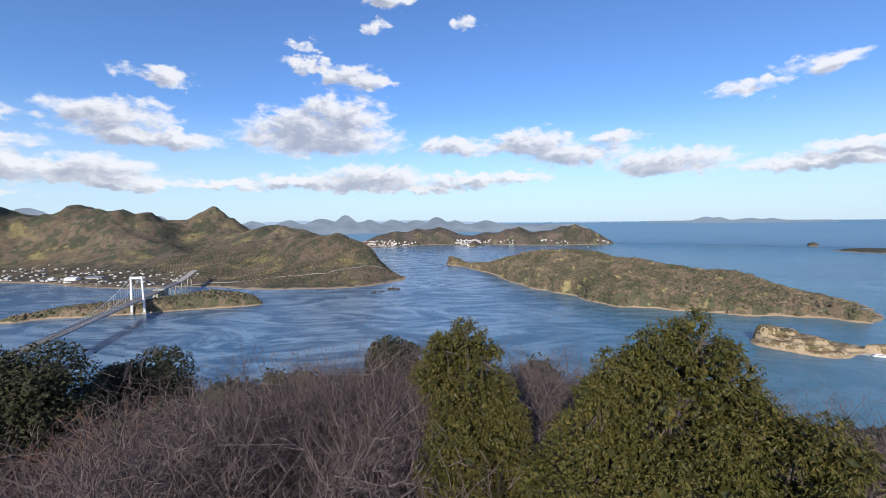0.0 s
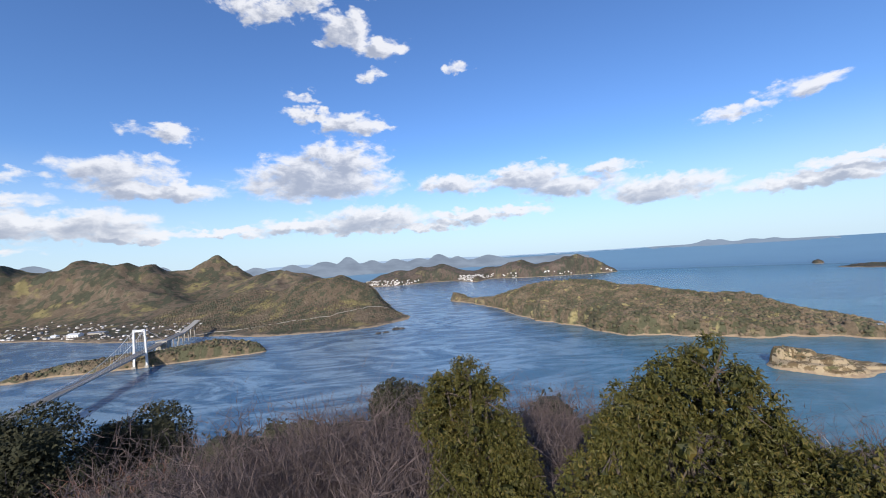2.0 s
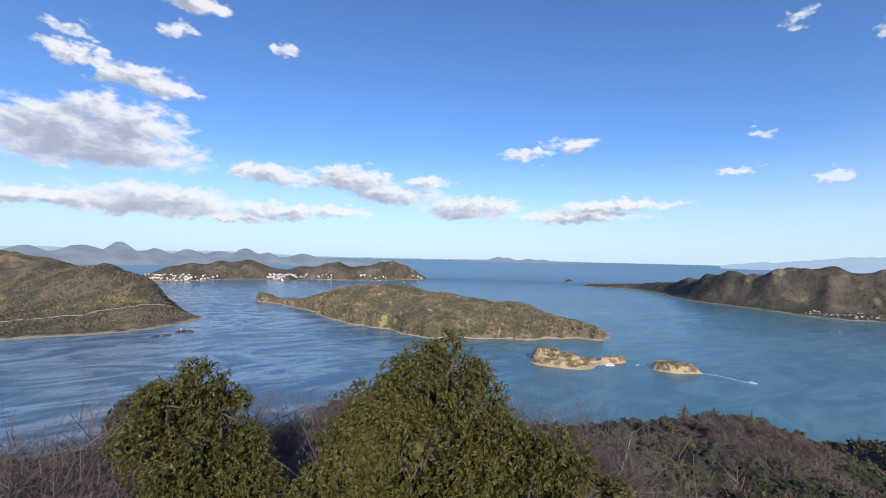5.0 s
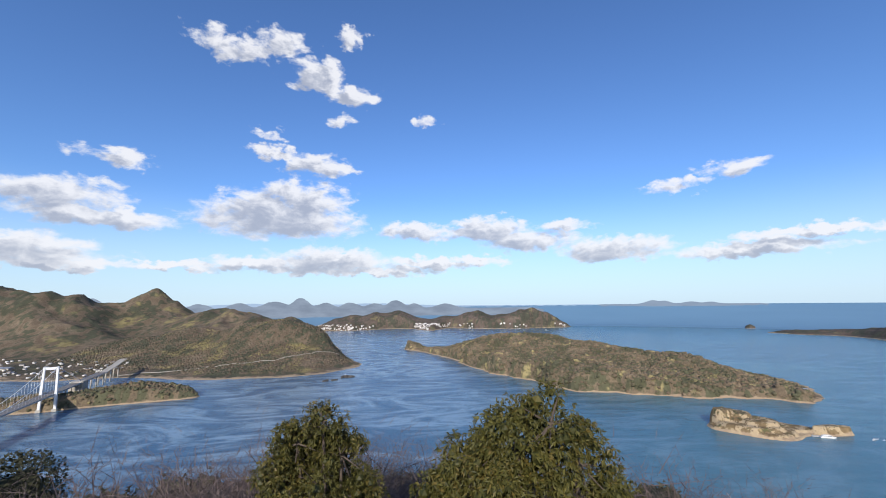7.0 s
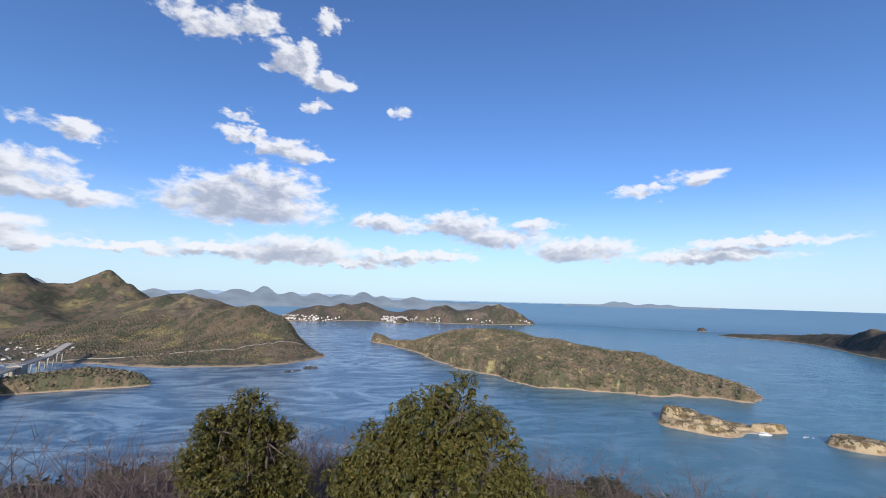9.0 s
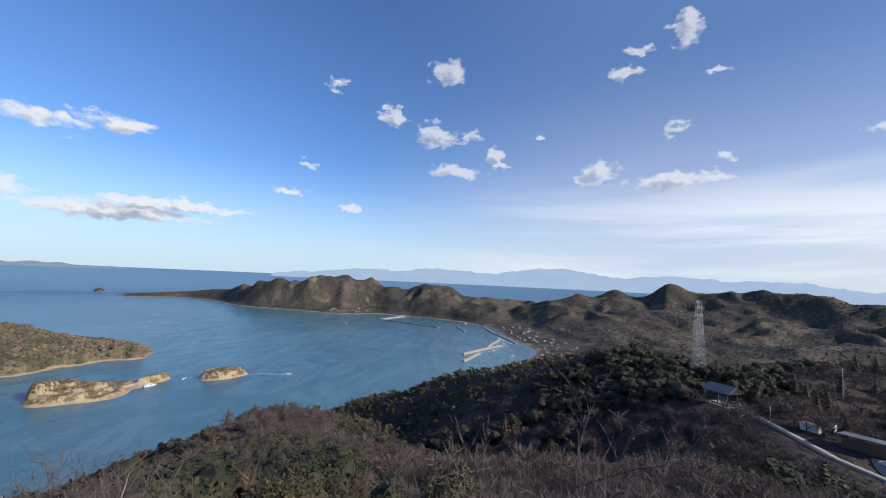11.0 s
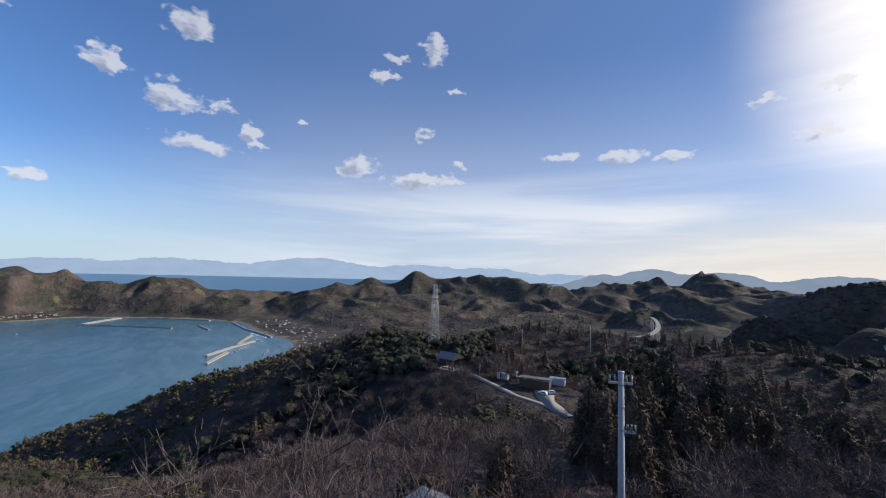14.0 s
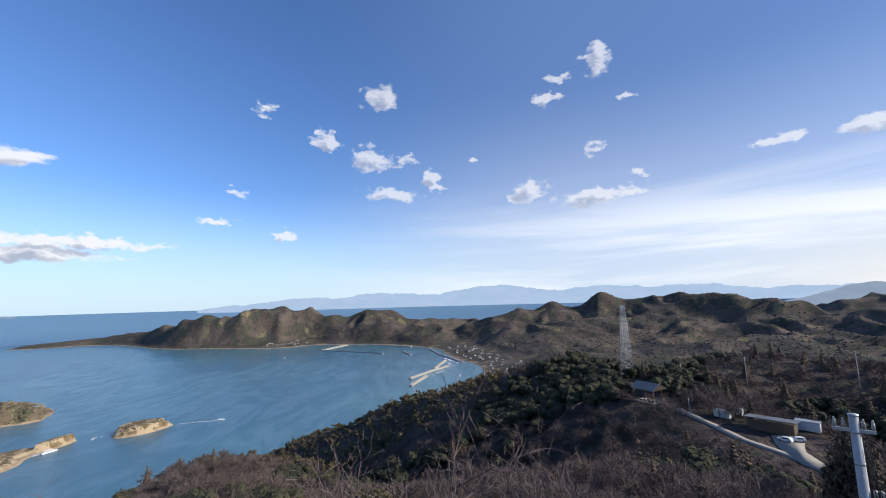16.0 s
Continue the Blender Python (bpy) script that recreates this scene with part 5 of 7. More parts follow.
# ---------- suspension bridge ----------
def bridge():
    at = Vector((-808, 1031, 0))
    turn = math.degrees(math.atan2(0.31, 0.951))
    ob = thing("suspension_bridge", (at.x, at.y, 0), "white-towered suspension bridge crossing to the wooded islet", "bridge", turn=turn)
    # local y runs along the deck, away from the lookout
    for s in (-1, 1):
        bm = bmesh.new()
        q = [(s * 14.2 - 2.4, -2.8), (s * 14.2 + 2.4, -2.8), (s * 14.2 + 2.4, 2.8), (s * 14.2 - 2.4, 2.8)]
        low = [bm.verts.new((x, y, 4)) for x, y in q]
        high = [bm.verts.new((s * 11.8 + (x - s * 14.2) * 0.8, y * 0.8, 99)) for x, y in q]
        bm.faces.new(high)
        for k in range(4):
            bm.faces.new((low[k], low[(k + 1) % 4], high[(k + 1) % 4], high[k]))
        part("tower_leg", bm, mat_white, ob, "white steel tower leg")
        block("footing", ob, mat_concrete, (s * 14.2, 0, 3), (9, 10, 6), 0, 0.4)
    block("crossbeam", ob, mat_white, (0, 0, 95.5), (28.5, 4.2, 6.0), 0, 0.6, "white portal beam")
    block("crossbeam", ob, mat_white, (0, 0, 33.0), (28.0, 4.0, 3.2), 0, 0.4)
    bm = bmesh.new()
    prism(bm, [(-11.5, -640), (11.5, -640), (11.5, 330), (-11.5, 330)], 36.2, 38.4)
    part("deck", bm, mat_grey_concrete, ob, "slim grey road deck")
    bm = bmesh.new()
    prism(bm, [(-9, -640), (9, -640), (9, 330), (-9, 330)], 38.404, 38.46)
    part("carriageway", bm, mat_asphalt, ob)
    bm = bmesh.new()
    v = [bm.verts.new((x, y, z)) for y, z in ((329, 38.2), (420, 45), (520, 56)) for x, z in ((-10, z - 2), (-10, z), (10, z), (10, z - 2))]
    for k in (0, 4):
        for q in range(4):
            bm.faces.new((v[k + q], v[k + (q + 1) % 4], v[k + 4 + (q + 1) % 4], v[k + 4 + q]))
    part("approach_viaduct", bm, mat_concrete, ob, "rising concrete approach viaduct")
    for s in (-1, 1):
        bm = bmesh.new()
        prism(bm, [(s * 11.3 - 0.12, -640), (s * 11.3 + 0.12, -640), (s * 11.3 + 0.12, 330), (s * 11.3 - 0.12, 330)], 38.4, 39.5)
        part("railing", bm, mat_steel, ob)

    def cable_z(y):
        return 42.5 + (99 - 42.5) * (1 + y / 280.0) ** 2 if y < 0 else 99 + (40 - 99) * y / 150.0

    for s in (-1, 1):
        ys = [-400 + 12.5 * k for k in range(33)] + [75, 150]
        bm = bmesh.new()
        for y0, y1 in zip(ys, ys[1:]):
            tube(bm, (s * 11.8, y0, cable_z(y0)), (s * 11.8, y1, cable_z(y1)), 0.55, 0.55, 6)
        part("main_cable", bm, mat_white, ob, "white main cable", True)
        for k in range(1, 27):
            y = -12.5 * k
            rod("hanger", ob, mat_white, (s * 11.8, y, 38.2), (s * 11.8, y, cable_z(y)), 0.17, sides=4)
    for y in (70, 135, 200, 265, 320, 380, 450):
        for s in (-1, 1):
            rod("pier", ob, mat_concrete, (s * 6, y, 2), (s * 6, y, 36.3), 1.8, sides=8)
    block("anchorage", ob, mat_concrete, (0, 158, 22), (30, 26, 40), 0, 1.0, "pale concrete anchorage")
    return ob


bridge()


# ---------- lattice mast, pavilion, car park on the saddle ----------
def lattice_mast(at, height, base, top, label, mat, bays):
    ob = thing("lattice_mast", at, label, "mast")
    corner = lambda k, f: ((-1, 1, 1, -1)[k] * (base + (top - base) * f) / 2, (-1, -1, 1, 1)[k] * (base + (top - base) * f) / 2, height * f)
    for k in range(4):
        rod("leg", ob, mat, corner(k, 0), corner(k, 1), 0.14, 0.09, 5)
    for b in range(bays):
        f0, f1 = b / bays, (b + 1) / bays
        for k in range(4):
            bm = bmesh.new()
            tube(bm, corner(k, f0), corner((k + 1) % 4, f1), 0.07, 0.07, 4)
            tube(bm, corner((k + 1) % 4, f0), corner(k, f1), 0.07, 0.07, 4)
            tube(bm, corner(k, f1), corner((k + 1) % 4, f1), 0.07, 0.07, 4)
            part("brace", bm, mat, ob)
    for f in (0.80, 0.9, 0.97):
        r = (base + (top - base) * f) / 2 + 0.5
        block("platform", ob, mat, (0, 0, height * f), (r * 2, r * 2, 0.15))
    for k in range(3):
        a = 2.1 * k
        rod("antenna", ob, mat_white, (math.cos(a) * 1.1, math.sin(a) * 1.1, height * 0.93), (math.cos(a) * 1.1, math.sin(a) * 1.1, height * 0.93 + 2.4), 0.14, sides=6)
    return ob


MX, MY = 239, -107
mz = foot(MX, MY)
lattice_mast((MX, MY, mz), 228.6 - mz, 6.0, 1.7, "slender grey-white lattice radio mast on the ridge", mat_steel, 16)
hutm = thing("equipment_cabin", (MX - 2.5, MY + 2, mz), "small white equipment cabin at the mast", "cabin")
block("body", hutm, mat_white, (0, 0, 1.6), (2.4, 2.4, 3.2), 0, 0.05)
block("roof", hutm, mat_steel, (0, 0, 3.28), (2.7, 2.7, 0.15))


def pavilion():
    x, y = 190, -94
    z = 187.0
    ob = thing("pavilion", (x, y, z), "open timber rest pavilion with a grey gabled roof", "pavilion", turn=28)
    block("floor_slab", ob, mat_concrete, (0, 0, 0.15), (9.5, 7.5, 0.5), 0, 0.05)
    for sx in (-1, 0, 1):
        for sy in (-1, 1):
            block("post", ob, mat_wood, (sx * 4.0, sy * 3.0, 2.6), (0.28, 0.28, 4.4))
    for s in (-1, 1):
        bm = bmesh.new()
        v = [bm.verts.new(p) for p in ((-5.6, s * 4.6, 5.6), (5.6, s * 4.6, 5.6), (5.6, 0, 8.2), (-5.6, 0, 8.2), (-5.6, s * 4.6, 5.85), (5.6, s * 4.6, 5.85), (5.6, 0, 8.45), (-5.6, 0, 8.45))]
        for f in ((0, 1, 2, 3), (4, 5, 6, 7), (0, 1, 5, 4), (1, 2, 6, 5), (3, 0, 4, 7)):
            bm.faces.new([v[k] for k in f])
        bmesh.ops.recalc_face_normals(bm, faces=bm.faces)
        part("roof_slope", bm, mat_roof, ob)
        block("beam", ob, mat_wood, (0, s * 3.0, 4.95), (8.6, 0.3, 0.4))
    for s in (-1, 1):
        block("bench", ob, mat_wood, (s * 2.2, 1.8, 0.62), (2.4, 0.5, 0.45))
        bm = bmesh.new()
        v = [bm.verts.new(p) for p in ((s * 5.3, -4.3, 5.6), (s * 5.3, 4.3, 5.6), (s * 5.3, 0, 8.15))]
        bm.faces.new(v)
        bmesh.ops.solidify(bm, geom=bm.faces[:], thickness=0.1)
        part("gable", bm, mat_wood, ob)
    for k in range(7):
        block("rail_post", ob, mat_wood, (-4.6 + 1.5 * k, 4.2, 0.9), (0.12, 0.12, 1.1))
    block("rail", ob, mat_wood, (0, 4.2, 1.4), (9.4, 0.1, 0.12))
    return ob


pavilion()


def ribbon(name, points, width, mat, label, category, height=lambda x, y: foot(x, y), thick=0.12, lift_=0.06):
    """A road or track that lies on the ground."""
    pts = []
    for (ax, ay), (bx, by) in zip(points, points[1:]):
        n = max(2, int(math.hypot(bx - ax, by - ay) / 4))
        pts += [(ax + (bx - ax) * k / n, ay + (by - ay) * k / n) for k in range(n)]
    pts.append(points[-1])
    bm = bmesh.new()
    rows_ = []
    for k, (x, y) in enumerate(pts):
        (px, py), (qx, qy) = pts[max(0, k - 1)], pts[min(len(pts) - 1, k + 1)]
        l = math.hypot(qx - px, qy - py)
        nx, ny = -(qy - py) / l * width / 2, (qx - px) / l * width / 2
        z = height(x, y) + lift_
        rows_.append([bm.verts.new((x + nx * s, y + ny * s, z + t)) for s, t in ((-1.02, -thick * 4), (-1, thick), (1, thick), (1.02, -thick * 4))])
    for a, b in zip(rows_, rows_[1:]):
        for k in range(3):
            bm.faces.new((a[k], a[k + 1], b[k + 1], b[k]))
    ob = new(name, mesh_of(bm, name, mat))
    return tagged(ob, label, category, kind="structure")


ribbon("road", [(196, -102), (186, -99), (172, -99), (153, -99), (139, -98.5), (125, -102), (112, -102)], 2.7, mat_track, "pale concrete lane along the saddle", "road", lambda x, y: max(187.0, foot(x, y) + 0.15))
lot = new("pavement", mesh_of(prism(bmesh.new(), [(142, -110), (136, -106), (128, -102.5), (119, -100), (114.5, -101), (114, -103.5), (119, -105.5), (127, -108), (132, -112), (137, -116.5), (141, -115.5)], 186.5, 187.36), "pavement", mat_track))
tagged(lot, "pale gravel car park beside the lane", "car park", kind="structure")


def shed(x, y, z, turn):
    ob = thing("garage_shed", (x, y, z), "open-fronted garage with a dark mono-pitch roof", "shed", turn=turn)
    for s in (-6, -2, 2, 6):
        block("post", ob, mat_wood, (s, -3.4, 1.5), (0.22, 0.22, 3.0))
    block("back_wall", ob, mat_wood, (0, 3.6, 1.7), (12.4, 0.15, 3.4))
    for s in (-1, 1):
        block("side_wall", ob, mat_wood, (s * 6.2, 0.1, 1.6), (0.15, 7.0, 3.2))
    bm = bmesh.new()
    box(bm, (0, 0, 0), (14.2, 9.4, 0.22))
    bmesh.ops.rotate(bm, verts=bm.verts, cent=(0, 0, 0), matrix=Matrix.Rotation(radians(7), 3, "X"))
    bmesh.ops.translate(bm, verts=bm.verts, vec=(0, 0, 3.75))
    part("roof", bm, mat_roof, ob, "grey sheet-metal roof")
    return ob


shed(147, -114.5, 187.3, 42)


def cabin(x, y, z, size, turn, label):
    ob = thing("cabin", (x, y, z), label, "cabin", turn=turn)
    block("body", ob, mat_white, (0, 0, size[2] / 2), size, 0, 0.06)
    block("roof", ob, mat_steel, (0, 0, size[2] + 0.08), (size[0] + 0.4, size[1] + 0.4, 0.16))
    block("door", ob, mat_grey_concrete, (size[0] * 0.2, -size[1] / 2 - 0.03, 1.0), (0.85, 0.06, 2.0))
    block("window", ob, mat_glass, (-size[0] * 0.22, -size[1] / 2 - 0.03, 1.5), (1.1, 0.06, 0.8))
    return ob


cabin(163, -108.5, 187.4, (5.2, 2.6, 2.4), 35, "white flat-roofed site cabin beside the lane")
cabin(163.5, -115, 187.4, (2.6, 2.4, 3.0), 35, "small white toilet cabin beside the lane")
cabin(146, -126, 187.2, (6.4, 3.0, 3.0), 42, "white cabin next to the garage")


def car(x, y, z, turn, mat, label):
    ob = thing("car", (x, y, z), label, "car", turn=turn)
    bm = bmesh.new()
    side = [(-1.9, 0.28), (1.9, 0.28), (1.9, 0.8), (1.15, 0.92), (0.6, 1.42), (-1.35, 1.45), (-1.85, 0.95)]
    a = [bm.verts.new((px, -0.8, pz)) for px, pz in side]
    b = [bm.verts.new((px, 0.8, pz)) for px, pz in side]
    bm.faces.new(a)
    bm.faces.new(b[::-1])
    for k in range(len(side)):
        bm.faces.new((a[k], b[k], b[(k + 1) % len(side)], a[(k + 1) % len(side)]))
    bmesh.ops.recalc_face_normals(bm, faces=bm.faces)
    bmesh.ops.bevel(bm, geom=bm.edges[:], offset=0.07, segments=2, affect="EDGES")
    part("body", bm, mat, ob)
    for s in (-1, 1):
        block("side_window", ob, mat_glass, (-0.35, s * 0.79, 1.16), (1.5, 0.05, 0.36))
        for px in (-1.15, 1.2):
            w = rod("wheel", ob, mat_rubber, (px, s * 0.62, 0.3), (px, s * 0.84, 0.3), 0.3, sides=14)
            rod("rim", w, mat_steel, (px, s * 0.83, 0.3), (px, s * 0.86, 0.3), 0.18, sides=10)
    block("windscreen", ob, mat_glass, (0.93, 0, 1.15), (0.05, 1.3, 0.3))
    return ob


car(136, -109.5, 187.37, 30, mat_white, "white compact car parked by the garage")
car(135.5, -113.2, 187.37, 60, mat_white, "white van parked beside the garage")


# ---------- utility poles ----------
def utility_pole(x, y, top, label, arms=True, r=0.17):
    z = foot(x, y)
    ob = thing("utility_pole", (x, y, z), label, "utility pole", turn=52)
    h = top - z
    rod("pole", ob, mat_grey_concrete, (0, 0, -0.5), (0, 0, h), r * 1.15, r * 0.8, 14)
    if arms:
        block("crossarm", ob, mat_steel, (0.03, 0, h - 0.42), (0.95, 0.09, 0.09))
        block("crossarm", ob, mat_steel, (-0.25, 0, h - 2.35), (0.62, 0.09, 0.09))
        for px in (-0.40, -0.2, 0.24, 0.44):
            i = rod("insulator", ob, mat_porcelain, (px, 0, h - 0.36), (px, 0, h - 0.14), 0.05, 0.035, 8)
            rod("pin", i, mat_steel, (px, 0, h - 0.14), (px, 0, h - 0.08), 0.02, sides=6)
        for px in (-0.52, -0.38, -0.24):
            rod("insulator", ob, mat_porcelain, (px, 0, h - 2.3), (px, 0, h - 2.05), 0.055, 0.04, 8)
            rod("lead_wire", ob, mat_rubber, (px, 0.05, h - 2.35), (-0.15, 0.05, h - 0.9), 0.009, sides=4)
        rod("cap", ob, mat_steel, (0, 0, h), (0, 0, h + 0.05), r * 0.9, sides=12)
        for k in range(9):
            s = 1 if k % 2 else -1
            rod("step_bolt", ob, mat_steel, (0, 0, h - 1.2 - 0.45 * k), (0, s * 0.30, h - 1.2 - 0.45 * k), 0.012, sides=5)
        for k in range(3):
            rod("band", ob, mat_steel, (0, 0, h - 0.5 - 0.9 * k), (0, 0, h - 0.42 - 0.9 * k), r * 0.88, sides=14)
    return ob


utility_pole(14.97, -14.25, 230.75, "grey concrete utility pole with crossarms and insulators", True, 0.145)
for px, py, top in ((217, -125, 199), (205, -150, 203), (190, -190, 206), (170, -100, 193)):
    utility_pole(px, py, top, "thin distant grey utility pole among the trees", False, 0.14)


# ---------- building just below the lookout ----------
def lower_building():
    base = foot(15.5, -6.0)
    rise = 226.7 - 5.2 - base
    ob = thing("building", (15.5, -6.0, base), "low building with a weathered grey metal roof", "building", turn=-60)
    box_ = bmesh.new()
    box(box_, (0, 0, (4.2 + rise) / 2 - 0.5), (4.4, 3.6, 5.2 + rise))
    part("wall", box_, mat_concrete, ob)
    bm = bmesh.new()
    v = [bm.verts.new(p) for p in ((-2.6, -2.2, 4.4 + rise), (2.6, -2.2, 4.4 + rise), (2.6, 2.2, 4.4 + rise), (-2.6, 2.2, 4.4 + rise), (-0.6, 0, 5.2 + rise), (0.6, 0, 5.2 + rise))]
    for f in ((0, 1, 5, 4), (1, 2, 5), (2, 3, 4, 5), (3, 0, 4), (3, 2, 1, 0)):
        bm.faces.new([v[k] for k in f])
    part("roof", bm, mat_roof, ob, "grey standing-seam roof")
    for k in range(9):
        x = -2.2 + 0.55 * k
        rod("seam", ob, mat_roof, (x, -2.15, 4.44 + rise), (max(-0.6, min(0.6, x)), -0.02, 5.22 + rise), 0.02, sides=4)
    return ob


lower_building()


# ---------- harbour ----------
def breakwater(points, width, label, mat, height=3.4):
    x0, y0 = points[0]
    ob = thing("breakwater", (x0, y0, 0), label, "breakwater")
    for (ax, ay), (bx, by) in zip(points, points[1:]):
        l, t = math.hypot(bx - ax, by - ay), math.degrees(math.atan2(by - ay, bx - ax))
        c = ((ax + bx) / 2 - x0, (ay + by) / 2 - y0)
        block("wall", ob, mat, (*c, height / 2 - 1), (l + width * 0.6, width, height + 2), t, 0.2)
        s = Vector((-(by - ay) / l, (bx - ax) / l)) * (width / 2 - 0.6)
        block("parapet", ob, mat_concrete, (c[0] + s.x, c[1] + s.y, height + 0.6), (l, 1.0, 1.2), t)
    bx, by = points[0]
    rod("beacon", ob, mat_red, (0, 0, height), (0, 0, height + 5), 0.7, 0.5, 8)
    return ob


breakwater([(1883, 271), (1960, 405), (2070, 598)], 7, "long dark offshore breakwater", mat_grey_concrete)
breakwater([(1268, 98), (1390, 35), (1440, 5), (1478, -20)], 8, "pale curved harbour breakwater", mat_concrete)
breakwater([(1160, 89), (1230, 70), (1300, 50)], 8, "short pale detached breakwater", mat_concrete)
breakwater([(1432, 27), (1530, 8), (1621, -14)], 7, "straight pale inner breakwater", mat_concrete)
breakwater([(1804, 137), (1880, 165), (1950, 186)], 7, "pale hooked harbour mole", mat_concrete)
breakwater([(2070, 598), (2180, 570), (2290, 530)], 16, "broad reclaimed quay with pale paving", mat_concrete)
breakwater([(2125, 163), (2215, 296), (2290, 420)], 14, "straight pale quay along the shore", mat_concrete)
breakwater([(1560, -75), (1690, -30), (1775, 5), (2006, 60)], 8, "curved grey sea wall below the town", mat_grey_concrete)


def boat_mesh(length, mats):
    """A small fishing boat: hull, deckhouse with window, mast."""
    ob = thing("fishing_boat", (0, 0, -400), "small white fishing boat moored in the harbour", "boat", "boats in the harbour")
    bm = bmesh.new()
    w = length * 0.14
    ring = lambda s, z: [bm.verts.new((x * length, y * w * s, z)) for x, y in ((-0.5, -0.8), (0.1, -1), (0.5, 0), (0.1, 1), (-0.5, 0.8))]
    a, b = ring(0.7, -0.3), ring(1.0, length * 0.10)
    bm.faces.new(b)
    bm.faces.new(a[::-1])
    for k in range(5):
        bm.faces.new((a[k], a[(k + 1) % 5], b[(k + 1) % 5], b[k]))
    part("hull", bm, mats, ob)
    block("deckhouse", ob, mat_white, (-0.12 * length, 0, length * 0.17), (length * 0.26, w * 1.1, length * 0.15), 0, 0.05)
    block("window", ob, mat_glass, (0.02 * length, 0, length * 0.19), (0.05, w * 0.9, length * 0.05))
    rod("mast", ob, mat_steel, (-0.2 * length, 0, length * 0.2), (-0.2 * length, 0, length * 0.42), 0.06, sides=5)
    return ob


rs = np.random.RandomState(41)
moored = boat_mesh(10, mat_white)
spots = [(1318 + 9 * k, 30 - 4 * k + 5 * (k % 2)) for k in range(9)] + [(1480 + 9 * k, -42 + 3 * k) for k in range(8)] + [(1560 + 16 * k, -55 + 6 * k) for k in range(8)] + [(1240 + 14 * k, -40 - 3 * k) for k in range(6)]
moored.matrix_world = pose(*spots[0], 0, 0, 0, 40)
for x, y in spots[1:]:
    copy_thing(moored, pose(x, y, 0, 0, 0, rs.rand() * 360) @ Matrix.Scale(0.7 + 0.6 * rs.rand(), 4))


# ---------- houses ----------
def house_kind(w, d, h, hip, label, group):
    ob = thing("house", (0, 0, -300), label, "house", group)
    bm = bmesh.new()
    box(bm, (0, 0, h / 2 - 1), (w, d, h + 2))
    part("wall", bm, mat_house_wall, ob)
    bm = bmesh.new()
    o, t = 0.6, h + d * 0.24
    v = [bm.verts.new(p) for p in ((-w / 2 - o, -d / 2 - o, h), (w / 2 + o, -d / 2 - o, h), (w / 2 + o, d / 2 + o, h), (-w / 2 - o, d / 2 + o, h), (-w / 2 + (d / 2 if hip else -o), 0, t), (w / 2 - (d / 2 if hip else -o), 0, t))]
    for f in ((0, 1, 5, 4), (1, 2, 5), (2, 3, 4, 5), (3, 0, 4), (3, 2, 1, 0)):
        bm.faces.new([v[k] for k in f])
    part("roof", bm, mat_house_roof, ob)
    for s in (-0.25, 0.25):
        for q in (-1, 1):
            block("window", ob, mat_glass, (s * w, q * (d / 2 + 0.02), h * 0.62), (w * 0.18, 0.06, h * 0.24))
    return ob


def town(group, spots_, ground_, seed, label):
    rs = np.random.RandomState(seed)
    kinds = [house_kind(10, 7.5, 5.4, True, label, group), house_kind(12, 7, 4.0, False, label, group), house_kind(8, 7, 6.2, True, label, group), house_kind(18, 11, 6.5, False, label, group)]
    done = set()
    for x, y in spots_:
        if ground_(x, y) > 30 or ground_(x, y) < 0.5:
            continue
        k = rs.choice(4, p=(0.38, 0.28, 0.24, 0.10))
        m = pose(x, y, ground_(x, y) - 0.1, 0, 0, rs.choice((0, 90)) + rs.normal() * 12 + 20) @ Matrix.Scale((0.8 if "far" in group or "south" in group else 0.62) + 0.35 * rs.rand(), 4)
        if k not in done:
            kinds[k].matrix_world = m
            done.add(k)
        else:
            copy_thing(kinds[k], m)
    for k in range(4):
        if k not in done:
            for o in list(kinds[k].children_recursive) + [kinds[k]]:
                bpy.data.objects.remove(o)


def along(points, count, depth, seed, side=1):
    """Places strewn along one side of a line."""
    rs = np.random.RandomState(seed)
    out, lens = [], [math.hypot(b[0] - a[0], b[1] - a[1]) for a, b in zip(points, points[1:])]
    for _ in range(count):
        k = rs.choice(len(lens), p=np.array(lens) / sum(lens))
        (ax, ay), (bx, by) = points[k], points[k + 1]
        f, q = rs.rand(), rs.rand() ** 1.4 * depth * side
        l = lens[k]
        out.append((ax + (bx - ax) * f - (by - ay) / l * q, ay + (by - ay) * f + (bx - ax) / l * q))
    return out


def over(height):
    return lambda x, y: float(height(np.array([[float(x)]]), np.array([[float(y)]]))[0][0, 0])


hak_bare, far_bare = over(hakata_height), over(far_height)
town("houses of the harbour town", along([(1130, 5), (1215, -95), (1400, -170), (1560, -130), (1780, -50), (2000, -25)], 115, 130, 51, -1), foot, 52, "low tiled house in the harbour town")
town("houses below the cape hill", along([(2410, 760), (2270, 880), (2290, 1010)], 45, 110, 53, -1), foot, 54, "small tiled house in the shore village")
town("houses on the far shore", along([(-2250, 1820), (-1880, 1670), (-1610, 1620), (-1380, 1530), (-1150, 1465), (-1000, 1510)], 85, 330, 55, 1), lambda x, y: min(hak_bare(x, y), 29 if hak_bare(x, y) < 60 else 99), 56, "small pale house in the town across the strait")
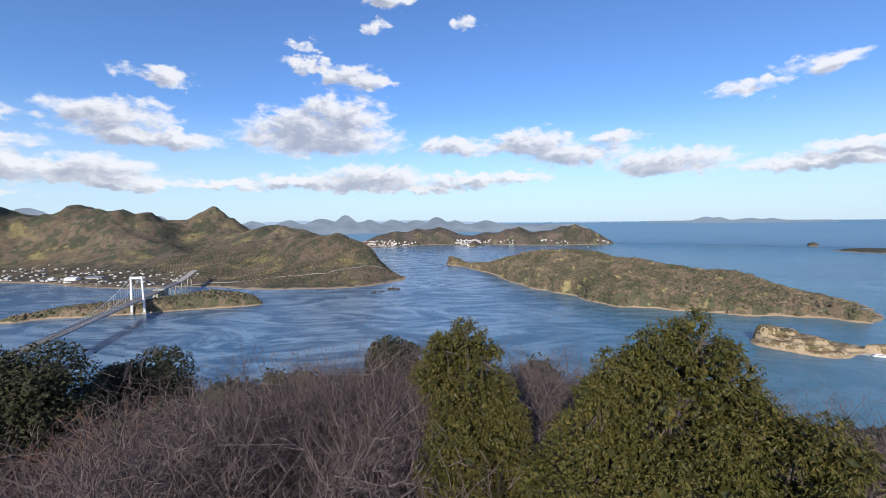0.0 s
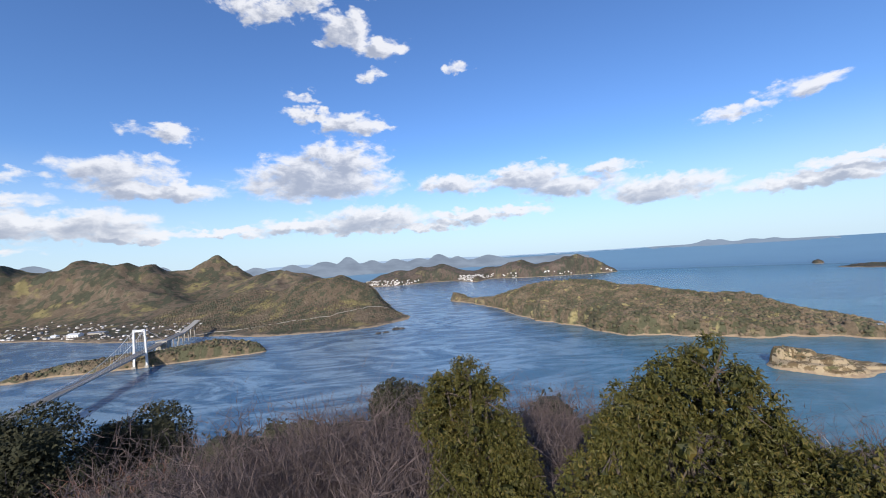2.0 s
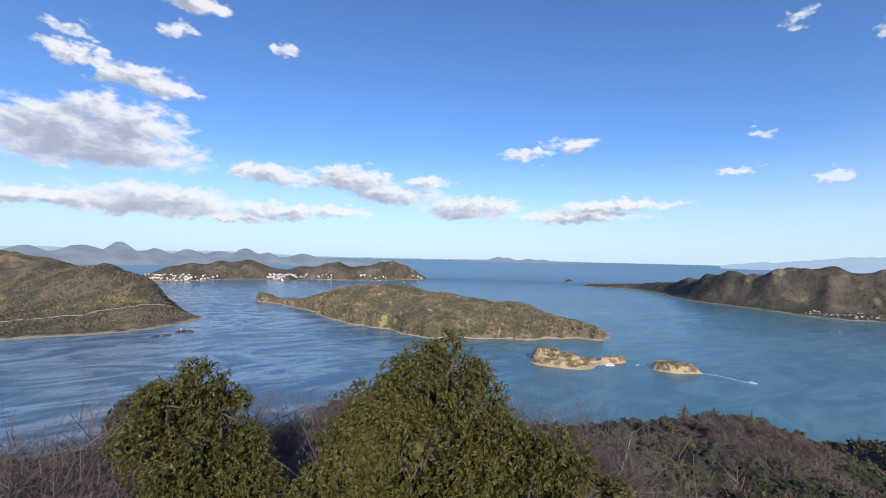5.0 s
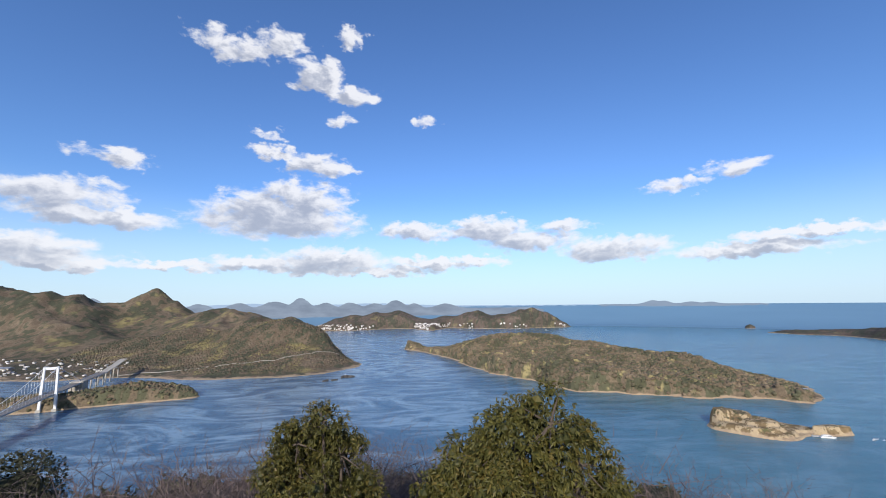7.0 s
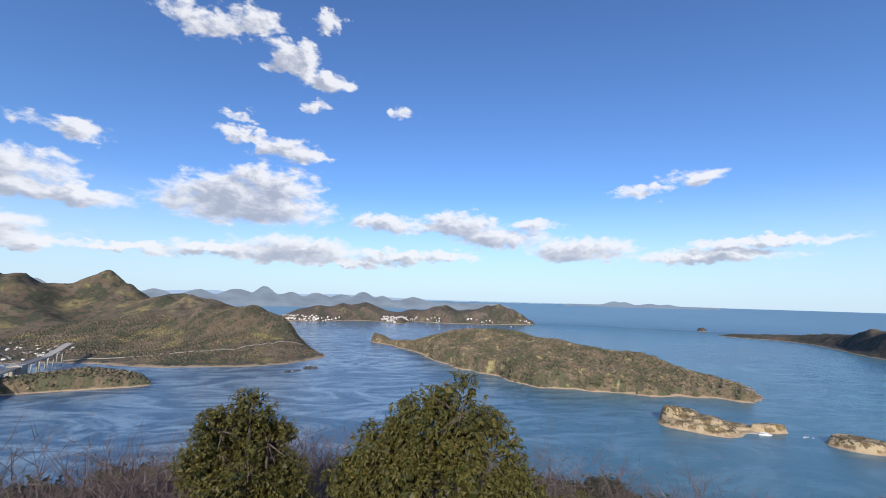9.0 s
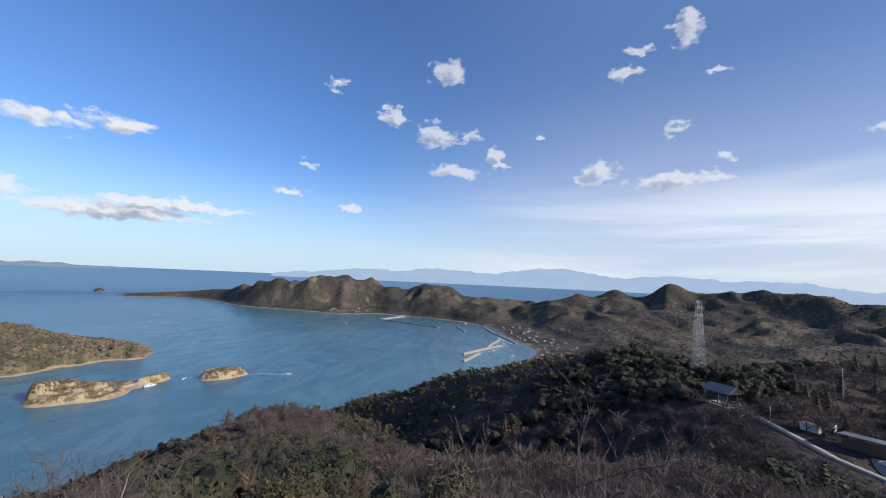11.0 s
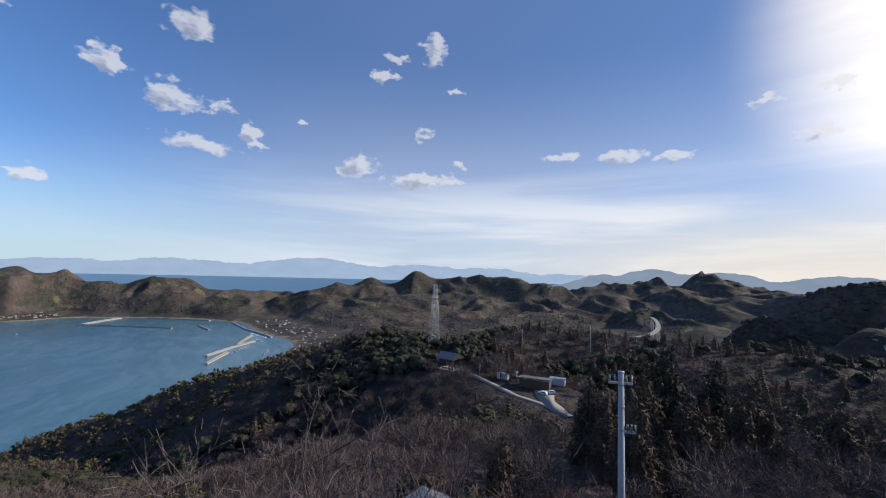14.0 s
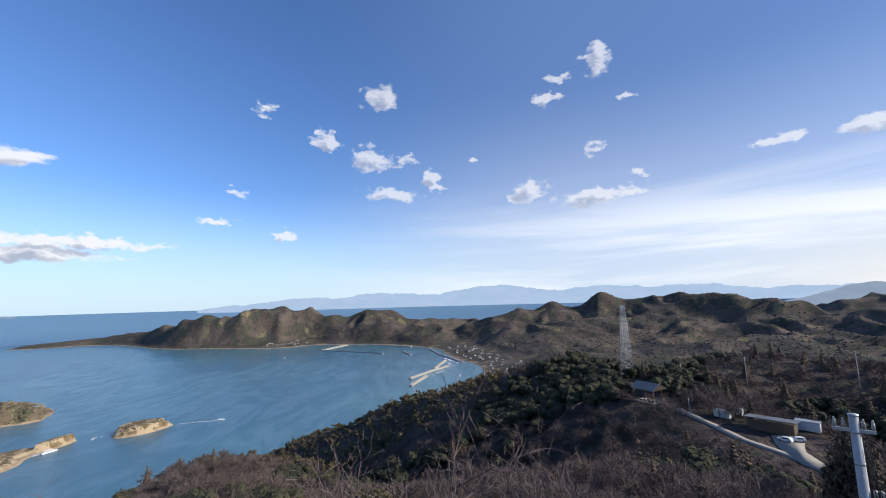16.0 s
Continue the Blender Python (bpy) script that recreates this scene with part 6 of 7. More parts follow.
def hill_village():
    """Roofs packed on the bench of the southern ridge, among them long pale sheds and one red-roofed hall."""
    rs = np.random.RandomState(57)
    label = "pale-roofed house on the southern ridge"
    kinds = [house_kind(12, 8, 4.6, True, label, "houses on the southern ridge"), house_kind(16, 9, 4.0, False, label, "houses on the southern ridge")]
    for k in range(44):
        b, r = rs.uniform(161.8, 171.5), rs.uniform(688, 750)
        x, y = r * math.sin(radians(b)), r * math.cos(radians(b))
        m = pose(x, y, foot(x, y), 0, 0, rs.normal() * 25 - 12) @ Matrix.Scale(0.48 + 0.3 * rs.rand(), 4)
        if k < 2:
            kinds[k].matrix_world = m
        else:
            copy_thing(kinds[k % 2], m)
    for b, r, l, w, h, mat, label in ((163.3, 742, 20, 9, 3.2, mat_white, "long pale shed with a white metal roof"), (164.8, 735, 17, 8, 3.0, mat_steel, "grey metal-roofed shed on the ridge"), (168.6, 745, 22, 11, 6, mat_red, "red-roofed hall among the houses"), (166.4, 748, 15, 7, 3, mat_white, "low white-roofed shed on the ridge")):
        x, y = r * math.sin(radians(b)), r * math.cos(radians(b))
        ob = thing("shed", (x, y, foot(x, y)), label, "shed", turn=-14)
        block("wall", ob, mat_concrete if mat is not mat_red else mat_red, (0, 0, h / 2 - 1), (l, w, h + 2))
        bm = bmesh.new()
        v = [bm.verts.new(p) for p in ((-l / 2 - 0.6, -w / 2 - 0.6, h), (l / 2 + 0.6, -w / 2 - 0.6, h), (l / 2 + 0.6, w / 2 + 0.6, h), (-l / 2 - 0.6, w / 2 + 0.6, h), (-l / 2 - 0.6, 0, h + w * 0.2), (l / 2 + 0.6, 0, h + w * 0.2))]
        for f in ((0, 1, 5, 4), (1, 2, 5), (2, 3, 4, 5), (3, 0, 4), (3, 2, 1, 0)):
            bm.faces.new([v[k] for k in f])
        part("roof", bm, mat, ob)
        for q in (-0.3, 0.0, 0.3):
            block("door", ob, mat_grey_concrete, (q * l, w / 2 + 0.05, h * 0.35), (l * 0.12, 0.1, h * 0.6))


hill_village()


def viaduct():
    """A motorway that swings across the inland valley on piers."""
    pts = [(1010, -1315, 104), (955, -1270, 98), (880, -1180, 86), (842, -1090, 74), (850, -1010, 66)]
    fine_ = []
    for k in range(len(pts) - 1):
        p0, p1, p2, p3 = (Vector(pts[max(0, min(len(pts) - 1, k + o))]) for o in (-1, 0, 1, 2))
        for f in (0, 0.2, 0.4, 0.6, 0.8):
            fine_.append(0.5 * (2 * p1 + (p2 - p0) * f + (2 * p0 - 5 * p1 + 4 * p2 - p3) * f ** 2 + (3 * p1 - p0 - 3 * p2 + p3) * f ** 3))
    ob = thing("viaduct", (0, 0, 0), "pale concrete motorway viaduct curving over the valley", "viaduct")
    bm = bmesh.new()
    rows_ = []
    for k, p in enumerate(fine_):
        d = fine_[min(k + 1, len(fine_) - 1)] - fine_[max(k - 1, 0)]
        n = Vector((-d.y, d.x, 0)).normalized() * 6.5
        rows_.append([bm.verts.new(q) for q in (p - n - Vector((0, 0, 2)), p - n + Vector((0, 0, 1)), p - n * 0.95, p + n * 0.95, p + n + Vector((0, 0, 1)), p + n - Vector((0, 0, 2)))])
    for a, b in zip(rows_, rows_[1:]):
        for q in range(6):
            bm.faces.new((a[q], a[(q + 1) % 6], b[(q + 1) % 6], b[q]))
    part("deck", bm, mat_concrete, ob)
    for p in fine_[::2]:
        z = foot(p.x, p.y)
        if z < p.z - 4:
            rod("pier", ob, mat_concrete, (p.x, p.y, z - 2), (p.x, p.y, p.z - 1.9), 2.2, 1.8, 8)


viaduct()
for line in ([(205, -905), (222, -915), (236, -905), (246, -900), (258, -905)], [(196, -975), (200, -990), (186, -1008)]):
    ribbon("road", line, 7.0, mat_track, "pale winding hill road on the southern ridge", "road", lambda x, y: foot(x, y) + 3.5, 0.5)


ribbon("road", [(-965, 1500), (-915, 1533), (-700, 1536), (-560, 1548), (-478, 1560), (-345, 1654), (-268, 1701)], 7.0, mat_track, "pale coast road cut into the headland", "road", lambda x, y: hak_bare(x, y) + 1.5, 0.4)
# ---------- foreground thicket of bare trees ----------
for k, (az_, r_, el_, turn_) in enumerate((
        (-49, 7.5, -25, 10), (-44, 9.5, -23, 60), (-36, 7.0, -24, 120), (-31, 10, -20.5, 200), (-28, 12, -17.8, 20), (-24, 9, -19.0, 75), (-20.5, 12.5, -18.6, 310),
        (-17, 9.5, -19, 150), (-14, 13, -17.6, 250), (-11.5, 9, -19.5, 40), (-9, 14, -18.3, 95), (-7, 10.5, -20, 180), (-4, 13, -19, 330), (-2, 16, -18.5, 15),
        (8, 15, -18, 55), (11, 17, -16.4, 210), (14, 18, -16.8, 100), (16, 22, -17.5, 275), (18, 20, -19, 30), (38, 15, -20, 300), (42, 13, -20.5, 20), (46, 16, -20.5, 95),
        (50, 14, -22, 170), (54, 17, -22.5, 220), (58, 20, -23, 310), (36, 20, -20, 45), (-40, 14, -20.5, 80), (-47, 16, -19.5, 140), (-53, 12, -21, 230), (-33, 16, -20, 5),
        (96, 14, -24.5, 10), (100.5, 12, -20.5, 70), (104.8, 15, -17.5, 140), (108, 13, -22, 200), (92, 17, -26, 250), (125, 13, -26.5, 60), (129, 16, -26, 100), (136, 14, -25.8, 20), (144, 15, -27, 300), (152, 15, -26, 210),
        (-25, 16, -18.5, 190), (-10, 18, -18, 290), (-19, 17, -18.8, 120), (-5, 20, -18.5, 230), (-22, 21, -18.8, 340))):
    bare_at(k, az_, r_, el_, turn_)
for k, (az_, r_) in enumerate(((-60, 30), (150, 30), (60, 34))):
    x_, y_ = r_ * math.sin(radians(az_)), r_ * math.cos(radians(az_))
    BARE[k].matrix_world = pose(x_, y_, foot(x_, y_), 0, 0, 40 * k)


# tall bare saplings that reach up in front of the slope
for k, (az_, r_, top_, turn_) in enumerate(((102.5, 9.5, -11.8, 35), (98.0, 8.5, -23.0, 160), (107.5, 10.5, -17.5, 250), (131.0, 9.5, -24.0, 80), (127.0, 10.5, -25.0, 300))):
    x_, y_ = 3.3 + r_ * math.sin(radians(az_)), 0.4 + r_ * math.cos(radians(az_))
    z_ = foot(x_, y_)
    copy_thing(BARE[k % 3], pose(x_, y_, z_, 0, 0, turn_) @ Matrix.Scale((234.5 + r_ * math.tan(radians(top_)) - z_) / TALL[k % 3], 4))


def underwood():
    """Brush and dry shrubs that cover the slope under the lookout."""
    rs = np.random.RandomState(61)
    bare_, russet_, green_ = [], [], []
    many = 2100
    rr, aa = 4.5 + 34 * rs.rand(many) ** 0.8, rs.uniform(-70, 172, many)
    xx, yy = rr * np.sin(np.radians(aa)), rr * np.cos(np.radians(aa))
    zz = home_bare(xx, yy)[0]
    for r, az_, x, y, z in zip(rr, aa, xx, yy, zz):
        if math.hypot(x - 15.5, y + 6.0) < 4.4 or (az_ > 100 and az_ < 125 and r < 13):
            continue
        h = 1.5 + 2.6 * rs.rand()
        top = EYE - r * math.tan(radians(20.0 if az_ < 30 else 24))
        h = min(h * 1.2, top - z)
        if h < 0.6:
            continue
        u = rs.rand()
        (russet_ if (u < 0.12 or (-46 < az_ < -32 and u < 0.5)) else green_ if u > 0.93 else bare_).append((x, y, z - 0.2, h, 1.0 + 0.5 * rs.rand()))
    t = lambda f, n, **kw: [f(np.random.RandomState(300 + i), **kw) for i in range(n)]
    plant("brushwood", t(sapling_crown, 6, limbs=8, side=5), bare_, mat_brush, "tangled leafless grey-violet brush on the slope", "brush", 62)
    plant("dry_shrubs", t(bare_crown, 4, limbs=16, twigs=220, width=0.008), russet_, mat_russet, "russet dry shrubs among the bare brush", "shrubs", 63)
    plant("green_shrubs", t(round_crown, 4, count=400, size=0.045), green_, mat_evergreen, "small dark evergreen shrubs in the brush", "shrubs", 64)


underwood()


def thicket():
    """Dense leafless saplings that rise as one grey-violet mass below the lookout."""
    rs = np.random.RandomState(66)
    places = []
    for az0, az1, top0, count, r0 in ((-33, 4, -19.6, 330, 13), (-56, -33, -22.0, 90, 12), (4, 28, -18.8, 140, 15), (34, 48, -19.5, 90, 16), (86, 112, -25.5, 90, 12), (122, 160, -27.0, 110, 12)):
        for _ in range(count):
            az_, r = rs.uniform(az0, az1), r0 + 12 * rs.rand()
            x, y = r * math.sin(radians(az_)), r * math.cos(radians(az_))
            if math.hypot(x - 15.5, y + 6.0) < 5:
                continue
            z = foot(x, y)
            h = min(9.0, EYE + r * math.tan(radians(top0 - 5.0 * rs.rand() ** 1.5)) - z)
            if h > 1.2:
                places.append((x, y, z - 0.2, h, 1.0 + 0.5 * rs.rand()))
    t = [sapling_crown(np.random.RandomState(340 + i)) for i in range(6)]
    plant("brushwood", t, places, mat_brush, "dense leafless grey-violet saplings on the slope", "brush", 67)


thicket()


def dense_tree(az_, r_, top_el, width, seed, label, mat=None, lobes=16):
    """A rounded evergreen, by bearing and distance, whose crown reaches the given elevation."""
    rs = np.random.RandomState(seed)
    x, y = r_ * math.sin(radians(az_)), r_ * math.cos(radians(az_))
    z = foot(x, y)
    top = EYE + r_ * math.tan(radians(top_el)) - z
    tree = thing("evergreen_tree", (x, y, z), label, "tree", "dark evergreens on the slope")
    bm = bmesh.new()
    tube(bm, (0, 0, -0.5), (0, 0, top * 0.7), 0.28, 0.12, 8)
    ls = [(0, 0, top - width * 0.45, width * 0.42), (0, 0, top - width * 0.8, width * 0.42)]
    for k in range(lobes):
        a, d = rs.rand() * 6.283, width * (0.22 + 0.22 * rs.rand())
        ls.append((math.cos(a) * d, math.sin(a) * d, top - width * (0.28 + 1.25 * rs.rand()), width * (0.15 + 0.10 * rs.rand())))
    for lx, ly, lz, lr in ls:
        tube(bm, (0, 0, top * 0.45), (lx, ly, lz), 0.09, 0.03, 5)
    part("trunk", bm, mat_bark, tree, "", True)
    tri = np.concatenate([cloud_of_leaves(rs, ls, 14000, 0.12, 0.3), hull(rs, ls, 0.6)])
    co = tri.reshape(-1, 3)
    link_mesh("crown", co, np.arange(len(co)).reshape(-1, 3), mat or mat_evergreen, np.repeat(rs.rand(len(tri)) * 0.6, 3), False, tree)
    return tree


dense_tree(-61.5, 36, -11.5, 6.0, 76, "dark evergreen tree on the slope")
dense_tree(-55.5, 34, -10.4, 6.6, 75, "dark evergreen tree with a green-gold top")
dense_tree(-50.5, 35, -11.4, 5.6, 71, "dark evergreen tree with dense rounded crown")
dense_tree(-46.0, 33, -11.8, 5.4, 72, "dark evergreen tree with a bronzed top")
dense_tree(-40.0, 37, -15.2, 4.2, 73, "dark rounded evergreen above the brush")
dense_tree(-36.3, 36, -14.2, 5.0, 74, "dark rounded evergreen above the brush")
dense_tree(-8.4, 27, -16.3, 3.6, 77, "domed dark evergreen rising from bare brush")
dense_tree(64.0, 26, -23.5, 4.2, 78, "yellow-green evergreen bush on the slope", mat_reed)
dense_tree(84.0, 30, -22.5, 4.0, 79, "yellow-green evergreen bush on the slope", mat_reed)


def cedar(az_, r_, top_el, spread, seed, mat):
    rs = np.random.RandomState(seed)
    x, y = r_ * math.sin(radians(az_)), r_ * math.cos(radians(az_))
    z = foot(x, y)
    h = EYE + r_ * math.tan(radians(top_el)) - z
    tree = thing("cedar_tree", (x, y, z), "tall cedar with drooping bronze-green sprays", "tree", "cedars below the lookout")
    bm = bmesh.new()
    tube(bm, (0, 0, -0.5), (0, 0, h * 0.96), 0.22, 0.03, 8)
    part("trunk", bm, mat_bark, tree, "", True)
    tri = cone_crown(rs, 6500, 0.030) * (h * spread, h * spread, h)
    co = tri.reshape(-1, 3)
    link_mesh("crown", co, np.arange(len(co)).reshape(-1, 3), mat, np.repeat(rs.rand(len(tri)), 3), False, tree)


for az_, r_, el_, sp_, seed_, green_ in ((121.5, 30, -19.0, 0.9, 1, False), (137.0, 34, -12.5, 0.9, 2, False), (141.5, 52, -6.6, 0.75, 3, True), (139.0, 44, -10.5, 0.9, 4, False), (145.5, 46, -13, 0.9, 5, False),
                                    (148.5, 50, -11.2, 0.8, 6, False), (151.0, 40, -15, 1.0, 7, False), (135.0, 46, -13.5, 0.9, 8, False), (154.0, 55, -10.5, 0.9, 9, True), (160.0, 52, -11.5, 0.9, 10, False), (58.5, 38, -21.3, 0.9, 11, False),
                                    (133.2, 48, -11.5, 0.95, 12, False), (134.8, 40, -15.0, 1.0, 13, False), (138.0, 60, -8.6, 0.8, 14, False), (143.5, 44, -12.0, 1.0, 15, False),
                                    (147.0, 62, -8.9, 0.85, 16, True), (150.0, 57, -10.2, 0.9, 17, False), (153.0, 46, -13.2, 1.0, 18, False), (157.0, 60, -10.4, 0.9, 19, False), (141.0, 37, -17.0, 1.1, 20, False)):
    cedar(az_, r_, el_, sp_, seed_, mat_evergreen if green_ else mat_conifer)


def snag(az_, r_, top_el, seed):
    """A dead, bleached stem with a few stubs."""
    rs = np.random.RandomState(seed)
    x, y = r_ * math.sin(radians(az_)), r_ * math.cos(radians(az_))
    z = foot(x, y)
    h = EYE + r_ * math.tan(radians(top_el)) - z
    tree = thing("dead_tree", (x, y, z), "bleached leafless dead tree on the slope", "tree")
    bm = bmesh.new()
    p = Vector((0, 0, -0.3))
    for k in range(6):
        e = p + Vector((rs.normal() * 0.12, rs.normal() * 0.12, (h + 0.3) / 6))
        tube(bm, p, e, 0.10 * (1 - k / 7), 0.10 * (1 - (k + 1) / 7), 6)
        if k > 2:
            tube(bm, e, e + Vector((rs.normal() * 0.5, rs.normal() * 0.5, 0.4)), 0.03, 0.008, 4)
        p = e
    part("stem", bm, mat_concrete, tree, "", True)


snag(47.5, 24, -20.6, 1)
snag(42.5, 25, -20.8, 2)


# ---------- far port town, works and craft ----------
def far_town():
    """White port town along the far coast, too small to tell house from house."""
    rs = np.random.RandomState(81)
    bm = bmesh.new()
    line = [(-870, 3775), (-479, 3660), (-262, 3862), (36, 3892), (190, 3570)]
    spots_ = along(line, 330, 75, 82, 1) + along([(300, 3700), (330, 3770), (440, 3900), (600, 3705)], 230, 230, 83, 1) + along([(-479, 2560), (-600, 3000), (-700, 3400)], 60, 60, 84, 1) + along([(-2250, 1820), (-1880, 1670), (-1610, 1620), (-1380, 1530), (-1150, 1465), (-1000, 1510)], 110, 300, 86, 1) + along([(820, 3655), (1042, 3615), (1480, 3675)], 60, 40, 85, 1)
    for x, y in spots_:
        z = far_bare(x, y) if y > 3520 else hak_bare(x, y)
        if z < 0.5 or z > 48:
            continue
        if y < 2450 and z > 20:
            continue
        if y < 2450:
            box(bm, (x, y, z + 1.2), (7 + 5 * rs.rand(), 6 + 3 * rs.rand(), 4 + 2 * rs.rand()), rs.rand() * 90)
            continue
        w, d, h = 8 + 9 * rs.rand(), 7 + 5 * rs.rand(), 4 + 4 * rs.rand() ** 2
        box(bm, (x, y, z + h / 2 - 3), (w, d, h + 6), rs.rand() * 90)
    ob = new("port_town", mesh_of(bm, "port_town", mat_town))
    tagged(ob, "small white buildings along the far ports and shores", "town", kind="stuff")


def town_material():
    m, n = material("white_port_buildings")
    chance = n.node("ShaderNodeNewGeometry").outputs["Random Per Island"]
    c = n.mix(chance, rgb(0.34, 0.31, 0.28), rgb(0.74, 0.73, 0.71))
    finish(n, c, 0.8)
    return m


mat_town = town_material()
far_town()
hall = thing("warehouse", (-265, 3885, 3), "tall white quayside warehouse at the far port", "warehouse")
block("body", hall, mat_white, (0, 0, 14), (36, 26, 30), 20, 0.5)
block("roof", hall, mat_steel, (0, 0, 29.6), (38, 28, 1.2), 20)


def works():
    for x, y, l, w, h, t, mat, label in ((-2420, 1850, 330, 60, 26, 8, mat_white, "long pale shipyard building hall by the water"), (-2640, 1870, 120, 50, 18, 10, mat_concrete, "low pale shipyard workshop by the quay"),
                                         (-1560, 1650, 46, 30, 12, 5, mat_white, "white gabled warehouse by the shore"), (-1655, 1660, 22, 18, 10, 5, mat_white, "small white warehouse by the shore"), (-1500, 1690, 70, 26, 9, 3, mat_concrete, "low pale factory shed near the beach")):
        ob = thing("warehouse", (x, y, 2.5), label, "warehouse", turn=t)
        block("body", ob, mat, (0, 0, h / 2), (l, w, h), 0, 0.3)
        bm = bmesh.new()
        v = [bm.verts.new(p) for p in ((-l / 2 - 1, -w / 2 - 1, h), (l / 2 + 1, -w / 2 - 1, h), (l / 2 + 1, w / 2 + 1, h), (-l / 2 - 1, w / 2 + 1, h), (-l / 2 - 1, 0, h + w * 0.16), (l / 2 + 1, 0, h + w * 0.16))]
        for f in ((0, 1, 5, 4), (1, 2, 5), (2, 3, 4, 5), (3, 0, 4), (3, 2, 1, 0)):
            bm.faces.new([v[k] for k in f])
        part("roof", bm, mat_steel if mat is mat_concrete else mat_white, ob)
        for k in range(4):
            block("door", ob, mat_grey_concrete, (-l * 0.36 + l * 0.24 * k, -w / 2 - 0.15, h * 0.3), (l * 0.08, 0.3, h * 0.6))
    for k, (x, y, h, lean) in enumerate(((-2700, 1765, 62, 20), (-2640, 1775, 70, -12), (-2610, 1790, 66, 8), (-2560, 1800, 78, 34), (-2760, 1770, 48, 26))):
        ob = thing("harbour_crane", (x, y, 2), "red-and-white jib crane at the shipyard", "crane", "shipyard cranes", turn=20 * k)
        for sx in (-1, 1):
            for sy in (-1, 1):
                rod("leg", ob, mat_steel, (sx * 5, sy * 5, 0), (sx * 2.5, sy * 2.5, h * 0.45), 0.8, sides=5)
        block("cab", ob, mat_white, (0, 0, h * 0.48), (8, 6, 5))
        tip = (math.sin(radians(lean)) * h * 0.6, 0, h * 0.5 + math.cos(radians(lean)) * h * 0.5)
        rod("jib", ob, mat_red, (0, 0, h * 0.5), tip, 1.1, 0.5, 5)
        rod("stay", ob, mat_steel, (-3, 0, h * 0.7), tip, 0.3, sides=4)
        rod("post", ob, mat_red, (-3, 0, h * 0.45), (-3, 0, h * 0.72), 0.8, sides=5)
    ship = thing("ship", (-2650, 1735, 0), "dark-hulled ship lying at the shipyard", "ship", turn=15)
    bm = bmesh.new()
    prism(bm, [(-55, -9), (35, -10), (58, 0), (35, 10), (-55, 9)], -1, 11)
    part("hull", bm, mat_rubber, ship)
    block("bridge_house", ship, mat_white, (-38, 0, 18), (16, 15, 14))
    block("funnel", ship, mat_red, (-48, 0, 26), (5, 5, 8))


works()
tw = thing("bridge_tower", (-3735, 2480, 40), "far white pylon of a cable-stayed bridge", "bridge tower")
rod("pylon", tw, mat_white, (0, 0, 0), (0, 0, 290), 11, 6, 6)


def motor_boat(x, y, length, turn, label, wake_len):
    ob = boat_mesh(length, mat_white)
    ob.name = "motor_boat"
    tagged(ob, label, "boat", "boats under way")
    ob.matrix_world = pose(x, y, 0, 0, 0, turn)
    if wake_len:
        bm = bmesh.new()
        rs = np.random.RandomState(int(length * 7))
        for k in range(int(wake_len / 3)):
            f = k * 3.0 / wake_len
            for _ in range(2):
                box(bm, (-length * 0.5 - k * 3 + rs.normal(), math.sin(k * 0.12) * f * 14 + rs.normal() * (0.7 + f * 3), 0.12), (2.5 + 2 * rs.rand(), 0.8 + rs.rand() * (1.4 - f), 0.1), rs.normal() * 20)
        wk = new("wake", mesh_of(bm, "wake", mat_foam))
        wk.matrix_world = pose(x, y, 0, 0, 0, turn)
        tagged(wk, "white broken foam trail on the sea", "wake", kind="stuff")


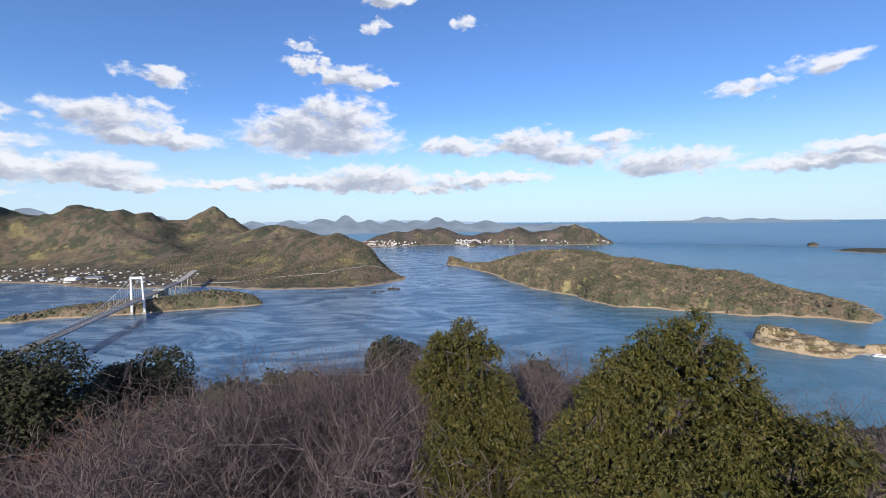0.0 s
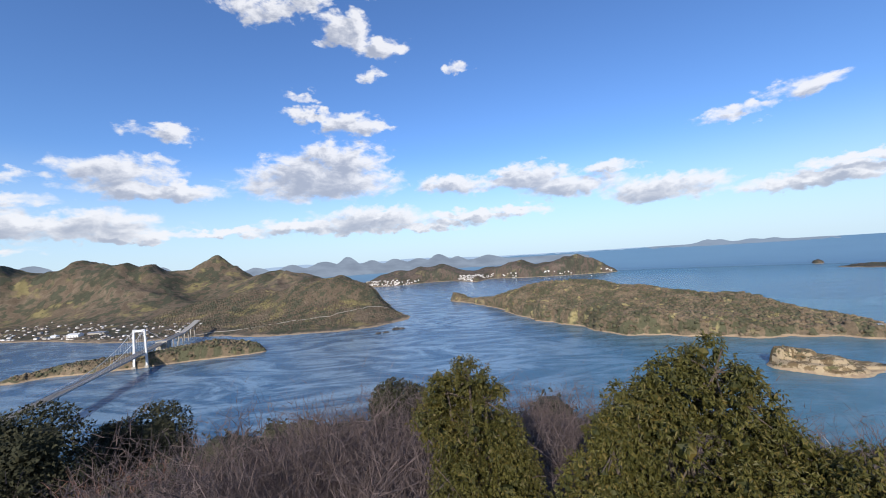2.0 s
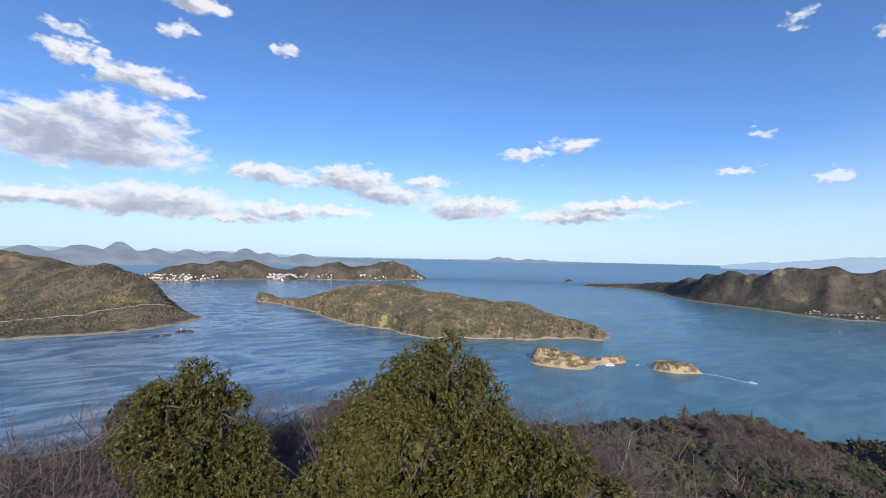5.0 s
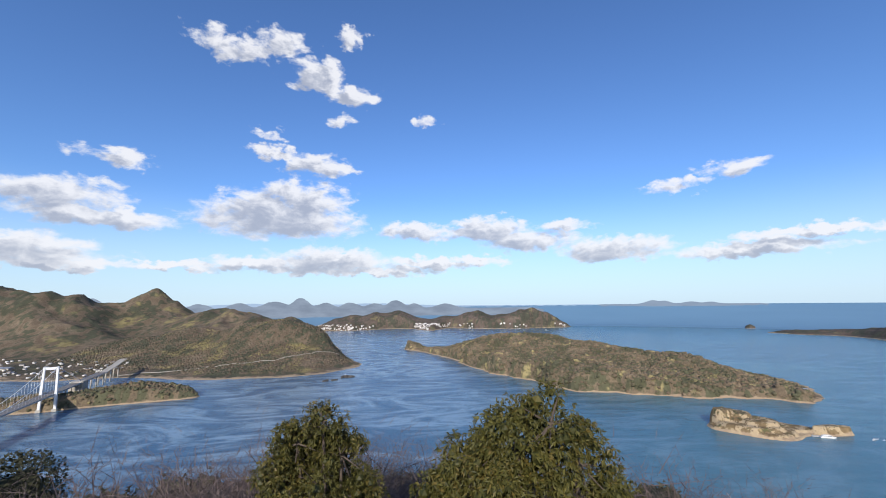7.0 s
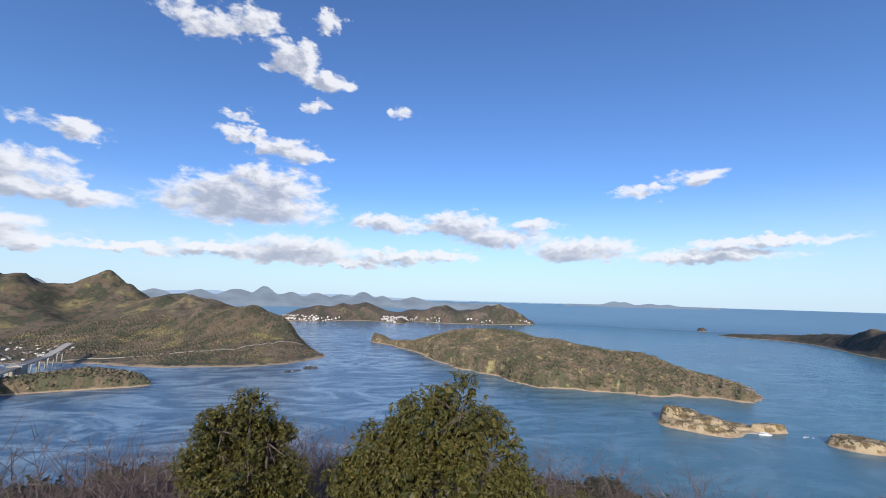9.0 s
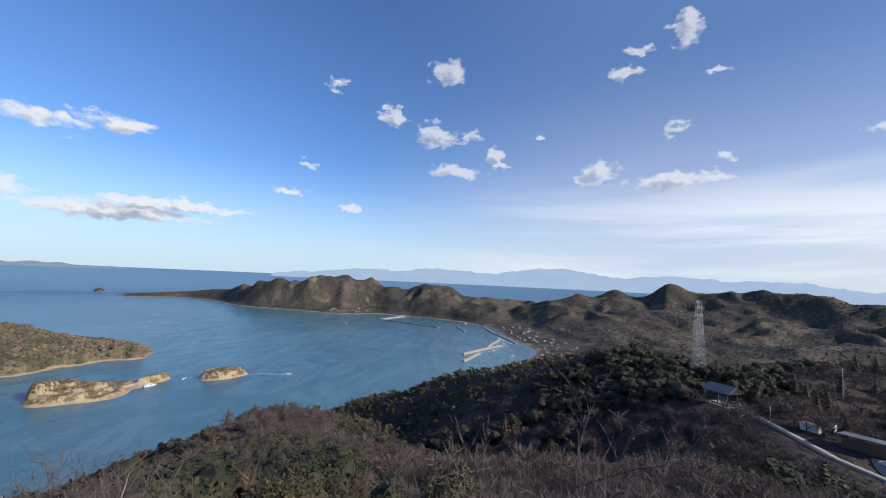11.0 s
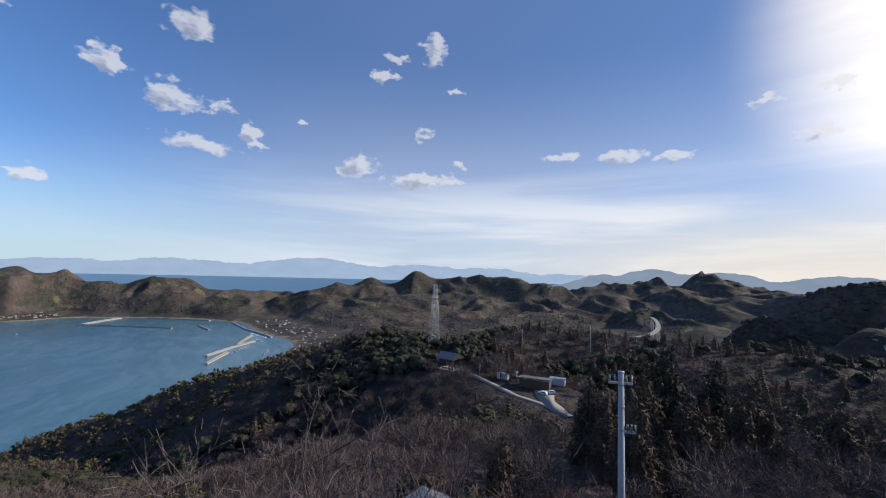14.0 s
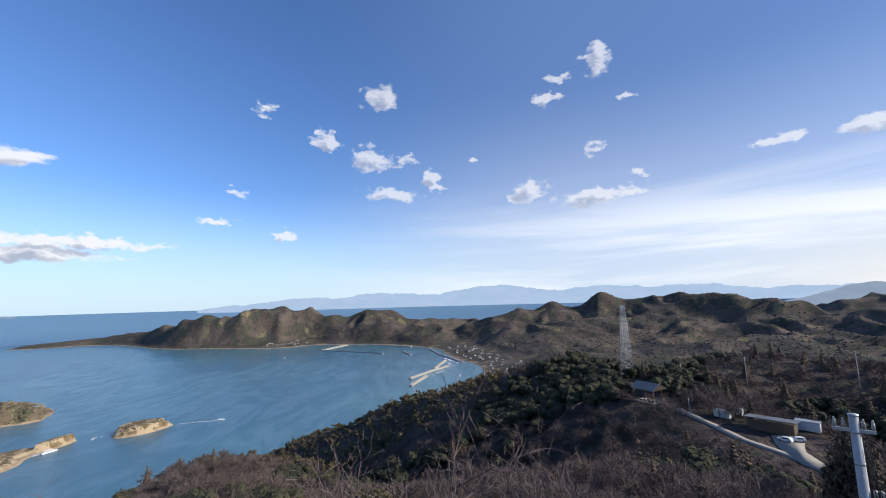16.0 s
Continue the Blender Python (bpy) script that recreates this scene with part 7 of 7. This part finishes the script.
mat_foam = plain("white_sea_foam", (0.75, 0.78, 0.80), 0.7, 0.0, 1.0, 0.2, 0.3)
motor_boat(881, 463, 14, -70, "white motor boat cutting across the strait", 85)
motor_boat(777, 640, 9, 200, "white speedboat beside the islets", 16)
motor_boat(1160, 3330, 16, 190, "white boat far out on the sea", 40)
motor_boat(1010, 3560, 12, 20, "small white boat far out on the sea", 30)
motor_boat(1840, 700, 10, 60, "small white boat in the bay", 0)
ferry = thing("ferry", (716, 660, 0), "white excursion boat at the islet pier", "boat", turn=-20)
bm = bmesh.new()
prism(bm, [(-11, -2.4), (7, -2.6), (12, 0), (7, 2.6), (-11, 2.4)], -0.4, 1.8)
part("hull", bm, mat_white, ferry)
block("cabin", ferry, mat_white, (-1.5, 0, 2.9), (14, 4.2, 2.2), 0, 0.1)
block("window", ferry, mat_glass, (-1.5, 0, 3.1), (12.5, 4.28, 0.8))
block("upper_deck", ferry, mat_white, (-2, 0, 4.4), (8, 3.4, 0.8), 0, 0.1)
pier = thing("jetty", (708, 668, 0), "grey floating jetty on the islet shore", "jetty", turn=-20)
block("pontoon", pier, mat_grey_concrete, (0, 0, 0.4), (22, 4, 1.6), 0, 0.1)
block("gangway", pier, mat_steel, (-8, 6, 1.6), (1.6, 12, 0.2))


mat_reef = plain("wet_black_reef", (0.05, 0.045, 0.04), 0.7, 0.0, 0.6, 0.5, 0.8)


def reef(x, y, seed, size, label, beacon):
    rs = np.random.RandomState(seed)
    ob = thing("sea_rock", (x, y, 0), label, "rock")
    for k in range(6):
        bm = bmesh.new()
        bmesh.ops.create_icosphere(bm, subdivisions=2, radius=1.0)
        for v in bm.verts:
            v.co *= 1 + 0.35 * (noise.noise(v.co * 1.7 + Vector((seed, k, 0))))
        s = size * (0.4 + 0.5 * rs.rand())
        bmesh.ops.transform(bm, verts=bm.verts, matrix=pose(rs.normal() * size * 0.9, rs.normal() * size * 0.35, 0.3, 0, 0, rs.rand() * 90) @ Matrix.Diagonal((s, s * 0.6, s * 0.5, 1)))
        part("boulder", bm, mat_reef, ob)
    if beacon:
        rod("beacon", ob, mat_white, (0, 0, 0), (0, 0, 11), 1.1, 0.7, 8, "white light beacon")


reef(-194, 1370, 4, 15, "dark reef with a small light beacon", True)
reef(-238, 1315, 5, 12, "low dark reef in the strait", False)
# small shrine buildings at the island's point
lodge = thing("lodge", (985, 955, over(big_height)(985, 955)), "white lodge on the island's rocky point", "house", turn=-30)
block("wall", lodge, mat_white, (0, 0, 2), (16, 8, 5))
block("roof", lodge, mat_steel, (0, 0, 4.8), (18, 10, 0.6))
